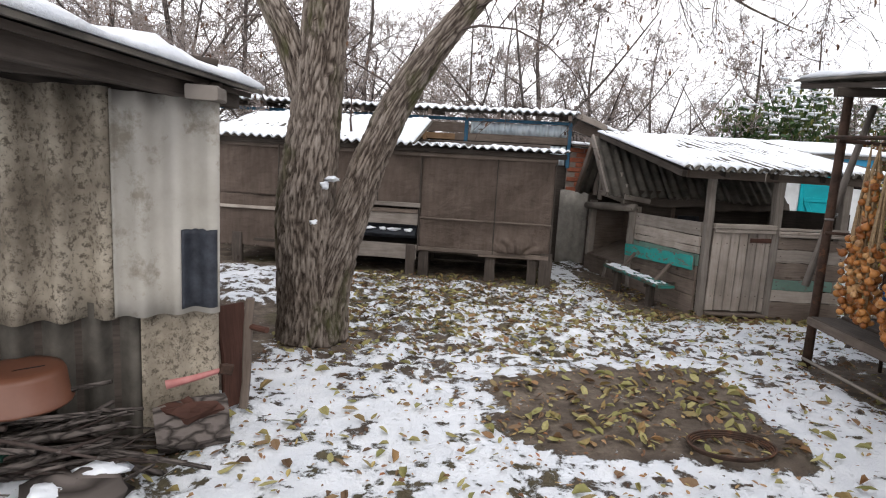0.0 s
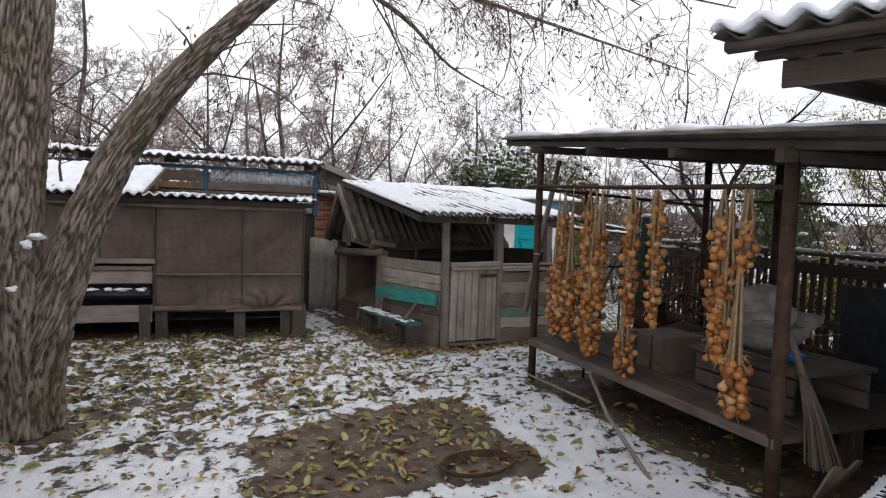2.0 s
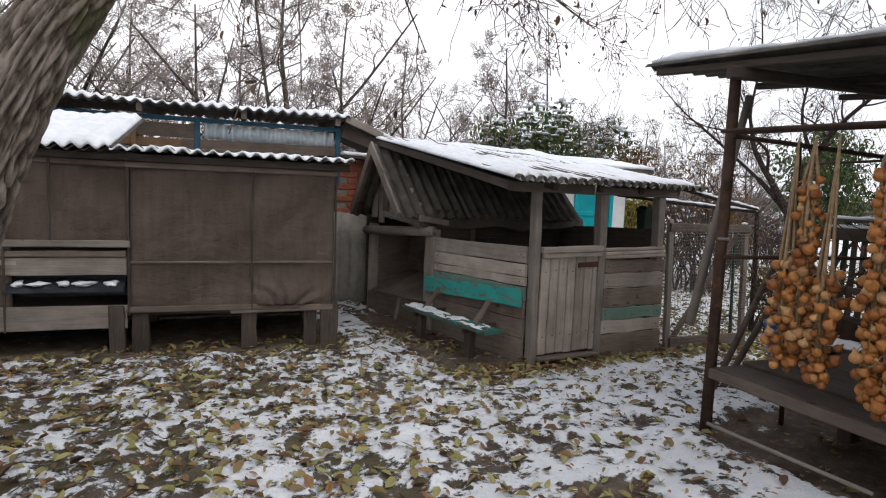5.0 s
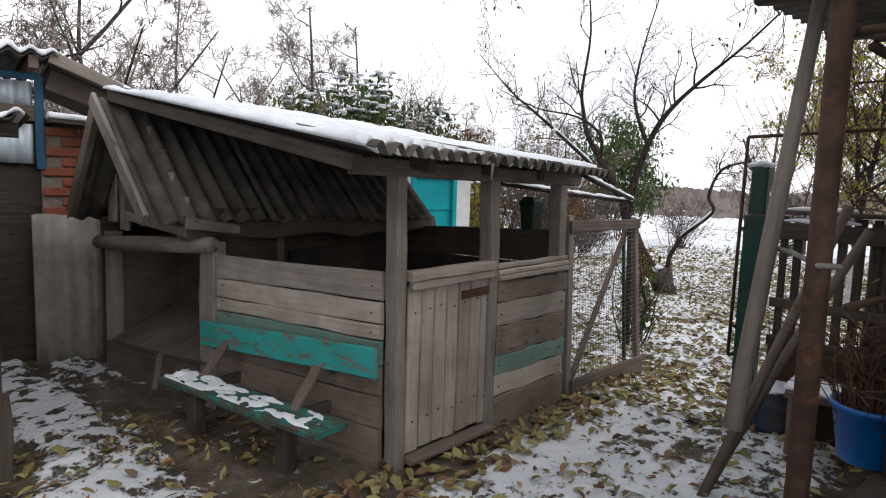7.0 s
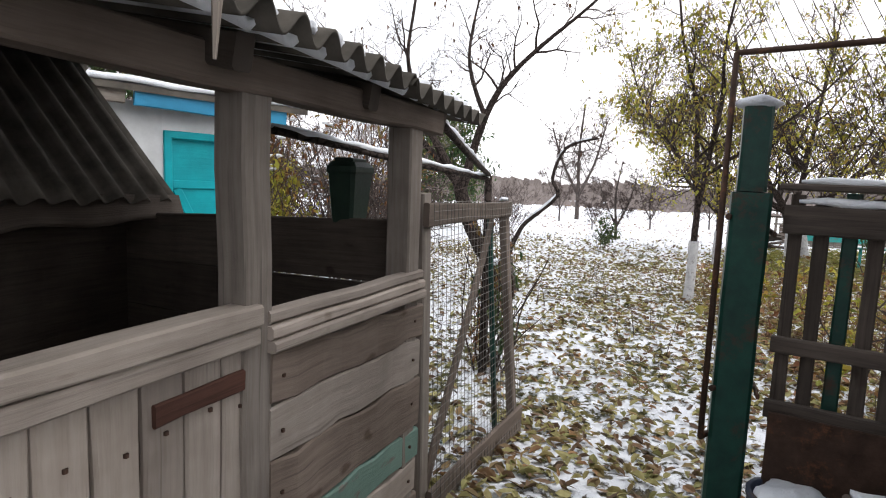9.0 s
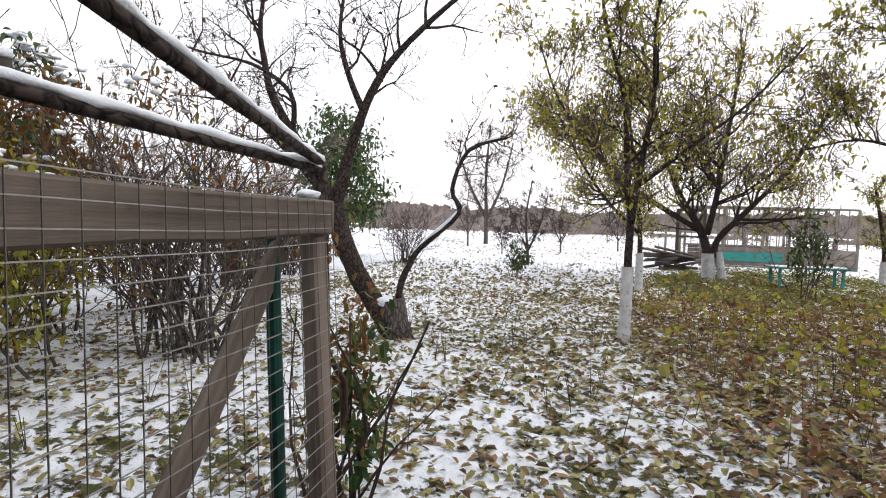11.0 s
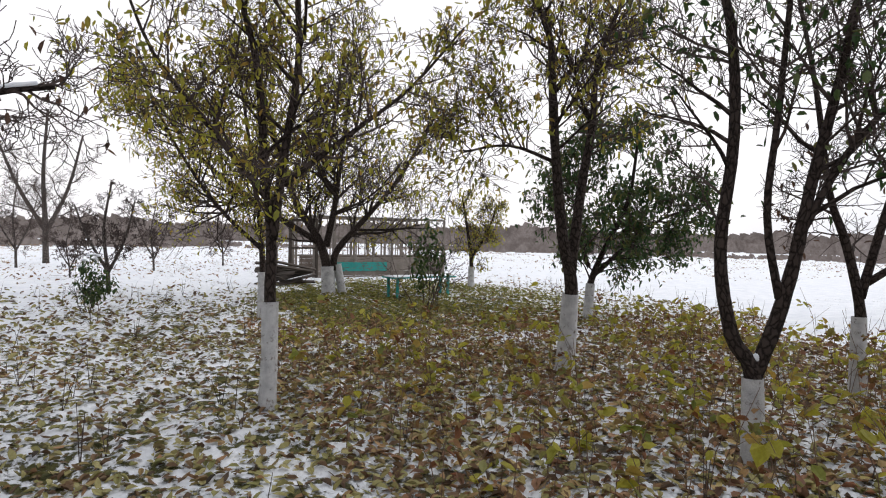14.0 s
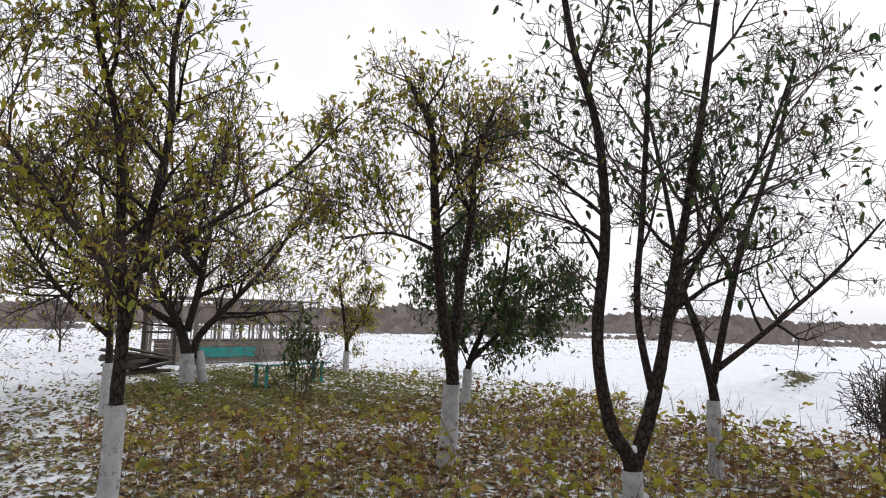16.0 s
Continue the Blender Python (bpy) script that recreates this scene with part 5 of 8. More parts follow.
def build_left_shed():
    h = thing("corrugated_shed", lp(1.2, -1.0, 0.0), "shed clad in grey corrugated cement sheets with snowy roof", "shed")
    part("wall_sheet", corrugated(Mesh(), lp(0.42, 0.035, 1.56), LD, (0, 0, -1), 1.0, 1.01, 0.165, 0.04, 0.008, 10, 8, ragged=0.02), M_SLATE_OLD, h, "lichen-spotted corrugated cement", True)
    part("wall_sheet", corrugated(Mesh(), lp(1.40, 0.03, 1.56), LD, (0, 0, -1), 1.1, 1.01, 0.165, 0.04, 0.008, 10, 8, ragged=0.02), M_SLATE_OLD, h, "lichen-spotted corrugated cement", True)
    part("wall_sheet", corrugated(Mesh(), lp(-0.01, 0.055, 1.55), LD, (0, 0, -1), 0.44, 0.995, 0.145, 0.026, 0.008, 10, 8, ragged=0.012), M_SLATE_CLEAN, h, "pale clean corrugated cement", True)
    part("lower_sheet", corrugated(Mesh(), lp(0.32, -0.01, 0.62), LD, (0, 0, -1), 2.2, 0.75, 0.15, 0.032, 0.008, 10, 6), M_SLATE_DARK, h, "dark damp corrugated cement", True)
    part("lower_sheet", corrugated(Mesh(), lp(-0.01, 0.0, 0.62), LD, (0, 0, -1), 0.34, 0.75, 0.15, 0.022, 0.008, 10, 6), M_SLATE_OLD, h, "stained corrugated cement", True)
    def tar(s, t):
        q = 0.0 + 0.155 * s
        rag = 0.012 * noise.noise(Vector((t * 14, 3, 1))) * (1 if s > 0.9 else 0)
        return lp(q + rag + 0.002, 0.062 + 0.026 * math.sin(2 * math.pi * (q + 0.01) / 0.145), 0.955 - 0.37 * t + 0.01 * noise.noise(Vector((s * 9, t, 2))) * (1 if t < 0.05 else 0))
    part("tar_patch", Mesh().slab(tar, 10, 14, lambda s, t: LN * -0.004), M_SOOT, h, "black tar patch", True)
    part("side_wall", Mesh().beam(lp(0.02, 0.0, 0.75), lp(0.02, -2.6, 0.75), 1.6, 0.05), M_BROWN, h)
    # added dark board, stands for the shade in the gap below the roof
    part("gable_infill", Mesh().beam(lp(0.0, -0.02, 1.60), lp(2.6, -0.02, 1.78), 0.26, 0.03), M_DARK, h)
    part("back_wall", Mesh().beam(lp(0.0, -2.6, 0.75), lp(2.6, -2.6, 0.75), 1.6, 0.05), M_DARK, h)
    part("inner_wall", Mesh().beam(lp(0.0, -0.05, 0.75), lp(2.6, -0.05, 0.75), 1.55, 0.03), M_DARK, h)
    # roof: the eave runs along the yard and overhangs
    a, b = Vector((-1.04, 3.97, 1.62)), Vector((-1.36, 2.07, 1.64))
    du = (b - a).normalized()
    dv = Vector((-0.985, 0.165, 0.17)).normalized()
    def under(s, t):
        return a + du * (2.4 * s) + dv * (2.2 * t)
    part("roof_boards", Mesh().slab(under, 8, 5, lambda s, t: (0, 0, -0.025)), M_DARK, h)
    part("roof_sheet", Mesh().slab(lambda s, t: under(s, t) - dv * 0.06 + Vector((0, 0, 0.025)), 10, 5, lambda s, t: (0, 0, -0.018)), M_SLATE_DARK, h)
    part("roof_snow", snow_sheet(Mesh(), a - dv * 0.07 + Vector((0, 0, 0.03)), du, dv, 2.4, 2.2, 0.06, 0.3, 0.0, 33, -0.15), M_SNOW, h, "snow on the roof", True)
    for off in (0.10, 0.45, 0.9):
        part("roof_beam", Mesh().beam(a + dv * off + Vector((0, 0, -0.06)), a + du * 2.4 + dv * off + Vector((0, 0, -0.06)), 0.08, 0.07), M_DARK, h)
    part("beam_end", Mesh().beam(lp(0.08, 0.25, 1.56), lp(0.02, 0.02, 1.565), 0.06, 0.13, (0, 0, 1)), M_GREY, h)
    part("wall_plate", Mesh().beam(lp(-0.02, 0.03, 1.60), lp(2.4, 0.03, 1.62), 0.05, 0.09), M_DARK, h)


build_left_shed()


def build_house_eave():
    """Corner of the dwelling's eave at the side of the start."""
    h = thing("house_eave", (2.3, 1.2, 0.0), "eave of the house with snow on corrugated roofing", "house")
    part("wall", Mesh().beam((2.80, 1.72, 0.95), (3.70, -1.5, 0.95), 2.4, 0.2), M_PLASTER, h)
    part("wall", Mesh().beam((2.91, 1.70, 0.95), (5.0, 1.50, 0.95), 2.4, 0.2), M_PLASTER, h)
    o = Vector((1.58, 2.14, 2.03))
    du, dv = Vector((0.33, -0.94, 0.0)).normalized(), Vector((0.98, 0.06, 0.02)).normalized()
    part("roof_sheet", corrugated(Mesh(), o, du, dv, 3.4, 3.2, 0.125, 0.02), M_SLATE_DARK, h, "", True)
    part("roof_snow", snow_sheet(Mesh(), o - dv * 0.02 + Vector((0, 0, 0.015)), du, dv, 3.4, 3.2, 0.045, 0.125, 0.02, 41, 0), M_SNOW, h, "snow on the roof", True)
    for off in (0.05, 0.24):
        part("rafter_end", Mesh().beam(o + dv * off + du * 0.02 + Vector((0, 0, -0.038)), o + dv * (off + 0.02) + du * 3.2 + Vector((0, 0, -0.038)), 0.03, 0.06), M_DARK, h)
    part("fascia", Mesh().beam(o + dv * 0.47 + Vector((0, 0, -0.07)), o + dv * 0.47 + du * 3.2 + Vector((0, 0, -0.07)), 0.105, 0.035), M_BROWN, h, "brown weathered fascia board")
    part("verge_board", Mesh().beam(o + dv * 0.49 + du * 0.015 + Vector((0, 0, -0.06)), o + dv * 2.4 + du * 0.015 + Vector((0, 0, -0.05)), 0.09, 0.03), M_DARK, h)


build_house_eave()


# ---- plants ----
def quads(name, V, material, base=(0, 0, 0)):
    """Many small four-cornered pieces (n, 4, 3), each folded along its middle, as one mesh."""
    V = np.asarray(V, float) - np.array(base)
    n, m = V.shape[:2]
    idx = np.arange(n * m).reshape(n, m)
    tri = np.concatenate([idx[:, [0, k, k + 1]] for k in range(1, m - 1)])
    me = bpy.data.meshes.new(name)
    me.from_pydata(V.reshape(-1, 3).tolist(), [], tri.tolist())
    me.materials.append(material)
    return me


def leaf_quads(P, rng, size=(0.05, 0.09), flat=0.0, droop=0.5, wide=0.5):
    """Oval, cupped leaves at places P (n, 3) with random turns. flat: 1 lies on the ground."""
    P = np.asarray(P, float)
    n = len(P)
    a = rng.uniform(0, 2 * np.pi, n)
    tilt = rng.normal(0, 0.3, n) if flat else rng.uniform(-1.45, 0.2, n) - droop * 0.5
    L = rng.uniform(*size, n)
    d = np.stack([np.cos(a) * np.cos(tilt), np.sin(a) * np.cos(tilt), np.sin(tilt)], -1)
    s = np.stack([-np.sin(a), np.cos(a), rng.normal(0, 0.3 if flat else 0.6, n)], -1)
    s /= np.linalg.norm(s, axis=1)[:, None]
    up = np.cross(d, s)
    w = (L * wide * rng.uniform(0.7, 1.2, n))[:, None]
    curl = (L * rng.uniform(-0.05, 0.35, n))[:, None]
    bend = (L * rng.uniform(-0.1, 0.3, n))[:, None]
    Lc = L[:, None]
    o = 0.5 * (flat > 0)
    return np.stack([P - d * Lc * o, P + d * Lc * (0.28 - o) + s * w * 0.42 + up * curl * 0.8, P + d * Lc * (0.66 - o) + s * w * 0.38 + up * (curl + bend * 0.3),
                     P + d * Lc * (1 - o) + up * bend, P + d * Lc * (0.62 - o) - s * w * 0.40 + up * (curl + bend * 0.3), P + d * Lc * (0.25 - o) - s * w * 0.42 + up * curl * 0.8], 1)


class Tree:
    """Wood and leaf places of one tree, grown from given limbs."""

    def __init__(self, seed):
        self.rng = random.Random(seed)
        self.thick, self.thin, self.tips = Mesh(), Mesh(), []

    def limb(self, pts, r0, r1, n=10):
        k = len(pts)
        pts = [Vector(p) for p in pts]
        fine, rad = [], []
        for i in range(k - 1):
            p0, p1, p2, p3 = pts[max(i - 1, 0)], pts[i], pts[i + 1], pts[min(i + 2, k - 1)]
            for j in range(4):
                t = j / 4
                fine.append(0.5 * ((2 * p1) + (p2 - p0) * t + (2 * p0 - 5 * p1 + 4 * p2 - p3) * t * t + (3 * p1 - p0 - 3 * p2 + p3) * t ** 3))
                rad.append(r0 + (r1 - r0) * ((i + t) / (k - 1)))
        fine.append(pts[-1])
        rad.append(r1)
        self.thick.tube(fine, rad, n, True, 0.07, self.rng.randint(0, 9999))
        return fine, rad

    def shoot(self, p, d, length, r, level, spec):
        rng = self.rng
        seg = 5 if level > 1 else (4 if level == 1 else 3)
        pts, rad, q, dd = [p.copy()], [r], p.copy(), d.normalized()
        for i in range(seg):
            w = spec["wander"]
            dd = (dd + Vector((rng.gauss(0, w), rng.gauss(0, w), rng.gauss(0, w * 0.7) + spec["lift"] * (0.5 if level > 1 else 1.0) * length / 2))).normalized()
            q = q + dd * (length / seg)
            pts.append(q.copy())
            rad.append(max(r * (1 - 0.75 * (i + 1) / seg), spec.get("least", 0.0028)))
        sides = 7 if r > 0.04 else (5 if r > 0.015 else 3)
        (self.thick if r > 0.016 else self.thin).tube(pts, rad, sides, False, 0, rng.randint(0, 999))
        if level <= 1:
            for i in range(1, seg + 1):
                self.tips.append(pts[i])
        if level > 0:
            self.children(pts, rad, length, level - 1, spec)

    def children(self, pts, rad, length, level, spec, lo=0.25):
        rng = self.rng
        kids = spec["kids"][min(level, len(spec["kids"]) - 1)]
        for c in range(kids):
            f = lo + (1 - lo) * (c + rng.random()) / kids
            x = f * (len(pts) - 1)
            i = min(int(x), len(pts) - 2)
            p = pts[i].lerp(pts[i + 1], x - i)
            axis_d = (pts[i + 1] - pts[i]).normalized()
            side = Vector((rng.gauss(0, 1), rng.gauss(0, 1), rng.gauss(0, 1) + spec["rise"]))
            side = (side - axis_d * side.dot(axis_d)).normalized()
            sp_ = spec["spread"]
            d = axis_d * (1 - sp_) + side * sp_
            ln = length * spec["ratio"] * rng.uniform(0.6, 1.15) * (1.15 - 0.5 * f)
            self.shoot(p, d, ln, max(min(rad[i] * 0.62, ln * spec.get("slim", 0.022)), spec.get("least", 0.0028)), level, spec)

    def place(self, base, name, label, bark, twig, category="tree", leaves=None, group="", size=(0.05, 0.09), frac=1.0, jitter=0.05, wide=0.5):
        t = thing(name, base, label, category, group)
        if self.thick.f:
            part("trunk", self.thick, bark, t, "", True)
        if self.thin.f:
            tagged(part("crown", self.thin, twig, t), kind="stuff")
        if leaves:
            rng = np.random.default_rng(len(self.tips))
            P = np.array([tuple(p) for p in self.tips])
            P = P[rng.random(len(P)) < frac] if frac <= 1 else np.repeat(P, int(frac), 0)
            P = P + rng.normal(0, jitter, P.shape)
            ob = tagged(new("foliage", quads("foliage", leaf_quads(P, rng, size, wide=wide), leaves, base)), kind="stuff")
            ob.parent = t
        return t


BARE = dict(wander=0.22, lift=0.08, kids=[6, 7, 7, 5], ratio=0.6, spread=0.64, rise=0.3)
DENSE = dict(wander=0.15, lift=0.12, kids=[7, 8, 8, 5], ratio=0.62, spread=0.56, rise=0.35)
DROOP = dict(wander=0.34, lift=-0.8, kids=[5, 5, 7], ratio=0.64, spread=0.6, rise=-0.3, least=0.0024, slim=0.0085)


def smooth_line(pts, r0, r1, per=6):
    """A curve through points, with a radius that tapers along it."""
    pts = [Vector(p) for p in pts]
    k = len(pts)
    fine, rad = [], []
    for i in range(k - 1):
        p0, p1, p2, p3 = pts[max(i - 1, 0)], pts[i], pts[i + 1], pts[min(i + 2, k - 1)]
        for j in range(per):
            t = j / per
            fine.append(0.5 * ((2 * p1) + (p2 - p0) * t + (2 * p0 - 5 * p1 + 4 * p2 - p3) * t * t + (3 * p1 - p0 - 3 * p2 + p3) * t ** 3))
            rad.append(r0 + (r1 - r0) * ((i + t) / (k - 1)))
    fine.append(pts[-1])
    rad.append(r1)
    return fine, rad


def furrowed(tree, name, pts, rad, seed):
    """A thick stem whose bark stands in long, interlaced ridges; the depth of each furrow is kept on the mesh."""
    total = sum((b - a).length for a, b in zip(pts, pts[1:]))
    rings, us, depth, u, n = [], [], [], 0.0, 150
    i, left = 0, 0.0
    seg = (pts[1] - pts[0]).length
    while True:
        while left > seg and i < len(pts) - 2:
            left -= seg
            i += 1
            seg = (pts[i + 1] - pts[i]).length
        f = min(1.0, left / seg)
        p, r = pts[i].lerp(pts[i + 1], f), rad[i] + (rad[i + 1] - rad[i]) * f
        d = (pts[min(i + 2, len(pts) - 1)] - pts[max(i - 1, 0)]).normalized()
        sx = (Vector((1, 0, 0)) - d * d.x).normalized()
        sy = d.cross(sx)
        ring = []
        for k in range(n):
            a = 2 * math.pi * k / n
            ca, sa = math.cos(a), math.sin(a)
            q = Vector((ca * r * 46, sa * r * 46, u * 7.0 + seed * 31))
            w = noise.noise(q * 0.6 + Vector((7, 3, 1))) * 0.9
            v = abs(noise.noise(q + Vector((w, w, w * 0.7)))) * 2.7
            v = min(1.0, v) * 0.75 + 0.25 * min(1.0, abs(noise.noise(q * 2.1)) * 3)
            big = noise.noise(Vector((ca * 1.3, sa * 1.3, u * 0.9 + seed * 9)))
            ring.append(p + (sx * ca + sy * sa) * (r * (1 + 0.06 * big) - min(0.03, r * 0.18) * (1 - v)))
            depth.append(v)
        rings.append(ring)
        us.append(u)
        if u >= total - 0.01:
            break
        stepped = 0.017 if p.z < 3.0 else 0.12
        u += stepped
        left += stepped
    mb = Mesh().rings(rings, us)
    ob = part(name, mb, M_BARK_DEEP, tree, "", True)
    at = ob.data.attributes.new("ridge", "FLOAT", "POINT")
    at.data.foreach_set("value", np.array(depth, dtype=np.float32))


def build_walnut():
    t = Tree(5)
    base = (-0.9, 5.36, gz(-0.9, 5.36))
    stem_line = [(-0.9, 5.36, -0.14), (-0.90, 5.36, 0.1), (-0.93, 5.36, 0.45), (-0.96, 5.36, 0.9), (-0.93, 5.37, 1.35), (-0.89, 5.38, 1.8), (-0.84, 5.4, 2.5), (-0.78, 5.5, 3.6), (-0.9, 5.7, 5.0)]
    right_line = [(-0.80, 5.33, -0.12), (-0.78, 5.33, 0.25), (-0.70, 5.33, 0.6), (-0.58, 5.34, 0.98), (-0.43, 5.35, 1.42), (-0.22, 5.35, 1.86), (0.06, 5.35, 2.27), (0.38, 5.36, 2.66), (0.78, 5.4, 3.08), (1.35, 5.6, 3.5), (2.1, 5.9, 3.8), (3.1, 6.2, 3.85)]
    left_line = [(-0.98, 5.4, 1.75), (-1.08, 5.4, 2.05), (-1.20, 5.4, 2.3), (-1.5, 5.5, 2.8), (-2.2, 5.8, 3.8)]
    high, rh = t.limb([(-0.80, 5.45, 3.2), (-0.2, 5.0, 3.6), (0.7, 4.6, 3.6), (1.7, 4.5, 3.5), (2.8, 4.2, 3.3)], 0.055, 0.006, 8)
    fwd, rf = t.limb([(-0.80, 5.45, 3.3), (0.1, 6.0, 3.8), (1.2, 6.6, 3.9), (2.4, 6.8, 3.6), (3.4, 7.4, 3.3), (4.4, 7.6, 3.05)], 0.055, 0.006, 8)
    out, ro = t.limb([(1.35, 5.6, 3.5), (2.2, 5.2, 3.5), (3.1, 4.6, 3.4), (4.0, 3.8, 3.1)], 0.035, 0.005, 8)
    far, rfar = t.limb([(1.35, 5.6, 3.5), (2.6, 5.7, 3.5), (4.0, 5.5, 3.3), (5.2, 5.1, 3.0)], 0.032, 0.005, 8)
    near, rn = t.limb([(0.7, 4.6, 3.6), (1.4, 4.0, 3.4), (2.1, 3.2, 3.1)], 0.025, 0.005, 8)
    thick = []
    for line, r0, r1 in ((stem_line, 0.29, 0.13), (right_line, 0.20, 0.022), (left_line, 0.13, 0.06)):
        thick.append(smooth_line(line, r0, r1))
    for pts, rad, ln, lo in ((thick[1][0][32:], thick[1][1][32:], 1.9, 0.1), (high, rh, 1.7, 0.25), (fwd, rf, 1.8, 0.25), (out, ro, 1.8, 0.0), (far, rfar, 1.8, 0.0), (near, rn, 1.3, 0.1), (thick[2][0][8:], thick[2][1][8:], 1.8, 0.2)):
        for _ in range(2):
            t.children(pts, rad, ln, 2, DROOP, lo)
    for p, d, ln in (((-0.30, 5.30, 1.80), (-0.7, -0.4, 0.9), 0.5), ((0.2, 5.3, 2.42), (-0.5, -0.5, 0.25), 0.35), ((0.25, 5.3, 2.45), (0.6, -0.6, 0.2), 0.4), ((-0.62, 5.2, 1.5), (0.25, -0.3, 0.9), 0.35)):
        t.shoot(Vector(p), Vector(d), ln, 0.012, 1, dict(BARE, kids=[2, 2]))
    w = t.place(base, "walnut_tree", "old walnut tree with deeply furrowed grey bark and twin trunks", M_BARK, M_TWIG, leaves=M_LEAF_DRY, size=(0.03, 0.065), frac=0.16)
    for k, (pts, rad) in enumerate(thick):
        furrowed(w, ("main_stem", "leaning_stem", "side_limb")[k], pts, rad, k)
    for k, (p, sz) in enumerate((((-0.74, 5.13, 1.15), (0.055, 0.05, 0.02)), ((-0.79, 5.11, 1.10), (0.03, 0.028, 0.028)), ((-0.86, 5.06, 0.83), (0.032, 0.025, 0.016)))):
        part("snow_patch", Mesh().lump(p, sz, k + 1, rough=0.6), M_SNOW, w, "", True)


build_walnut()


GARDEN_SINK = 0.08


def snow_on(t_ob, pts, r, k0, k1, rng):
    """Snow along the top of a limb."""
    q = [pts[k] + Vector((0, 0, r)) for k in range(k0, k1)]
    part("snow_strip", Mesh().tube(q, [0.012 + 0.018 * rng.random() for _ in q], 6), M_SNOW, t_ob, "", True)


def build_apricot():
    t = Tree(9)
    rng = random.Random(2)
    main, rm = t.limb([(11.1, 8.33, -0.45), (11.03, 8.40, -0.22), (11.0, 8.56, 0.06), (11.0, 8.75, 0.33), (11.0, 8.92, 0.66), (11.0, 9.05, 1.0), (11.0, 9.10, 1.2)], 0.125, 0.10, 12)
    a, ra = t.limb([(11.0, 9.10, 1.15), (11.0, 9.28, 1.45), (11.0, 9.52, 1.82), (11.0, 9.88, 2.38), (11.0, 10.0, 2.8), (11.0, 10.06, 3.26), (11.1, 10.0, 4.3), (11.2, 10.2, 5.6)], 0.078, 0.008, 10)
    b, rb = t.limb([(11.0, 9.06, 1.18), (11.0, 8.98, 1.45), (11.0, 8.90, 1.76), (11.0, 8.72, 2.28), (11.0, 8.45, 2.73), (11.0, 7.96, 3.19), (11.0, 7.3, 3.7), (11.1, 6.5, 4.5)], 0.083, 0.008, 10)
    c, rc = t.limb([(11.0, 9.13, 1.2), (11.0, 9.72, 1.81), (11.0, 10.4, 2.38), (11.0, 11.1, 2.93), (11.0, 11.7, 3.4), (11.0, 12.5, 4.2)], 0.055, 0.006, 8)
    s, rs = t.limb([(11.05, 8.30, -0.25), (11.05, 8.28, 0.24), (11.05, 8.18, 0.50), (11.05, 8.05, 0.71), (11.05, 7.63, 1.10), (11.05, 7.71, 1.36), (11.05, 7.54, 1.78), (11.05, 7.12, 1.92)], 0.042, 0.018, 9)
    d, rd = t.limb([(11.0, 9.62, 1.98), (10.9, 9.6, 2.4), (10.9, 10.1, 2.75), (10.8, 10.9, 2.95), (10.7, 11.8, 3.4)], 0.035, 0.005, 8)
    e, re_ = t.limb([(11.0, 8.75, 2.2), (10.95, 8.95, 2.7), (11.0, 9.05, 3.2), (11.1, 8.95, 4.0), (11.2, 8.7, 5.0)], 0.04, 0.005, 8)
    for pts, rad, ln, n in ((a[8:], ra[8:], 1.4, 2), (b[10:], rb[10:], 1.4, 2), (c[3:], rc[3:], 1.2, 3), (d, rd, 1.0, 2), (e, re_, 1.1, 2), (s[20:], rs[20:], 0.9, 2)):
        for _ in range(n):
            t.children(pts, rad, ln, 2, dict(BARE, kids=[4, 5, 7], wander=0.3, lift=0.25, spread=0.55, ratio=0.66), 0.1)
    ob = t.place((11.0, 8.36, gz(11, 8.36)), "apricot_tree", "leaning bare apricot tree with dark bark on a cut stump", M_BARK_FRUIT, M_TWIG, leaves=M_LEAF_DRY, frac=0.03)
    part("stump", Mesh().tube([(11.08, 8.30, -0.42), (11.06, 8.33, -0.15), (11.02, 8.36, 0.12)], [0.20, 0.15, 0.13], 12, True, 0.12, 3), M_BARK_GREY, ob, "split grey stump", True)
    part("snow_cap", Mesh().lump((11.0, 8.42, 0.08), (0.12, 0.13, 0.07), 3), M_SNOW, ob, "", True)
    snow_on(ob, c, 0.035, 1, 11, rng)
    snow_on(ob, s, 0.025, 9, 17, rng)
    snow_on(ob, s, 0.02, 22, 28, rng)
    ob.location.z -= GARDEN_SINK


build_apricot()


def fruit_tree(seed, stems, white, name, label, spec, leaves, frac, size=(0.05, 0.10), level=3, ln=1.5, rounds=2, bark=None, sink=GARDEN_SINK):
    """A whitewashed fruit tree: stems as (points, r0, r1, where shoots begin)."""
    t = Tree(seed)
    base = stems[0][0][0]
    for pts, r0, r1, lo in stems:
        f, r = t.limb(pts, r0 * 0.80, r1 * 0.85, 9)
        for _ in range(rounds):
            t.children(f, r, ln, level - 1, spec, lo)
    ob = t.place((base[0], base[1], gz(base[0], base[1])), name, label, bark or M_BARK_FRUIT, M_TWIG, leaves=leaves, frac=frac, size=size, jitter=0.09)
    for pts, ra in white:
        part("whitewash", Mesh().tube(pts, [r * 0.88 for r in ra], 12, False, 0.05, seed), M_LIMEWASH, ob, "whitewashed lower trunk", True)
    ob.location.z -= sink
    return ob


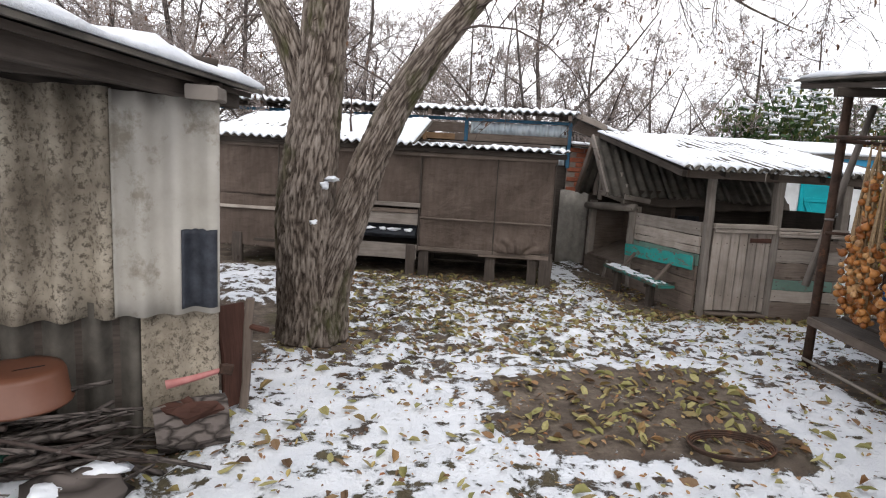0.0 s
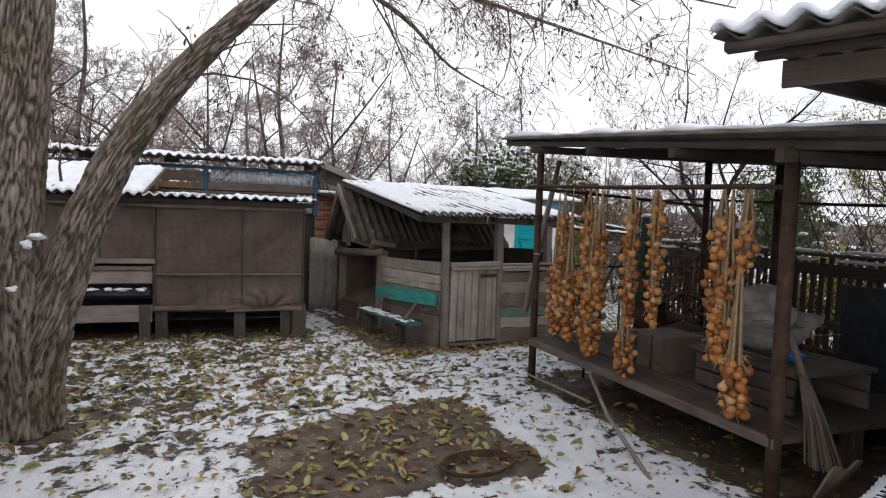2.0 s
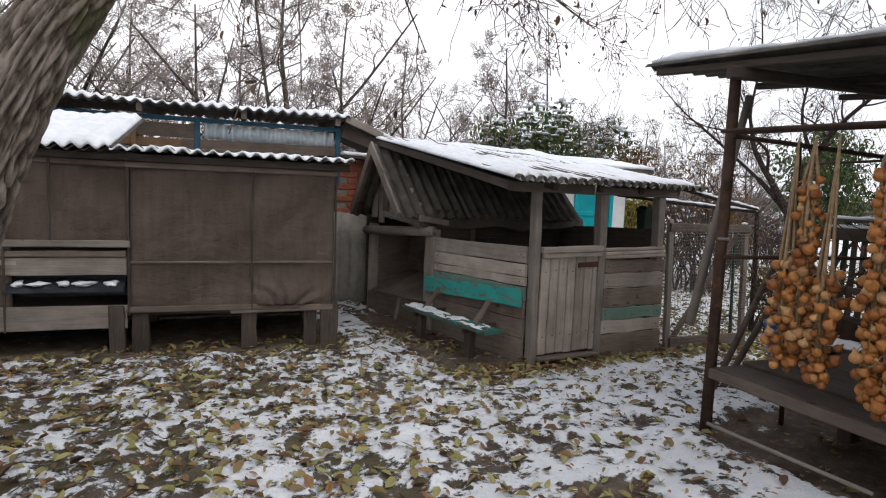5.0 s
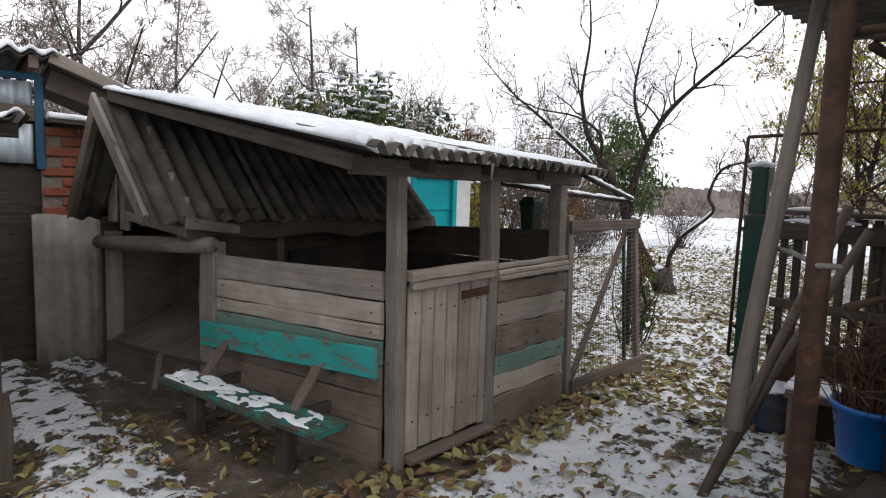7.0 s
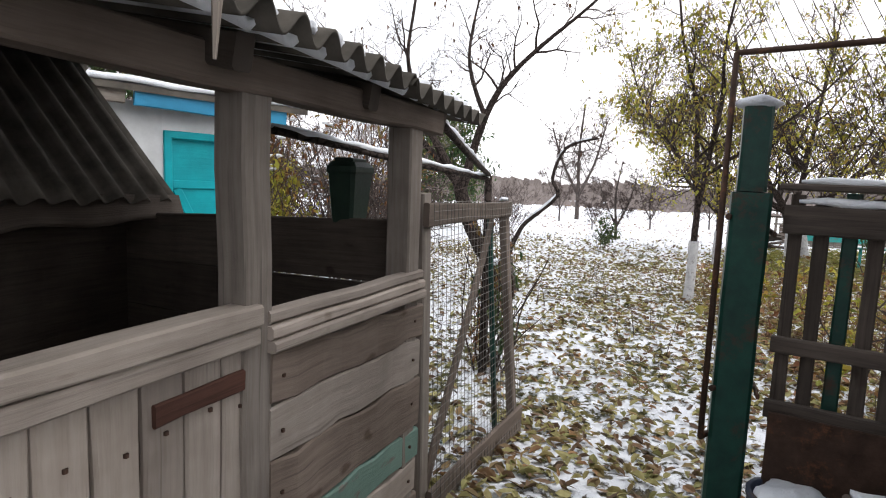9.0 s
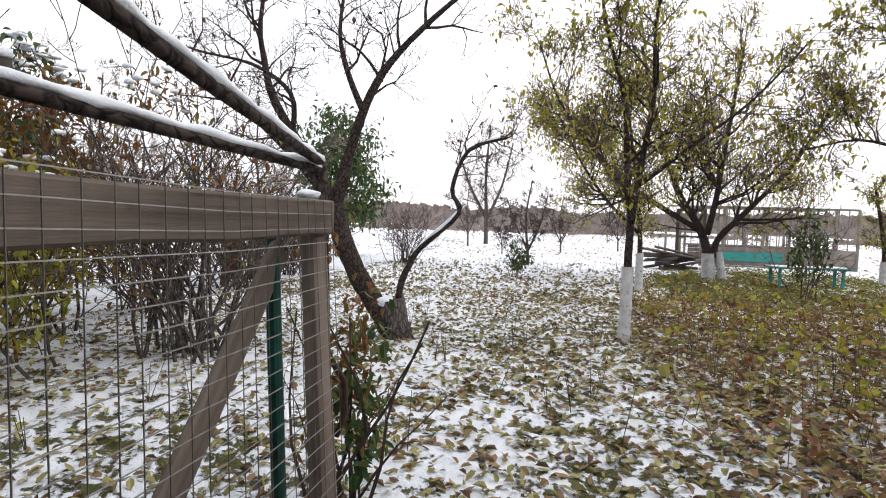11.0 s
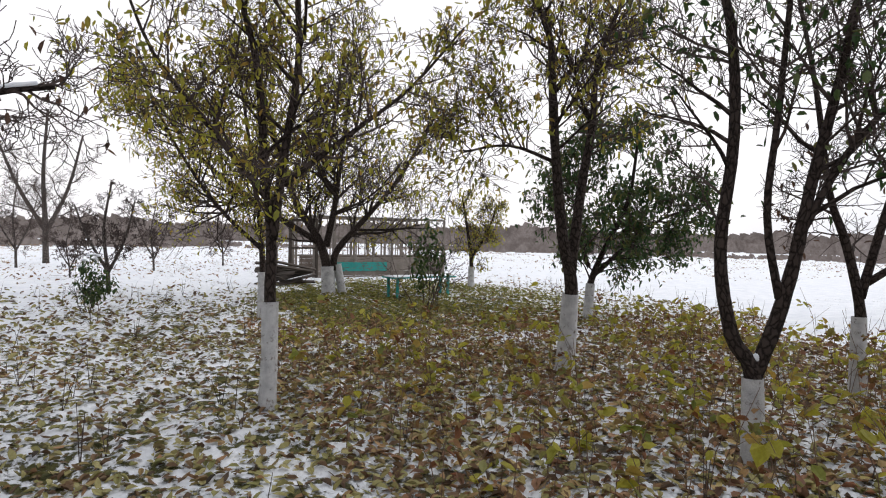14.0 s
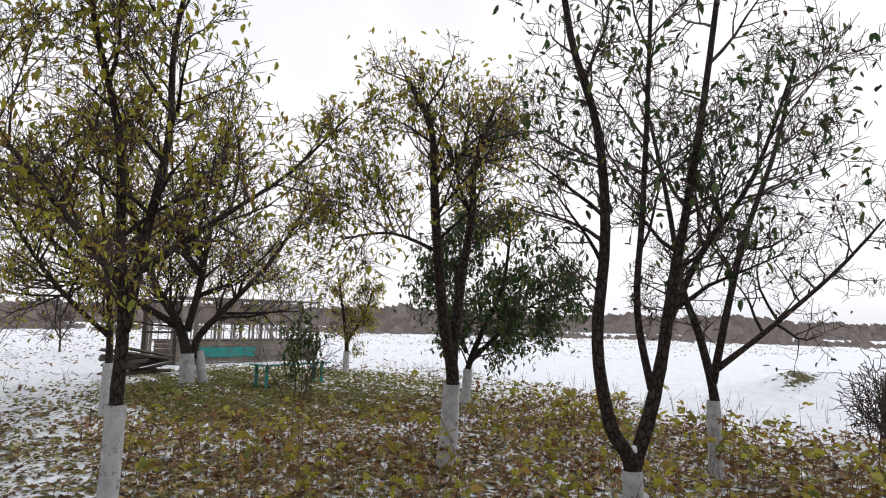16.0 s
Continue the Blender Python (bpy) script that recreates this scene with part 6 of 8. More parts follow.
def build_garden_trees():
    g = -0.42
    fruit_tree(21, [([(11.98, 5.80, g), (12.0, 5.79, 0.1), (12.0, 5.79, 0.55), (12.0, 5.79, 1.11), (12.02, 5.85, 1.67), (12.05, 5.92, 2.5), (12.0, 6.15, 3.3), (12.0, 6.3, 4.2)], 0.079, 0.016, 0.42),
                    ([(12.0, 5.78, 1.05), (11.98, 5.69, 1.79), (11.95, 5.6, 2.51), (11.9, 5.62, 3.3), (11.8, 5.5, 4.2)], 0.054, 0.014, 0.2),
                    ([(12.0, 5.8, 1.35), (12.3, 6.2, 1.9), (12.6, 6.7, 2.6), (12.9, 7.0, 3.4)], 0.036, 0.010, 0.15),
                    ([(11.98, 5.7, 1.5), (12.2, 5.1, 2.0), (12.3, 4.5, 2.5), (12.4, 3.9, 3.2)], 0.036, 0.010, 0.15)],
               [([(11.98, 5.80, -0.44), (11.99, 5.80, -0.3), (12.0, 5.79, 0.1), (12.0, 5.79, 0.54)], [0.108, 0.088, 0.078, 0.078])],
               "cherry_tree", "whitewashed young tree with thinning yellow green leaves", dict(DENSE, lift=0.1, kids=[8, 8, 9]), M_LEAF_YEL, 0.24, (0.045, 0.10))
    fruit_tree(22, [([(12.28, 2.66, g), (12.25, 2.65, 0.1), (12.2, 2.66, 0.62), (12.2, 2.79, 1.15), (12.2, 2.91, 2.05), (12.2, 2.97, 2.74), (12.2, 3.03, 3.24), (12.2, 3.35, 3.7)], 0.104, 0.032, 0.55),
                    ([(12.2, 2.67, 0.75), (12.2, 2.57, 1.6), (12.2, 2.44, 2.35), (12.2, 2.40, 3.0), (12.2, 2.1, 3.7)], 0.076, 0.024, 0.35),
                    ([(12.2, 2.96, 2.6), (12.2, 2.6, 3.0), (12.2, 2.2, 3.0), (12.3, 1.7, 3.2)], 0.040, 0.016, 0.2),
                    ([(12.2, 2.9, 1.9), (12.3, 3.4, 2.05), (12.4, 3.9, 1.95)], 0.028, 0.010, 0.3)],
               [([(12.28, 2.66, -0.44), (12.27, 2.66, -0.3), (12.25, 2.65, 0.1), (12.22, 2.655, 0.52)], [0.140, 0.120, 0.108, 0.102])],
               "apple_tree", "whitewashed old fruit tree with gnarled dark limbs", dict(DENSE, kids=[6, 7, 7]), M_LEAF_YEL, 0.18, rounds=3)
    plum = fruit_tree(23, [([(9.72, 2.98, g), (9.74, 2.98, 0.0), (9.76, 2.98, 0.28), (9.86, 3.06, 0.5), (9.92, 3.12, 1.06), (9.89, 3.06, 1.85), (9.92, 3.1, 2.6), (10.0, 3.3, 3.3), (10.1, 3.4, 4.4)], 0.080, 0.024, 0.5),
                    ([(9.76, 2.96, 0.22), (9.70, 2.84, 0.60), (9.66, 2.74, 1.0), (9.62, 2.66, 1.5), (9.56, 2.54, 2.1), (9.48, 2.42, 2.9), (9.4, 2.2, 4.2)], 0.068, 0.022, 0.4),
                    ([(9.70, 2.82, 0.75), (9.75, 2.9, 1.3), (9.72, 2.86, 2.0), (9.7, 2.8, 2.9), (9.7, 2.7, 4.2)], 0.036, 0.016, 0.4),
                    ([(9.66, 2.74, 1.1), (9.5, 2.5, 1.7), (9.3, 2.1, 2.3), (9.1, 1.8, 3.2)], 0.036, 0.012, 0.3)],
               [([(9.71, 2.98, -0.44), (9.73, 2.98, -0.25), (9.75, 2.98, 0.22)], [0.104, 0.084, 0.076])],
               "plum_tree", "whitewashed plum tree with forked dark stems", dict(DENSE, kids=[6, 7, 8], lift=0.15), M_LEAF_GREEN, 0.13, rounds=2)
    part("snow_cap", Mesh().lump((9.75, 2.95, 0.265), (0.04, 0.04, 0.035), 8), M_SNOW, plum, "", True)
    fruit_tree(24, [([(10.56, 0.48, g), (10.57, 0.47, 0.1), (10.58, 0.48, 0.55), (10.66, 0.6, 1.15), (10.75, 0.72, 1.6), (10.8, 0.9, 2.6), (10.9, 1.1, 3.6)], 0.079, 0.019, 0.45),
                    ([(10.58, 0.47, 0.6), (10.47, 0.3, 1.45), (10.35, 0.12, 2.21), (10.14, -0.21, 3.21), (10.0, -0.4, 4.2)], 0.056, 0.019, 0.3),
                    ([(10.55, 0.42, 0.75), (10.25, -0.05, 1.16), (9.82, -0.72, 1.81), (9.5, -1.2, 2.4)], 0.045, 0.013, 0.25)],
               [([(10.56, 0.48, -0.44), (10.57, 0.47, -0.2), (10.58, 0.475, 0.42)], [0.105, 0.086, 0.075])],
               "pear_tree", "whitewashed bare tree with wide dark branches", dict(BARE, kids=[6, 7, 7], lift=0.12), M_LEAF_DRY, 0.05, rounds=2)
    fruit_tree(25, [([(15.6, -0.2, g), (15.6, -0.25, 0.3), (15.5, -0.5, 1.0), (15.3, -0.8, 1.8), (15.2, -0.9, 3.0)], 0.093, 0.025, 0.25),
                    ([(15.6, -0.25, 0.4), (15.4, -0.9, 1.0), (15.2, -1.5, 1.5), (15.0, -2.1, 1.7)], 0.060, 0.017, 0.2),
                    ([(15.6, -0.2, 0.6), (15.5, 0.1, 1.2), (15.4, 0.2, 2.0), (15.3, 0.0, 2.7)], 0.051, 0.017, 0.2)],
               [([(15.6, -0.2, -0.42), (15.6, -0.25, 0.3)], [0.111, 0.093])],
               "apple_tree", "low fruit tree still holding dark green leaves", dict(DENSE, lift=0.02), M_LEAF_GREEN, 0.45, (0.08, 0.14), ln=1.4, rounds=3)
    fruit_tree(26, [([(16.9, 5.3, g), (16.9, 5.3, 0.5), (16.9, 5.35, 1.2), (16.8, 5.5, 2.2), (16.8, 5.7, 3.6)], 0.076, 0.025, 0.35),
                    ([(16.9, 5.3, 0.8), (17.0, 6.0, 1.5), (17.0, 6.6, 2.4), (17.0, 7.0, 3.2)], 0.047, 0.017, 0.2)],
               [([(16.9, 5.3, -0.42), (16.9, 5.3, 0.45)], [0.098, 0.078])],
               "cherry_tree", "whitewashed tree with dense bare twigs", DENSE, M_LEAF_YEL, 0.4, rounds=3)
    fruit_tree(27, [([(21.0, 3.3, g), (21.0, 3.35, 0.3), (21.0, 3.6, 1.0), (21.0, 4.1, 1.8), (21.0, 4.6, 3.2), (21, 5.2, 5.6)], 0.17, 0.05, 0.35),
                    ([(21.0, 3.2, 0.2), (21.0, 3.1, 0.7), (21.0, 2.4, 1.5), (21.0, 1.5, 2.6), (21.0, 0.5, 4.4)], 0.12, 0.04, 0.3),
                    ([(21.0, 3.6, 0.9), (21.0, 4.9, 1.7), (21.0, 6.2, 2.7), (21.0, 7.2, 4.0)], 0.10, 0.03, 0.25),
                    ([(20.9, 3.4, 0.8), (20.6, 3.3, 1.6), (20.4, 3.2, 2.8), (20.4, 2.9, 5.4)], 0.11, 0.04, 0.3)],
               [([(21.0, 3.3, -0.44), (21.0, 3.33, 0.3)], [0.20, 0.178]), ([(21.0, 2.95, -0.44), (21.0, 3.1, 0.35)], [0.12, 0.11])],
               "apple_tree", "spreading old tree with yellow green leaves before the frame shed", dict(DENSE, least=0.006, lift=0.05), M_LEAF_YEL, 0.3, (0.07, 0.13), ln=3.0, rounds=3)
    fruit_tree(28, [([(21.6, -0.83, g), (21.6, -0.83, 0.4), (21.6, -0.7, 1.2), (21.6, -0.5, 2.2)], 0.09, 0.03, 0.25),
                    ([(21.6, -0.83, 0.5), (21.6, -1.3, 1.2), (21.6, -1.6, 2.0)], 0.06, 0.02, 0.2)],
               [([(21.6, -0.83, -0.42), (21.6, -0.83, 0.25)], [0.11, 0.09])],
               "young_tree", "small whitewashed tree with sparse yellow leaves", dict(DENSE, least=0.005), M_LEAF_YEL, 0.25, (0.06, 0.12), ln=0.9)
    for k, (x, y, h, r, lab) in enumerate(((22.1, 8.06, 2.6, 0.07, "upright bare young tree in the snow"), (29.4, 7.5, 2.4, 0.05, "thin bare sapling in the snow"), (32.6, 5.1, 2.6, 0.05, "small bare sapling far down the garden"), (31.5, 11.9, 3.2, 0.06, "bare young tree far down the garden"), (34.5, 11.6, 6.2, 0.16, "broad bare tree far down the garden"), (26.5, 9.5, 1.8, 0.035, "thin bare sapling in the snow"))):
        z = gz(x, y) - 0.1
        fruit_tree(40 + k, [([(x, y, z), (x, y + 0.02, z + h * 0.25), (x, y + 0.1, z + h * 0.6), (x, y - 0.05, z + h)], r, r * 0.3, 0.25), ([(x, y, z + h * 0.22), (x, y - h * 0.12, z + h * 0.5), (x, y - h * 0.2, z + h * 0.85)], r * 0.7, r * 0.25, 0.2), ([(x, y, z + h * 0.22), (x, y + h * 0.15, z + h * 0.5), (x, y + h * 0.26, z + h * 0.8)], r * 0.7, r * 0.25, 0.2)], [],
                   "bare_tree", lab, dict(BARE, least=0.006, kids=[6, 6, 7], lift=0.25), None, 0, ln=h * 0.34, bark=M_BARK_GREY, sink=0.0)


build_garden_trees()


def background_tree(seed, h, r, far_least, kids):
    t = Tree(seed)
    rng = random.Random(seed)
    stem, rs = t.limb([(0, 0, -0.3), (0.05, 0.1, h * 0.2), (0.15, 0, h * 0.45), (0.0, 0.1, h * 0.7), (0.1, 0.0, h)], r, r * 0.2, 8)
    spec = dict(BARE, least=far_least, kids=kids, ratio=0.6, lift=0.07, spread=0.6)
    t.children(stem, rs, h * 0.42, 3, dict(spec, kids=kids + [9]), 0.22)
    for k in range(6):
        a = k * 1.05 + rng.random()
        l2, r2 = t.limb([(0.05, 0.05, h * (0.16 + 0.04 * k)), (math.cos(a) * h * 0.2, math.sin(a) * h * 0.2, h * (0.36 + 0.03 * k)), (math.cos(a) * h * 0.42, math.sin(a) * h * 0.42, h * (0.5 + 0.06 * k))], r * 0.55, r * 0.15, 6)
        t.children(l2, r2, h * 0.34, 2, spec, 0.15)
    return t


def build_background():
    protos = [(background_tree(61, 7.0, 0.10, 0.007, [5, 6, 8]), 7.0), (background_tree(62, 8.0, 0.11, 0.007, [5, 6, 8]), 8.0), (background_tree(63, 6.0, 0.085, 0.006, [6, 6, 8]), 6.0)]
    obs = []
    for t, h in protos:
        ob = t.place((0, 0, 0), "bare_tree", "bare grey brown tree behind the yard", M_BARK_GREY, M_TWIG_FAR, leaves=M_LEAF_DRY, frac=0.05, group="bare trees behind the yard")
        obs.append(ob)
    spots = ((-9.5, 13.5, 1, 1.0), (-6.0, 16.0, 0, 1.15), (-3.6, 14.2, 2, 1.05), (-1.2, 17.5, 1, 0.95), (1.4, 16.0, 2, 0.85), (3.0, 19.5, 0, 0.85), (5.6, 21.5, 2, 0.8), (8.4, 24.5, 1, 0.6), (-12.0, 17.5, 0, 1.2), (-7.5, 21.0, 1, 1.1), (-2.8, 23.0, 0, 1.0),
             (0.6, 25.0, 1, 0.9), (12.5, 22.5, 0, 0.62), (15.5, 19.0, 2, 0.7), (18.5, 24.0, 1, 0.7), (13.5, 14.8, 0, 0.55), (9.2, 16.5, 2, 0.7), (6.3, 13.8, 2, 0.55), (25, 27, 1, 0.8), (33, 24, 0, 0.8), (-1.9, 11.6, 0, 0.55), (-4.4, 9.9, 2, 0.75), (16.2, 16.4, 2, 0.62), (20.5, 18.0, 0, 0.6),
             (2.7, 14.0, 0, 0.85), (4.6, 15.8, 2, 0.9), (8.3, 14.6, 0, 0.75), (11.6, 17.2, 1, 0.75), (14.6, 12.4, 2, 0.6), (6.9, 17.5, 1, 0.7))
    used = set()
    for k, (x, y, i, s) in enumerate(spots):
        m = Matrix.Translation((x, y, gz(x, y) - 0.05)) @ Matrix.Rotation(k * 1.3, 4, "Z")
        ob = obs[i] if i not in used else None
        if ob is None:
            c = copy_thing(obs[i], m)
            c.scale = (s, s, s)
        else:
            used.add(i)
            ob.matrix_world = m
            ob.scale = (s, s, s)


build_background()


def bush(name, label, c, size, n_stems, leaves, count, seed, leaf=(0.06, 0.12), snow=0, kids=(3, 4), category="bush"):
    """A shrub: many stems from the ground and a ragged crown of leaves."""
    rng = np.random.default_rng(seed)
    t = Tree(seed)
    z0 = gz(c[0], c[1])
    spec = dict(BARE, kids=list(kids), least=0.0025 if size[2] < 1 else 0.005, lift=0.25, wander=0.2)
    for k in range(n_stems):
        a = rng.uniform(0, 2 * np.pi)
        d = Vector((math.cos(a) * size[0] * 0.5, math.sin(a) * size[1] * 0.5, size[2]))
        t.shoot(Vector((c[0] + rng.normal(0, 0.12 * size[0]), c[1] + rng.normal(0, 0.12 * size[1]), z0 - 0.05)), d, size[2] * rng.uniform(0.6, 1.05), min(0.02, 0.004 + 0.006 * size[2]), 2, spec)
    ob = t.place((c[0], c[1], z0), name, label, M_BARK_GREY, M_TWIG, category)
    if count:
        # clumps of leaves, denser on the outside, with gaps
        clumps = rng.normal(0, 1, (max(8, count // 45), 3))
        clumps /= np.linalg.norm(clumps, axis=1)[:, None]
        clumps *= rng.uniform(0.35, 1.0, len(clumps))[:, None]
        centre = np.array([c[0], c[1], z0 + size[2] * 0.58])
        P = centre + clumps[rng.integers(0, len(clumps), count)] * np.array([size[0] * 0.5, size[1] * 0.5, size[2] * 0.45]) + rng.normal(0, 0.11, (count, 3)) * np.array([size[0] * 0.7, size[1] * 0.7, size[2] * 0.6]) ** 0.7
        P = P[P[:, 2] > z0 + 0.05]
        lo = tagged(new("foliage", quads("foliage", leaf_quads(P, rng, leaf), leaves, (c[0], c[1], z0))), kind="stuff")
        lo.parent = ob
        if snow:
            order = np.argsort(-P[:, 2] + rng.normal(0, size[2] * 0.15, len(P)))[:snow]
            mb = Mesh()
            for i in order:
                p = P[i]
                mb.lump((p[0], p[1], p[2] + 0.02), (leaf[1] * 0.55, leaf[1] * 0.5, 0.025), int(i), 6, 3)
            part("snow_clumps", mb, M_SNOW, ob, "", True)
    return ob


def build_bushes():
    bush("evergreen_tree", "dark green leafy tree dusted with snow behind the coop", (8.6, 13.4), (3.4, 3.0, 3.9), 10, M_LEAF_GREEN, 4200, 71, (0.10, 0.20), 160, category="tree")
    bush("evergreen_tree", "dark green leafy tree dusted with snow behind the coop", (11.2, 14.6), (3.0, 3.0, 3.6), 8, M_LEAF_GREEN, 3000, 72, (0.10, 0.20), 110, category="tree")
    bush("rusty_bush", "tall bush with rusty and yellow autumn leaves", (9.6, 11.9), (2.0, 1.8, 3.0), 12, M_LEAF_RUST, 2600, 73, (0.07, 0.13), 30)
    bush("hedge_bush", "pale green hedge bush behind the coop", (8.2, 10.8), (2.6, 1.2, 1.9), 16, M_LEAF_YEL, 2600, 74, (0.06, 0.12), 30)
    bush("hedge_bush", "bare brown hedge bush dusted with snow", (11.3, 11.9), (2.4, 1.6, 1.7), 26, M_LEAF_DRY, 900, 75, (0.05, 0.09), 40)
    bush("evergreen_tree", "broad dark evergreen in the garden", (22.0, 14.2), (3.8, 3.6, 4.6), 8, M_LEAF_GREEN, 5200, 76, (0.12, 0.24), 0, category="tree")
    bush("bare_shrub", "bare brown shrub with snow on the ground", (16.3, 12.6), (2.2, 1.8, 1.6), 40, M_LEAF_DRY, 260, 77, (0.05, 0.09), 24)
    bush("bare_shrub", "bare brown shrub with snow on the ground", (18.5, 13.6), (2.4, 1.8, 1.5), 36, M_LEAF_DRY, 260, 78, (0.05, 0.09), 20)
    bush("bare_shrub", "bare brown shrub dusted with snow", (14.0, 12.4), (2.0, 1.8, 1.9), 36, M_LEAF_DRY, 700, 79, (0.06, 0.1), 40)
    bush("pale_shrub", "pale straw-coloured bare shrub in the snow", (20.6, 11.4), (1.3, 1.2, 1.7), 34, M_STRAW, 0, 80)
    bush("small_conifer", "small dark conifer shrub in the snow", (18.5, 7.92), (0.65, 0.65, 0.95), 4, M_LEAF_GREEN, 700, 81, (0.05, 0.10), 6)
    bush("green_shrub", "loose green shrub beside the table", (17.2, 2.3), (1.0, 1.0, 1.6), 8, M_LEAF_GREEN, 420, 82, (0.08, 0.14), 0)
    bush("edge_shrub", "bare brown shrub at the edge of the field", (9.95, -2.35), (0.8, 0.8, 1.2), 30, M_LEAF_DRY, 120, 83, (0.04, 0.07), 0)
    for k, (x, y) in enumerate(((6.3, 4.0), (6.5, 2.9), (6.3, 1.8), (6.7, 0.7), (7.2, -0.6))):
        bush("fence_shrub", "tall bare shrub with fading leaves beyond the fence", (x, y), (1.3, 1.2, 2.0 + 0.15 * (k % 5)), 30, (M_LEAF_YEL, M_LEAF_GREEN)[k % 2], 800, 90 + k, (0.06, 0.11), 14)
    bush("rose_bush", "rose bush with green and rusty leaves by the gate", (7.30, 7.32), (0.46, 0.36, 1.45), 7, M_LEAF_RUST, 420, 84, (0.035, 0.07), 0, (0, 0))
    bush("rose_bush", "rose bush with green and rusty leaves by the gate", (7.42, 7.26), (0.5, 0.4, 0.95), 6, M_LEAF_GREEN, 260, 85, (0.05, 0.10), 0, (0, 0))
    bush("rusty_bush", "twiggy brown bush with a few rusty leaves and snow", (9.7, 9.9), (2.0, 1.8, 2.7), 30, M_LEAF_RUST, 800, 86, (0.05, 0.09), 14)


build_bushes()


# ---- leaf litter, canes and turf ----
def surface(x, y):
    s = snow_at(x, y)
    return ground_base(x, y) + 0.035 * step(0.36, 0.56, s) + 0.05 * (fbm(x * 6.5, y * 6.5, 9) - 0.5) + 0.05 * slab_dist(x, y)


def scatter(name, label, n, box, density, size, material, seed, wide=0.55):
    rng = np.random.default_rng(seed)
    x = rng.uniform(box[0], box[1], n)
    y = rng.uniform(box[2], box[3], n)
    keep = rng.random(n) < density(x, y)
    x, y = x[keep], y[keep]
    P = np.stack([x, y, surface(x, y) + 0.012], -1)
    ob = new(name, quads(name, leaf_quads(P, rng, size, 1.0, wide=wide), material))
    return tagged(ob, label, "leaves", kind="stuff")


def build_litter():
    def off_sheds(x, y):
        inside = (x > 2.9) & (x < 4.7) & (y > 6.85) | (y > 8.3 + (1.71 - x) * 0.19) & (x < 2.2) | (x < -1.2) & (y > 3.5)
        return ~inside
    scatter("leaf_litter", "fallen yellow and brown walnut leaves on the yard", 17000, (-1.6, 4.9, 1.0, 8.5), lambda x, y: off_sheds(x, y) * (0.10 + 0.40 * step(4.3, 6.0, y) * step(2.2, 0.8, x) + 0.42 * slab_dist(x, y) + 0.12 * step(4.3, 6, y)) * (0.25 + 1.2 * fbm(x * 1.3, y * 1.3, 91)), (0.035, 0.10), M_LITTER, 1)
    scatter("leaf_litter", "small dark leaf scraps on the yard snow", 15000, (-1.6, 4.9, 0.8, 8.5), lambda x, y: off_sheds(x, y) * 0.5 * (0.3 + fbm(x * 2, y * 2, 94)), (0.015, 0.04), M_LITTER_RED, 7)
    scatter("leaf_litter", "fallen leaves beside the coop wall", 750, (2.2, 6.4, 6.3, 6.85), lambda x, y: 0.8 + 0 * x, (0.05, 0.11), M_LITTER, 2)
    scatter("leaf_litter", "fallen green and yellow leaves in the snowy garden", 64000, (4.8, 15.5, 2.5, 12.5), lambda x, y: (0.26 + 0.28 * np.exp(-((y - 6.0) / 1.5) ** 2)) * (0.55 + 0.7 * fbm(x * 0.9, y * 0.9, 92)), (0.04, 0.095), M_LITTER, 3)
    scatter("leaf_litter", "fallen leaves on the far garden snow", 26000, (14.5, 26, -4, 12), lambda x, y: 0.7 * (0.2 + fbm(x * 0.6, y * 0.6, 93)) * step(25, 15, x), (0.06, 0.13), M_LITTER, 4)
    scatter("field_stubble", "thin dry stubble on the snowy field", 26000, (22, 70, -40, 26), lambda x, y: 0.15 + 0.9 * step(0.45, 0.65, fbm(x * 0.25, y * 0.5, 95)), (0.05, 0.16), M_LITTER_RED, 8, 0.25)
    scatter("brown_litter", "red brown litter under the raspberry canes", 19000, (6.6, 17, -3.5, 5.7), lambda x, y: raspberry(x, y) * 0.85, (0.05, 0.11), M_LITTER_RED, 5)
    scatter("leaf_litter", "olive and brown leaves under the raspberry canes", 15000, (6.6, 14, -1.5, 5.9), lambda x, y: raspberry(x, y) * (0.35 + 0.7 * fbm(x * 0.8, y * 0.8, 96)), (0.05, 0.11), M_LITTER, 9)
    scatter("grass_patch_litter", "yellow green turf under the trees", 30000, (13.5, 25.5, -3, 6), lambda x, y: grass_patch(x, y) * 0.9, (0.05, 0.12), M_TURF, 6, 0.25)


build_litter()


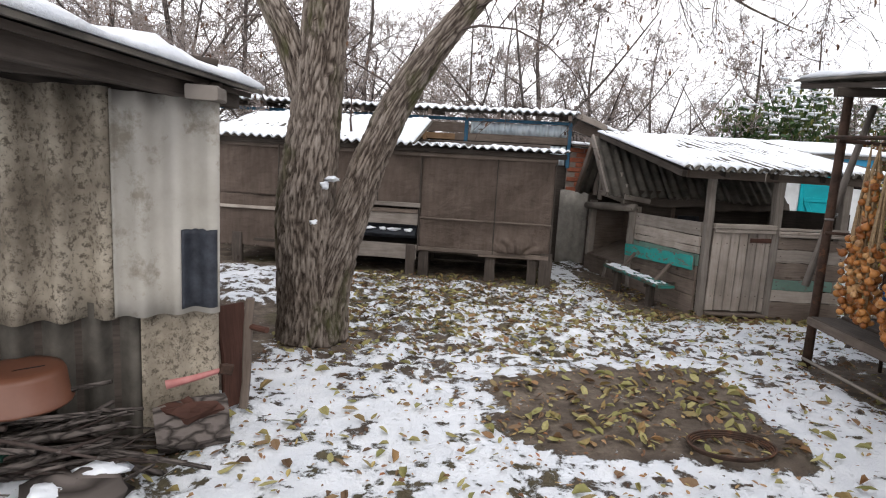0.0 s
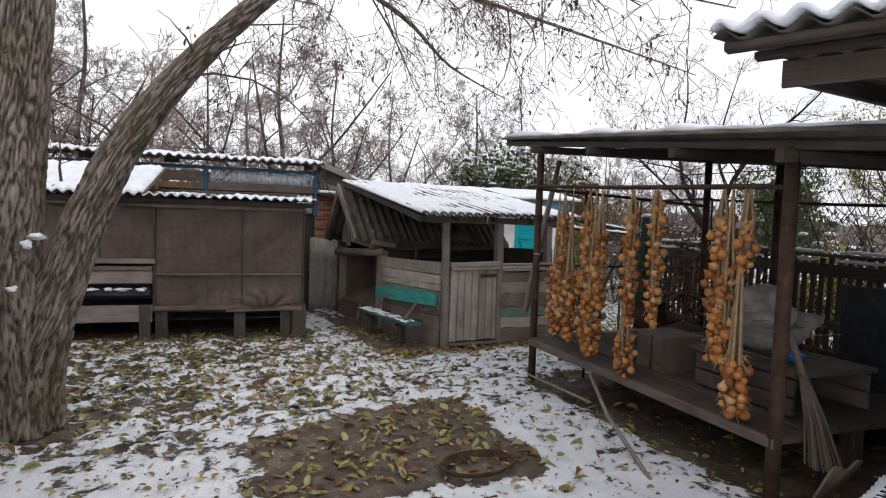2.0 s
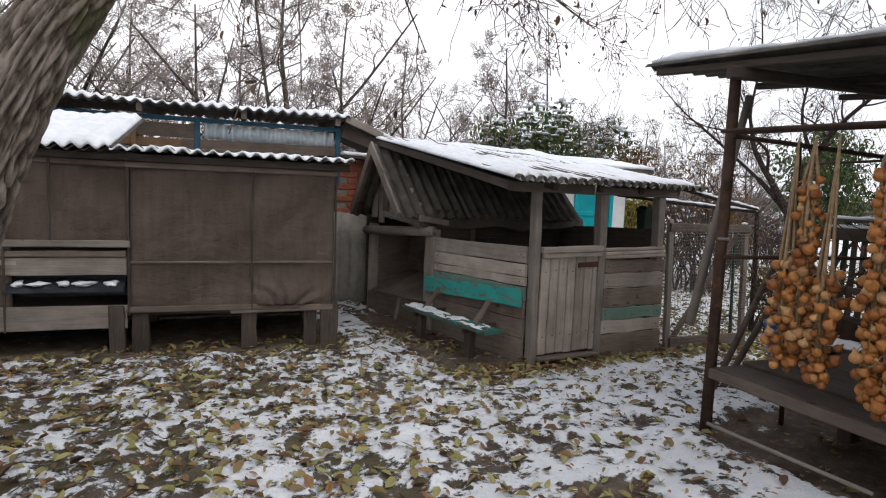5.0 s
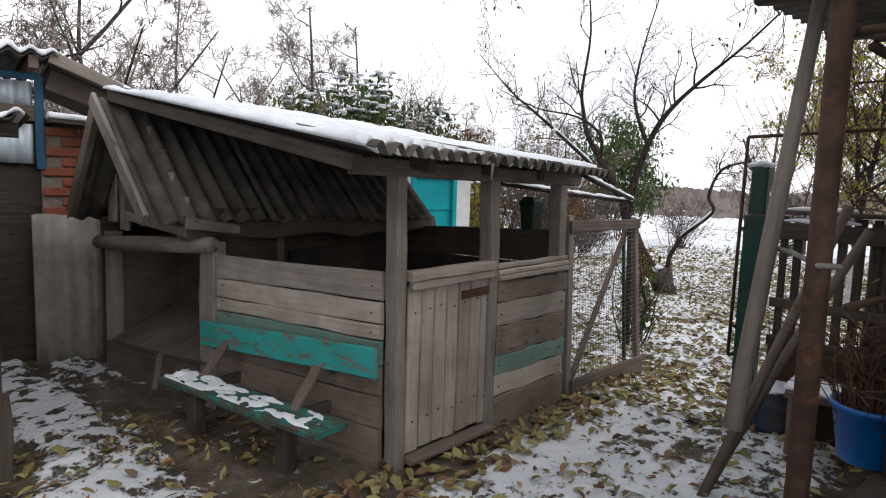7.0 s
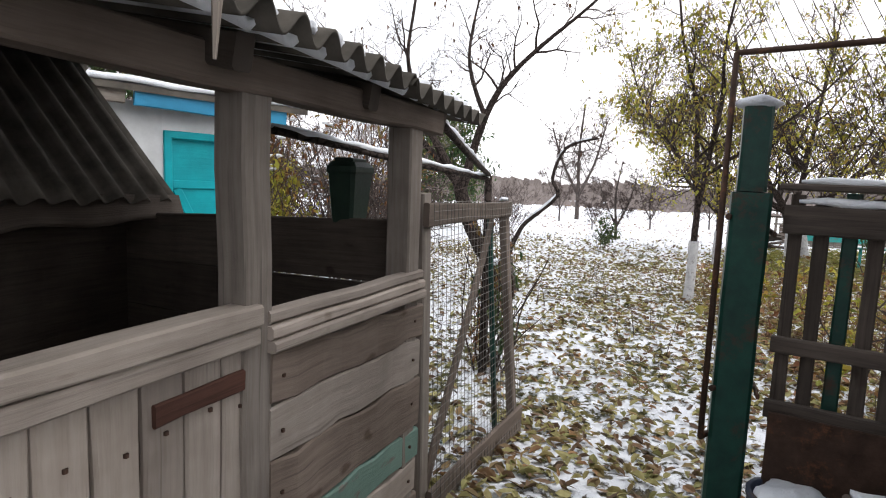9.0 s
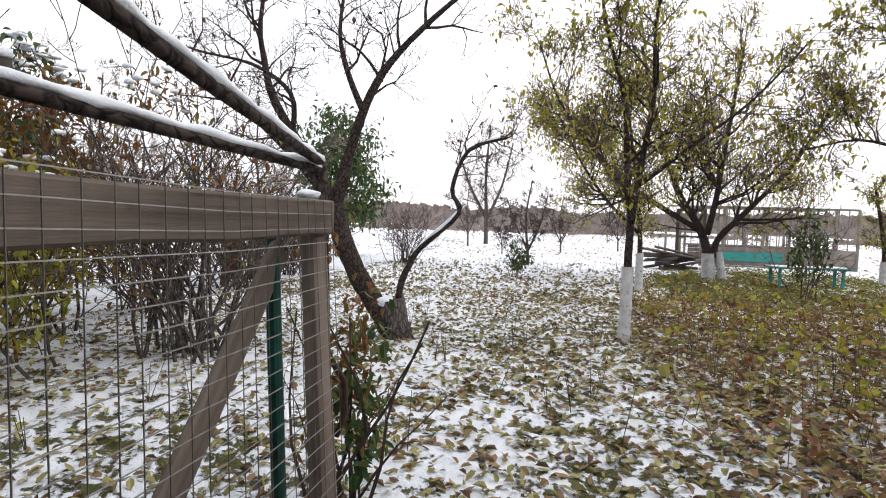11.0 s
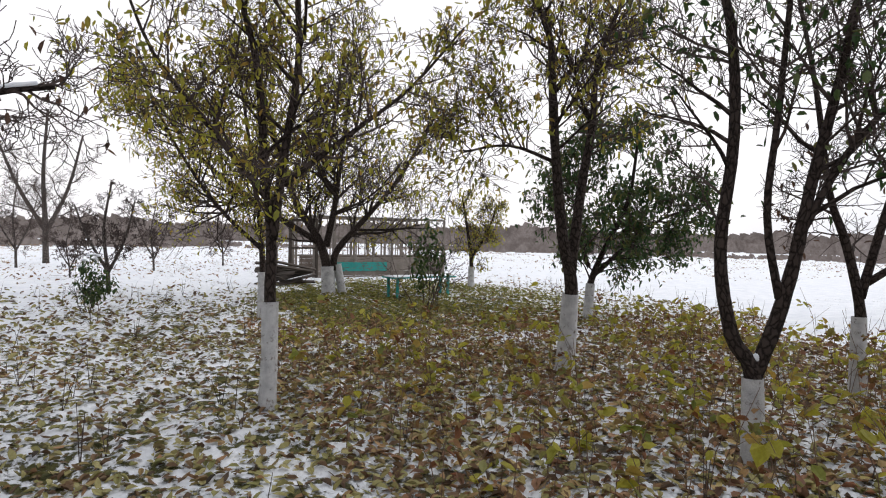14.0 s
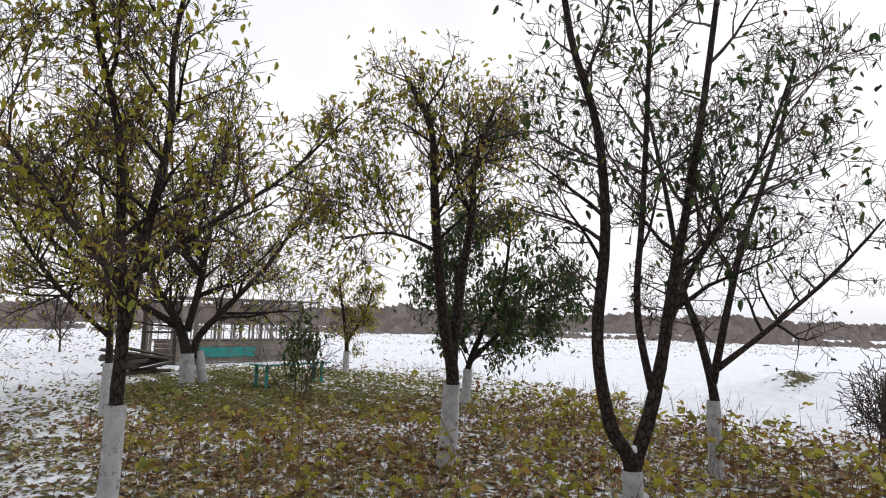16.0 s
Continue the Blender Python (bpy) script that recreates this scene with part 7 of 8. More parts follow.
def build_canes():
    rng = random.Random(8)
    nr = np.random.default_rng(8)
    mb, young, old = Mesh(), [], []
    n = 0
    while n < 620:
        x, y = rng.uniform(7.3, 14.5), rng.uniform(-1.5, 5.6)
        if raspberry(x, y) < rng.random() or (Vector((x, y)) - Vector((7.25, 6.4))).length < 1.1:
            continue
        n += 1
        z = float(surface(x, y))
        h = rng.uniform(0.2, 0.62) if rng.random() < 0.8 else rng.uniform(0.5, 0.85)
        lx, ly = rng.gauss(0, 0.16), rng.gauss(0, 0.16)
        pts = [(x, y, z - 0.02), (x + lx * 0.4, y + ly * 0.4, z + h * 0.55), (x + lx * 1.3, y + ly * 1.3, z + h)]
        mb.tube(pts, [0.0035, 0.003, 0.0018], 3, False)
        for _ in range(rng.randint(1, 2)):
            f = rng.uniform(0.45, 1.0)
            cx, cy, cz = x + lx * 1.3 * f, y + ly * 1.3 * f, z + h * f
            grown = old if rng.random() < 0.45 else young
            for _j in range(rng.randint(3, 5)):
                grown.append((cx + rng.gauss(0, 0.035), cy + rng.gauss(0, 0.035), cz + rng.gauss(0, 0.02)))
    c = thing("raspberry_canes", (10, 3, -0.35), "thin raspberry canes with yellow green leaves", "canes", kind="stuff")
    part("cane", mb, M_CANE, c)
    for Q, mat, sz in ((young, M_LEAF_YEL, (0.06, 0.12)), (old, M_LEAF_RUST, (0.04, 0.09))):
        ob = new("cane_leaves", quads("cane_leaves", leaf_quads(np.array(Q), nr, sz, wide=0.75, droop=-0.6), mat, world_of(c)))
        ob.parent = c
    # thin bare weeds in the garden snow
    wb = Mesh()
    for _ in range(420):
        x, y = rng.uniform(7, 22), rng.uniform(-4.5, 12)
        if abs(y - 6.3) < 0.9 and x < 8.5:
            continue
        z = float(surface(x, y))
        for _k in range(rng.randint(1, 3)):
            h = rng.uniform(0.1, 0.4)
            wb.tube([(x, y, z - 0.02), (x + rng.gauss(0, 0.05), y + rng.gauss(0, 0.05), z + h)], [0.004, 0.002], 3, False)
    w = single("dry_weeds", wb, M_TWIG, "thin dry weed stalks in the snow", "weeds", kind="stuff")


build_canes()


def build_far_woods():
    """Hedges, reeds and woods along the horizon."""
    rng = np.random.default_rng(5)
    V = []
    for dist, hgt, n, spread in ((62, 1.3, 11000, 10), (110, 2.8, 9000, 22), (190, 5.2, 9000, 40)):
        a = rng.uniform(0, 2 * np.pi, n)
        r = dist + rng.normal(0, spread * 0.3, n)
        x, y = 4 + r * np.cos(a), 5 + r * np.sin(a)
        k = 0.35 + 0.9 * fbm(a * 9 + dist, a * 0 + 3, 17) 
        h = hgt * k * rng.uniform(0.5, 1.2, n)
        w = h * rng.uniform(0.25, 0.6, n)
        z = np.full(n, -1.2)
        t = np.stack([-np.sin(a), np.cos(a)], -1)
        lean = rng.normal(0, 0.2, n) * h
        p0 = np.stack([x - t[:, 0] * w, y - t[:, 1] * w, z], -1)
        p1 = np.stack([x + t[:, 0] * w, y + t[:, 1] * w, z], -1)
        p2 = np.stack([x + t[:, 0] * (lean + w * 0.3), y + t[:, 1] * (lean + w * 0.3), z + h], -1)
        p3 = np.stack([x + t[:, 0] * (lean - w * 0.3), y + t[:, 1] * (lean - w * 0.3), z + h * 0.9], -1)
        V.append(np.stack([p0, p1, p2, p3], 1))
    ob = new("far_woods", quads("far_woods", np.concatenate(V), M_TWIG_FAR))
    tagged(ob, "grey brown hedges and woods along the horizon", "woods", kind="stuff")


build_far_woods()


# ---- loose things ----
def build_poles():
    a = thing("leaning_pole", (3.12, 5.20, 0.45), "pale peeled pole tied to the shelter post", "pole")
    part("shaft", Mesh().tube([(3.11, 5.21, 0.48), (3.21, 5.17, 1.07), (3.37, 5.11, 1.93)], [0.029, 0.027, 0.023], 10, True, 0.05, 2), M_GREY, a, "", True)
    part("tie", Mesh().tube([(3.27, 5.19, 1.08), (3.20, 5.10, 1.07), (3.03, 5.0, 1.05), (3.06, 4.95, 1.05)], 0.009, 6), M_SACK, a, "pale cord", True)
    b = thing("prop_pole", (3.78, 5.51, -0.2), "grey pole propped against the shelter post", "pole")
    part("shaft", Mesh().tube([(3.78, 5.51, -0.24), (3.85, 5.29, 0.45), (3.93, 5.04, 1.22)], [0.024, 0.022, 0.02], 9, True, 0.06, 4), M_BROWN, b, "", True)
    c = thing("prop_pole", (3.92, 5.53, -0.2), "grey pole propped against the shelter post", "pole")
    part("shaft", Mesh().tube([(3.92, 5.53, -0.24), (4.02, 5.27, 0.45), (4.12, 4.98, 1.12)], [0.024, 0.022, 0.02], 9, True, 0.06, 5), M_BROWN, c, "", True)


def build_bucket():
    c = Vector((3.60, 4.88, 0.315))
    b = thing("blue_bucket", c, "blue plastic bucket full of dry stalks on the platform", "bucket")
    rings, us = [], []
    for z, r in ((0.0, 0.085), (0.004, 0.09), (0.19, 0.118), (0.19, 0.127), (0.21, 0.127), (0.21, 0.116), (0.18, 0.112), (0.03, 0.088)):
        rings.append([(c.x + r * math.cos(k * math.pi / 12), c.y + r * math.sin(k * math.pi / 12), c.z + z) for k in range(24)])
        us.append(z)
    part("body", Mesh().rings(rings, us), M_BLUEPLASTIC, b, "", True)
    part("handle", Mesh().tube([(c.x - 0.13 * math.cos(t), c.y - 0.09 - 0.055 * math.sin(t), c.z + 0.2 - 0.07 * math.sin(t)) for t in [k * math.pi / 8 for k in range(9)]], 0.005, 6), M_IRON, b, "dark handle", True)
    rng = random.Random(6)
    mb = Mesh()
    for k in range(150):
        a, r = rng.random() * 6.28, 0.11 * math.sqrt(rng.random())
        x, y = c.x + r * math.cos(a), c.y + r * math.sin(a)
        l = rng.uniform(0.15, 0.42)
        mb.tube([(x, y, c.z + 0.12), (x + rng.gauss(0, 0.05), y + rng.gauss(0, 0.05), c.z + 0.15 + l * 0.6), (x + rng.gauss(0, 0.13), y + rng.gauss(0, 0.13), c.z + 0.12 + l)], [0.003, 0.0025, 0.0015], 3, False)
    s = part("dry_grass", mb, M_LEAF_DRY, b, "dry brown stalks")
    tagged(s, kind="stuff")


def build_vines():
    """Dry climbers hanging behind the shelter."""
    rng = random.Random(12)
    t = thing("dry_vine", (4.3, 4.9, 0.3), "tangle of dry brown vine on the shelter frame", "vine")
    mb, P = Mesh(), []
    for k in range(90):
        s, off = rng.uniform(-0.1, 1.2), rng.uniform(0.9, 1.75)
        q = sp(s, off, rng.uniform(0.35, 1.0))
        pts = [q]
        d = Vector((rng.gauss(0, 1), rng.gauss(0, 1), rng.uniform(-0.4, 1.3))).normalized()
        for j in range(5):
            d = (d + Vector((rng.gauss(0, 0.4), rng.gauss(0, 0.4), rng.gauss(0, 0.35)))).normalized()
            q = q + d * 0.10
            q.z = max(q.z, 0.34)
            pts.append(q.copy())
            P.append(tuple(q))
        mb.tube(pts, [0.006, 0.005, 0.004, 0.004, 0.003, 0.002], 4, False)
    part("stem", mb, M_LEAF_DRY, t)
    r = np.random.default_rng(3)
    ob = tagged(new("foliage", quads("foliage", leaf_quads(np.array(P), r, (0.04, 0.09)), M_LEAF_DRY, world_of(t))), kind="stuff")
    ob.parent = t


def build_platform_goods():
    # mid-brown crate; front and lid take darker wood as painted roof shade
    cr = thing("wooden_crate", sp(1.95, 0.55, 0.33), "weathered plank crate on the platform, front and lid darkened for shade", "crate")
    for k in range(2):
        z = 0.395 + 0.105 * k
        part("slat", Mesh().beam(sp(1.70, 0.30, z), sp(2.40, 0.30, z + 0.01), 0.095, 0.02), M_DARK, cr)
        part("slat", Mesh().beam(sp(1.70, 0.31, z), sp(1.68, 0.85, z), 0.095, 0.02), M_BROWN, cr)
        part("slat", Mesh().beam(sp(1.70, 0.86, z), sp(2.40, 0.86, z + 0.01), 0.095, 0.02), M_BROWN, cr)
    part("lid", Mesh().beam(sp(1.66, 0.58, 0.575), sp(2.42, 0.58, 0.585), 0.62, 0.03, SN), M_DARK, cr)
    b2 = thing("wooden_box", sp(1.25, 0.45, 0.33), "low old wooden box with iron straps", "box")
    part("body", Mesh().beam(sp(1.05, 0.45, 0.45), sp(1.42, 0.45, 0.455), 0.24, 0.40), M_BROWN, b2)
    for s in (1.15, 1.32):
        part("strap", Mesh().beam(sp(s, 0.245, 0.34), sp(s, 0.245, 0.58), 0.02, 0.008, SD), M_IRON, b2)
    cg = thing("wire_cage", sp(1.95, 0.62, 0.60), "wire cage stuffed with pale plastic sheeting", "cage")
    part("stuffing", Mesh().lump(sp(1.92, 0.62, 0.76), (0.17, 0.24, 0.17), 7, 30, 18, 0.45), M_SACK, cg, "crumpled pale plastic sheeting", True)
    part("blue_rag", Mesh().lump(sp(2.22, 0.50, 0.63), (0.06, 0.05, 0.03), 9, 10, 6, 0.4), M_BLUEPLASTIC, cg, "", True)
    for k in range(7):
        s = 1.68 + 0.09 * k
        part("wire", Mesh().tube([sp(s, 0.36, 0.60), sp(s, 0.36, 0.93 - 0.03 * k), sp(s, 0.86, 0.93 - 0.03 * k)], 0.0025, 4, False), M_WIRE, cg)
    for k in range(4):
        part("wire", Mesh().tube([sp(1.66, 0.36, 0.62 + 0.085 * k), sp(2.24, 0.36, 0.62 + 0.06 * k)], 0.0025, 4, False), M_WIRE, cg)
    for k, (s, off, sz, m, lab) in enumerate(((1.05, 0.95, (0.22, 0.18, 0.10), M_BLACK, "dark crumpled sacking on the platform"), (1.42, 0.95, (0.16, 0.12, 0.07), M_ORANGE, "bundle of orange brown boards"), (0.75, 1.05, (0.2, 0.2, 0.11), M_DARK, "dark heap of old sacking"), (0.35, 1.0, (0.16, 0.16, 0.2), M_RED, "rusty red bundle of cloth"))):
        single("sack", Mesh().lump(sp(s, off, 0.33 + sz[2] * 0.8), sz, k + 20, 14, 8, 0.5), m, lab, "sack", smooth=True)
    dk = thing("dark_board", sp(2.05, 1.42, -0.15), "large dark board standing behind the platform", "board")
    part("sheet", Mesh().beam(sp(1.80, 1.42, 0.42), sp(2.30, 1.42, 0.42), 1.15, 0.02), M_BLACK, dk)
    for k, (s, off) in enumerate(((2.36, 1.36), (2.47, 1.46))):
        p = sp(s, off, 0)
        q = thing("standing_stake", sp(s, off, gz(p.x, p.y)), "pale wooden stake standing by the fence", "stake")
        part("shaft", Mesh().beam(sp(s, off, gz(p.x, p.y) - 0.05), sp(s + 0.03, off, 1.42 - 0.08 * k), 0.055, 0.035, SD), M_GREY, q)
    br = thing("broom", (2.78, 2.3, 0.1), "worn straw broom leaning by the shelter post", "broom")
    part("handle", Mesh().tube([(2.80, 2.50, 0.80), (2.79, 2.42, 0.6)], [0.016, 0.02], 8), M_BROWN, br, "", True)
    bm = Mesh()
    rng = random.Random(2)
    for k in range(120):
        a, r = rng.random() * 6.28, math.sqrt(rng.random())
        bm.tube([(2.79 + 0.018 * r * math.cos(a), 2.42 + 0.018 * r * math.sin(a), 0.62), (2.78 + 0.05 * r * math.cos(a), 2.34 + 0.05 * r * math.sin(a), 0.42), (2.76 + 0.09 * r * math.cos(a), 2.27 + 0.09 * r * math.sin(a), 0.2)], [0.004, 0.004, 0.003], 3, False)
    part("bristles", bm, M_BROWN, br)
    p = single("cardboard_sheet", Mesh().slab(lambda s, t: (2.52 + 0.38 * s, 2.22 - 0.1 * t + 0.05 * s, 0.04 + 0.24 * t - 0.04 * s * t + 0.015 * math.sin(s * 9)), 10, 6, lambda s, t: (0, 0.012, 0)), M_BROWN, "bent brown board lying by the broom", "board")
    box = thing("black_crate", (2.55, 1.75, 0.02), "black ribbed plastic crate with snow on top", "crate")
    part("body", Mesh().box((2.62, 1.82, 0.12), (0.5, 0.34, 0.2), 0.2), M_BLACK, box)
    for k in range(8):
        part("rib", Mesh().box((2.42 + 0.06 * k, 1.78 + 0.012 * k, 0.235), (0.025, 0.3, 0.02), 0.2), M_BLACK, box)
    part("snow", Mesh().slab(lambda s, t: (2.38 + 0.48 * s, 1.66 + 0.3 * t + 0.1 * s, 0.235 + 0.03 * noise.noise(Vector((s * 6, t * 5, 3))) + 0.01 * math.sin(s * 50)), 30, 12, lambda s, t: (0, 0, -0.02)), M_SNOW, box, "", True)


def build_barrel():
    c = Vector((5.04, 5.44, gz(5.04, 5.44) - 0.05))
    b = thing("barrel", c, "faded blue barrel with snow and leaves on top", "barrel")
    rings, us = [], []
    for z, r in ((0, 0.125), (0.02, 0.13), (0.12, 0.14), (0.13, 0.146), (0.145, 0.14), (0.25, 0.14), (0.26, 0.146), (0.275, 0.14), (0.34, 0.135), (0.35, 0.142), (0.365, 0.142), (0.365, 0.125), (0.34, 0.12)):
        rings.append([(c.x + r * math.cos(k * math.pi / 12), c.y + r * math.sin(k * math.pi / 12), c.z + z) for k in range(24)])
        us.append(z)
    part("body", Mesh().rings(rings, us), M_BARREL, b, "", True)
    part("snow", Mesh().lump((c.x, c.y, c.z + 0.36), (0.13, 0.13, 0.035), 6, 16, 6, 0.3), M_SNOW, b, "", True)
    t = thing("low_table", (4.6, 5.1, -0.2), "low rough table with snow on its top", "table")
    part("top", Mesh().box((4.72, 5.05, 0.215), (0.34, 0.55, 0.03), 0.1), M_BROWN, t)
    part("snow", Mesh().slab(lambda s, u: (4.57 + 0.3 * s, 4.80 + 0.52 * u, 0.245 + 0.012 * noise.noise(Vector((s * 6, u * 7, 2)))), 12, 18, lambda s, u: (0, 0, -0.014)), M_SNOW, t, "", True)
    for dx in (-0.13, 0.13):
        for dy in (-0.22, 0.22):
            x, y = 4.72 + dx, 5.05 + dy
            part("leg", Mesh().beam((x, y, gz(x, y) - 0.03), (x, y, 0.2), 0.05, 0.05, (1, 0, 0)), M_BROWN, t)


def build_shed_side():
    g = gz(-1.5, 3.2)
    c = Vector((-1.78, 3.20, g + 0.29))
    b = thing("brown_basin", c, "brown enamel basin lying upside down on the brushwood", "basin")
    rings, us = [], []
    for z, r in ((0.0, 0.185), (0.012, 0.19), (0.02, 0.178), (0.13, 0.165), (0.15, 0.155), (0.155, 0.12), (0.155, 0.02)):
        rings.append([(c.x + r * math.cos(k * math.pi / 16), c.y + r * math.sin(k * math.pi / 16), c.z + z) for k in range(32)])
        us.append(z)
    part("body", Mesh().rings(rings, us), M_BROWNPLASTIC, b, "", True)
    part("crack", Mesh().beam(c + Vector((0.0, -0.05, 0.157)), c + Vector((0.09, 0.02, 0.157)), 0.006, 0.003, (0, 1, 0), 0.002), M_BLACK, b)
    rng = random.Random(17)
    pile = thing("brushwood_pile", (-1.6, 3.2, g), "untidy pile of cut brushwood and sticks", "firewood")
    for k in range(95):
        x, y = rng.uniform(-2.3, -1.3), rng.uniform(2.95, 3.4)
        y -= 0.35 * max(0, -1.6 - x)
        z = g + 0.02 + rng.random() * 0.30 * max(0.2, 1 - abs(x + 1.85) / 0.9)
        a = rng.gauss(0.3, 0.35)
        l = rng.uniform(0.25, 0.8)
        r = rng.uniform(0.006, 0.02)
        d = Vector((math.cos(a), math.sin(a), rng.gauss(0, 0.12)))
        m = Vector((0, 0, rng.gauss(0, 0.03)))
        p = Vector((x, y, z))
        part("stick", Mesh().tube([p - d * l / 2, p + m, p + d * l / 2 + m * 0.5], [r, r * 0.9, r * 0.6], 6, True, 0.08, k), (M_BARK_GREY, M_TWIG, M_BARK_GREY)[k % 3], pile, "", True)
    lg = thing("chopping_log", (-1.16, 3.40, g), "split dark chopping log beside the shed", "log")
    part("wood", Mesh().tube([(-1.30, 3.34, g + 0.10), (-1.16, 3.40, g + 0.115), (-1.02, 3.46, g + 0.12)], [0.105, 0.125, 0.12], 14, True, 0.13, 5), M_BARK_GREY, lg)
    part("split_face", Mesh().lump((-1.14, 3.36, g + 0.20), (0.12, 0.07, 0.045), 4, 12, 7, 0.6), M_RED, lg)
    ax = thing("hatchet", (-1.1, 3.4, g + 0.24), "hatchet with a faded pink handle stuck in the log", "axe")
    part("handle", Mesh().tube([(-1.24, 3.31, 0.285), (-1.15, 3.345, 0.30), (-1.03, 3.40, 0.325)], [0.021, 0.016, 0.012], 9, True), plain("pink_rubber", (0.40, 0.15, 0.14), (0.52, 0.24, 0.22), 12, 0.6), ax, "faded pink grip", True)
    part("head", Mesh().beam((-1.03, 3.39, 0.335), (-0.985, 3.425, 0.32), 0.05, 0.02), M_IRON, ax)
    lb = thing("leaning_board", (-1.06, 3.9, gz(-1, 3.9)), "reddish brown board leaning against the shed corner", "board")
    part("board", Mesh().beam((-1.07, 3.80, -0.02), (-1.11, 3.85, 0.52), 0.16, 0.025, (0.6, 0.8, 0), 0.008), M_RED, lb)
    part("batten", Mesh().beam((-1.02, 3.76, -0.02), (-0.98, 3.74, 0.58), 0.04, 0.035, (1, 0, 0), 0.006), M_BROWN, lb)
    part("rung", Mesh().tube([(-1.0, 3.76, 0.43), (-0.88, 3.66, 0.44)], 0.016, 7), M_RED, lb)
    st = thing("old_stump", (-1.42, 2.92, g), "low dark stump dusted with snow", "stump")
    part("wood", Mesh().lump((-1.42, 2.92, g + 0.04), (0.17, 0.14, 0.09), 12, 14, 8, 0.4), M_BARK_GREY, st, "", True)
    part("snow", Mesh().lump((-1.36, 2.98, g + 0.115), (0.09, 0.06, 0.02), 13, 12, 6, 0.6), M_SNOW, st, "", True)
    part("snow", Mesh().lump((-1.50, 2.86, g + 0.10), (0.06, 0.05, 0.02), 14, 12, 6, 0.6), M_SNOW, st, "", True)
    gs = thing("green_scrap", (-1.78, 2.98, g + 0.16), "flat green plastic scrap on the brushwood", "scrap")
    part("plate", Mesh().box((-1.78, 2.98, g + 0.17), (0.14, 0.08, 0.02), 0.1), M_GREENP, gs)
    # rubbish on the shed roof
    rf = thing("blue_board", (-1.45, 3.78, 1.72), "weathered blue board lying on the shed roof", "board")
    part("board", Mesh().beam((-1.50, 3.70, 1.80), (-1.32, 3.86, 1.69), 0.05, 0.02, (0.5, -0.5, 0.4)), M_BLUEP, rf)
    part("board", Mesh().beam((-1.62, 3.80, 1.75), (-1.40, 3.90, 1.73), 0.06, 0.02, (0, 0, 1)), M_RED, rf)
    # coil of wire on the bare patch
    coil = Mesh()
    for k in range(4):
        coil.tube([(1.42 + (0.19 + 0.008 * k) * math.cos(a), 3.32 + (0.12 + 0.008 * k) * math.sin(a), float(surface(1.42, 3.32)) + 0.02 + 0.008 * k) for a in [i * math.pi / 14 for i in range(29)]], 0.006, 5)
    single("wire_coil", coil, M_IRON, "coil of rusty wire on the bare earth", "wire", smooth=True)


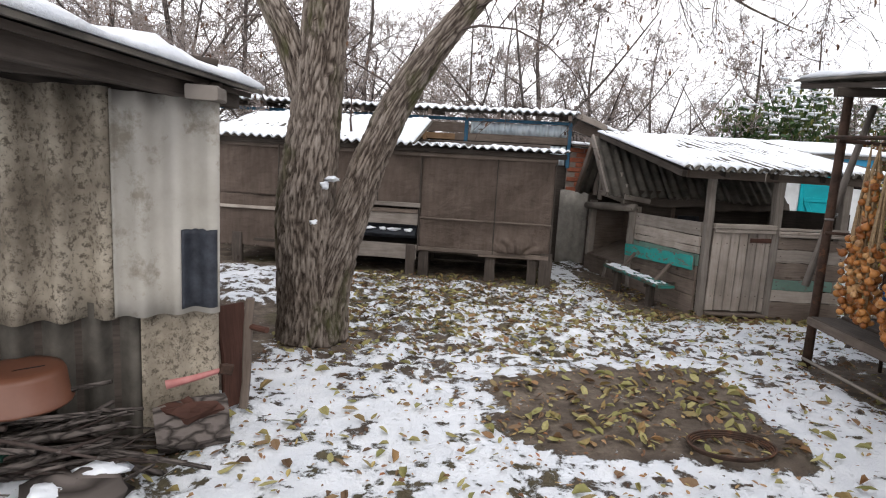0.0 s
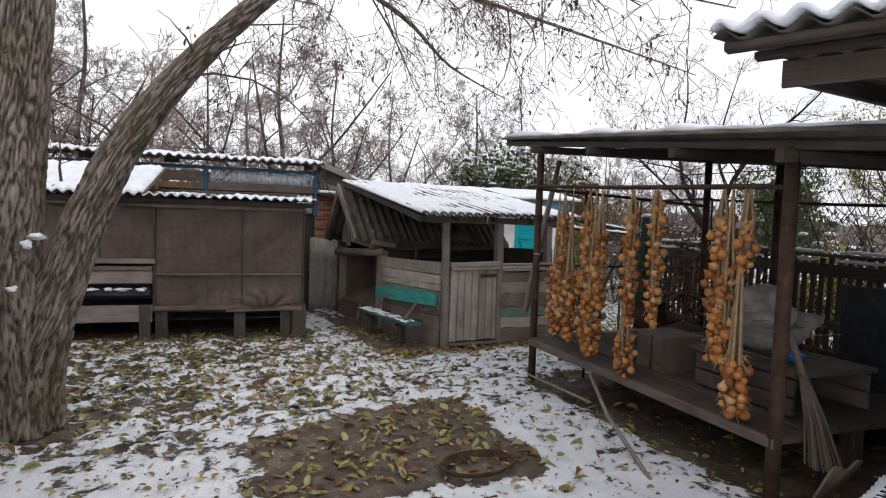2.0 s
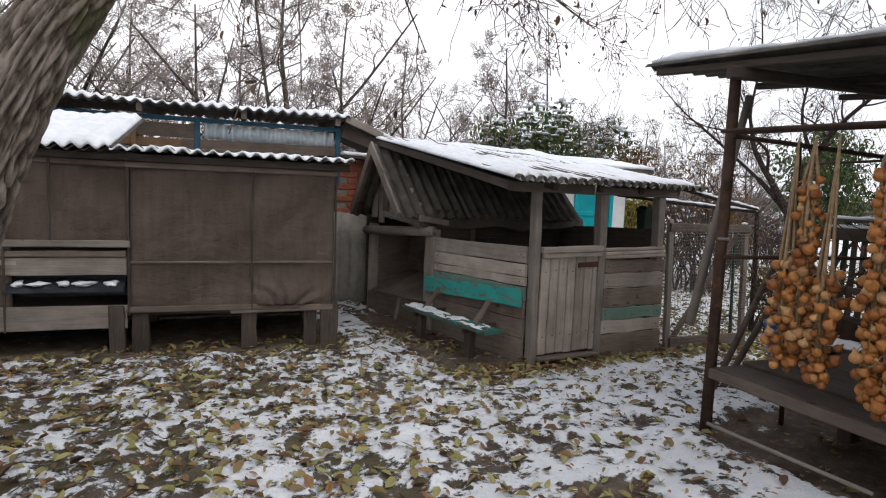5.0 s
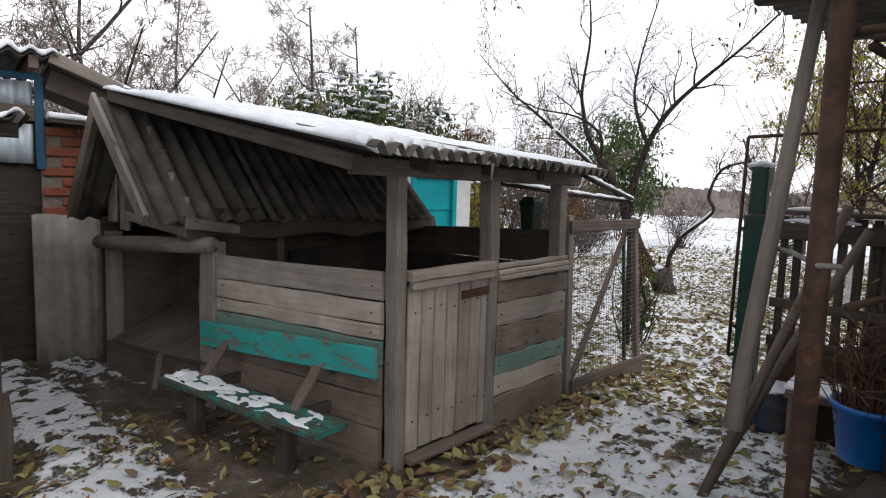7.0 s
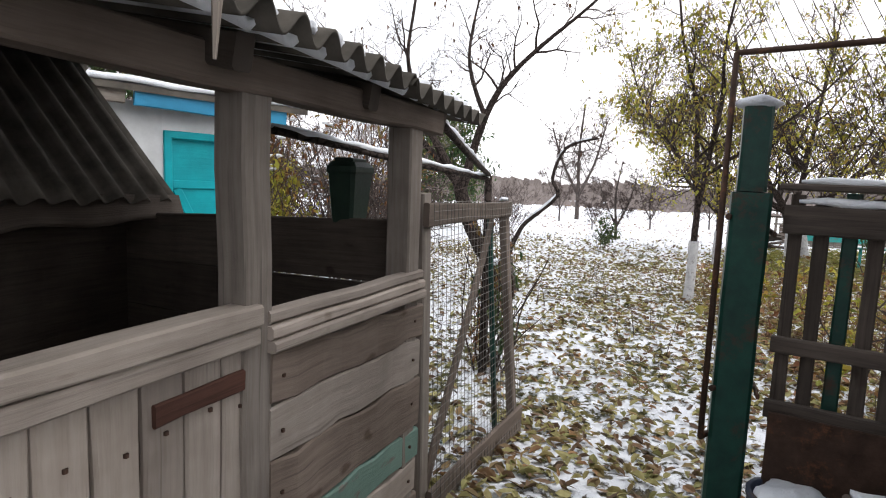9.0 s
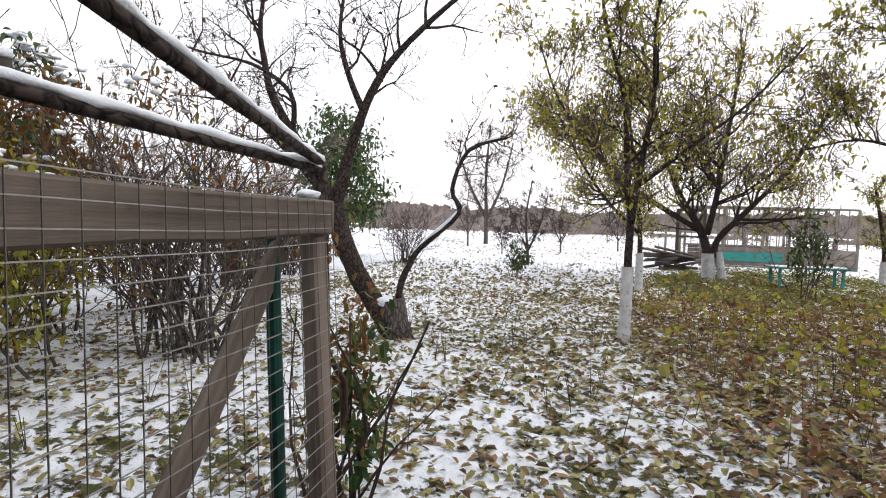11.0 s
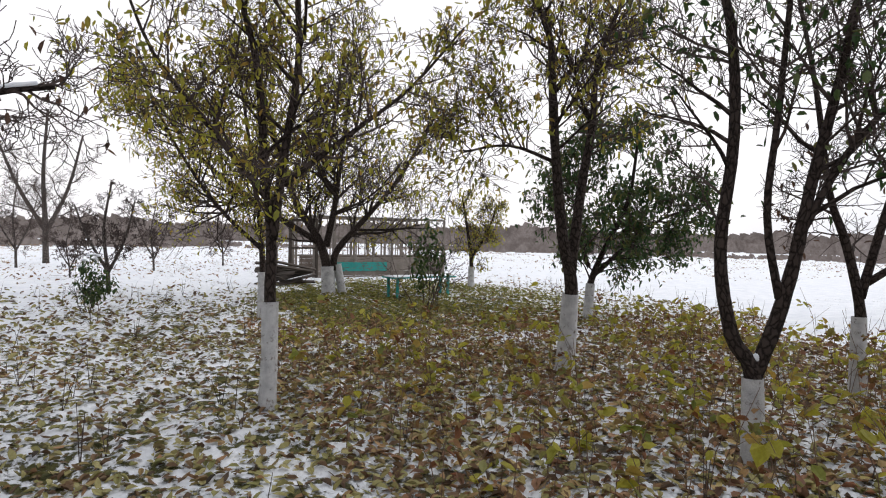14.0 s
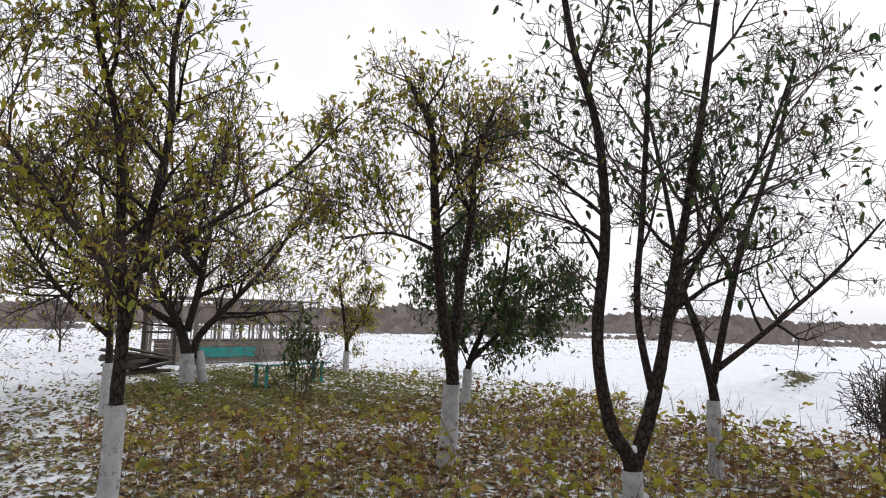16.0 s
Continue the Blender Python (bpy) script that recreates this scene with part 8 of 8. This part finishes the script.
def build_frame_shed():
    """Derelict glazed shed at the end of the garden."""
    a, b = Vector((25.7, 3.4, 0)), Vector((26.2, -2.0, 0))
    d = (b - a).normalized()
    n = Vector((d.y, -d.x, 0))
    if n.x < 0:
        n = -n
    z0, z1, zt = -0.45, 0.28, 1.62

    def q(s, off, z):
        return a + d * s + n * off + Vector((0, 0, z))

    L = (b - a).length
    h = thing("frame_shed", q(L / 2, 1, z0), "derelict greenhouse frame with plank base and empty glazing bars", "shed")
    for off in (0.0, 2.2):
        for k in range(5):
            part("base_board", Mesh().beam(q(0.8, off, z0 + 0.08 + 0.15 * k), q(L, off, z0 + 0.08 + 0.15 * k), 0.145, 0.03), M_GREY if off == 0 else M_BROWN, h)
        for k in range(9):
            s = L * k / 8
            part("post", Mesh().beam(q(s, off, z0), q(s, off, zt), 0.08, 0.06, d), M_GREY, h)
        for z in (z1, 0.95, zt):
            part("rail", Mesh().beam(q(0.6, off, z), q(L, off, z), 0.06, 0.05), M_GREY, h)
        for k in range(16):
            s = 0.9 + (L - 0.9) * k / 15
            part("glazing_bar", Mesh().beam(q(s, off, z1), q(s, off, zt), 0.03, 0.03, d), M_GREY, h)
    for k in range(9):
        s = L * k / 8
        part("rafter", Mesh().beam(q(s, 0, zt), q(s, 2.2, zt + 0.05), 0.06, 0.05), M_GREY, h)
    part("end_boards", Mesh().beam(q(L, 0, -0.08), q(L, 2.2, -0.08), 0.75, 0.03), M_GREY, h)
    part("teal_panel", Mesh().beam(q(1.1, -0.05, 0.0), q(3.2, -0.05, 0.0), 0.30, 0.02), M_TEAL, h, "teal painted panel")
    part("door_frame", Mesh().beam(q(-0.1, -0.03, z0), q(-0.1, -0.03, 1.5), 0.09, 0.07, d), M_DARK, h)
    part("door_frame", Mesh().beam(q(0.75, -0.03, z0), q(0.75, -0.03, 1.5), 0.09, 0.07, d), M_DARK, h)
    part("door_frame", Mesh().beam(q(-0.15, -0.03, 1.48), q(0.8, -0.03, 1.48), 0.09, 0.07), M_DARK, h)
    part("door_frame", Mesh().beam(q(-0.1, -0.03, 0.6), q(0.75, -0.03, 0.6), 0.06, 0.05), M_DARK, h)
    part("roof_snow", Mesh().slab(lambda s, t: q(0.6 + (L - 0.6) * s, 0.05 * t, zt + 0.05 + 0.01 * noise.noise(Vector((s * 30, t, 1)))), 30, 1, lambda s, t: (0, 0, -0.02)), M_SNOW, h, "", True)
    part("leaning_plank", Mesh().beam(q(L - 1.2, -0.5, z0), q(L - 2.2, -0.1, 1.2), 0.09, 0.03), M_GREY, h)
    h.location.z -= GARDEN_SINK
    t = thing("garden_table", (19.6, 1.4, -0.4), "teal garden table dusted with snow", "table")
    part("top", Mesh().beam((19.5, 2.3, 0.13), (19.9, 0.6, 0.13), 0.55, 0.03, (1, 0.2, 0)), M_TEAL, t)
    part("snow", Mesh().slab(lambda s, u: (19.45 + 0.4 * s - 0.2 + 0.4 * u, 2.25 - 1.6 * s + 0.1 * u, 0.165 + 0.01 * noise.noise(Vector((s * 9, u * 5, 1)))), 16, 5, lambda s, u: (0, 0, -0.016)), M_SNOW, t, "", True)
    for x, y in ((19.4, 2.1), (19.75, 2.2), (19.65, 0.75), (20.0, 0.8)):
        part("leg", Mesh().beam((x, y, gz(x, y) - 0.05), (x, y, 0.12), 0.06, 0.06, (1, 0, 0)), M_TEAL, t)
    t.location.z -= GARDEN_SINK
    pile = thing("timber_pile", (23.5, 3.7, gz(23.5, 3.7)), "dark heaped old planks beside the frame shed", "pile")
    rng = random.Random(4)
    for k in range(14):
        x, y, z = 23.5 + rng.gauss(0, 0.2), 3.7 + rng.gauss(0, 0.25), gz(23.5, 3.7) + 0.04 + 0.04 * k
        a = rng.gauss(1.5, 0.5)
        dd = Vector((math.cos(a), math.sin(a), rng.gauss(0, 0.12))) * rng.uniform(0.4, 0.8)
        part("plank", Mesh().beam(Vector((x, y, z)) - dd, Vector((x, y, z)) + dd, 0.14, 0.04, (1, 0, 0.3)), M_DARK, pile)
    st = thing("old_post", (10.05, -2.75, gz(10.05, -2.75)), "weathered grey post at the edge of the field", "post")
    part("shaft", Mesh().beam((10.05, -2.75, gz(10.05, -2.75) - 0.1), (10.03, -2.77, 0.42), 0.14, 0.12, (1, 0, 0), 0.006, 6), M_GREY, st)
    for k, (x, y, hh) in enumerate(((15.2, 13.3, 1.3), (15.4, 12.9, 0.5))):
        s = thing("cut_stump", (x, y, gz(x, y)), "cut tree stump capped with snow", "stump")
        part("wood", Mesh().tube([(x, y, gz(x, y) - 0.05), (x, y, gz(x, y) + hh * 0.5), (x + 0.05, y, gz(x, y) + hh)], [0.22, 0.17, 0.16], 10, True, 0.12, k), M_BARK_GREY, s, "", True)
        part("snow_cap", Mesh().lump((x + 0.05, y, gz(x, y) + hh + 0.03), (0.2, 0.2, 0.06), k + 2), M_SNOW, s, "", True)


for make in (build_poles, build_bucket, build_vines, build_platform_goods, build_barrel, build_shed_side, build_frame_shed):
    make()
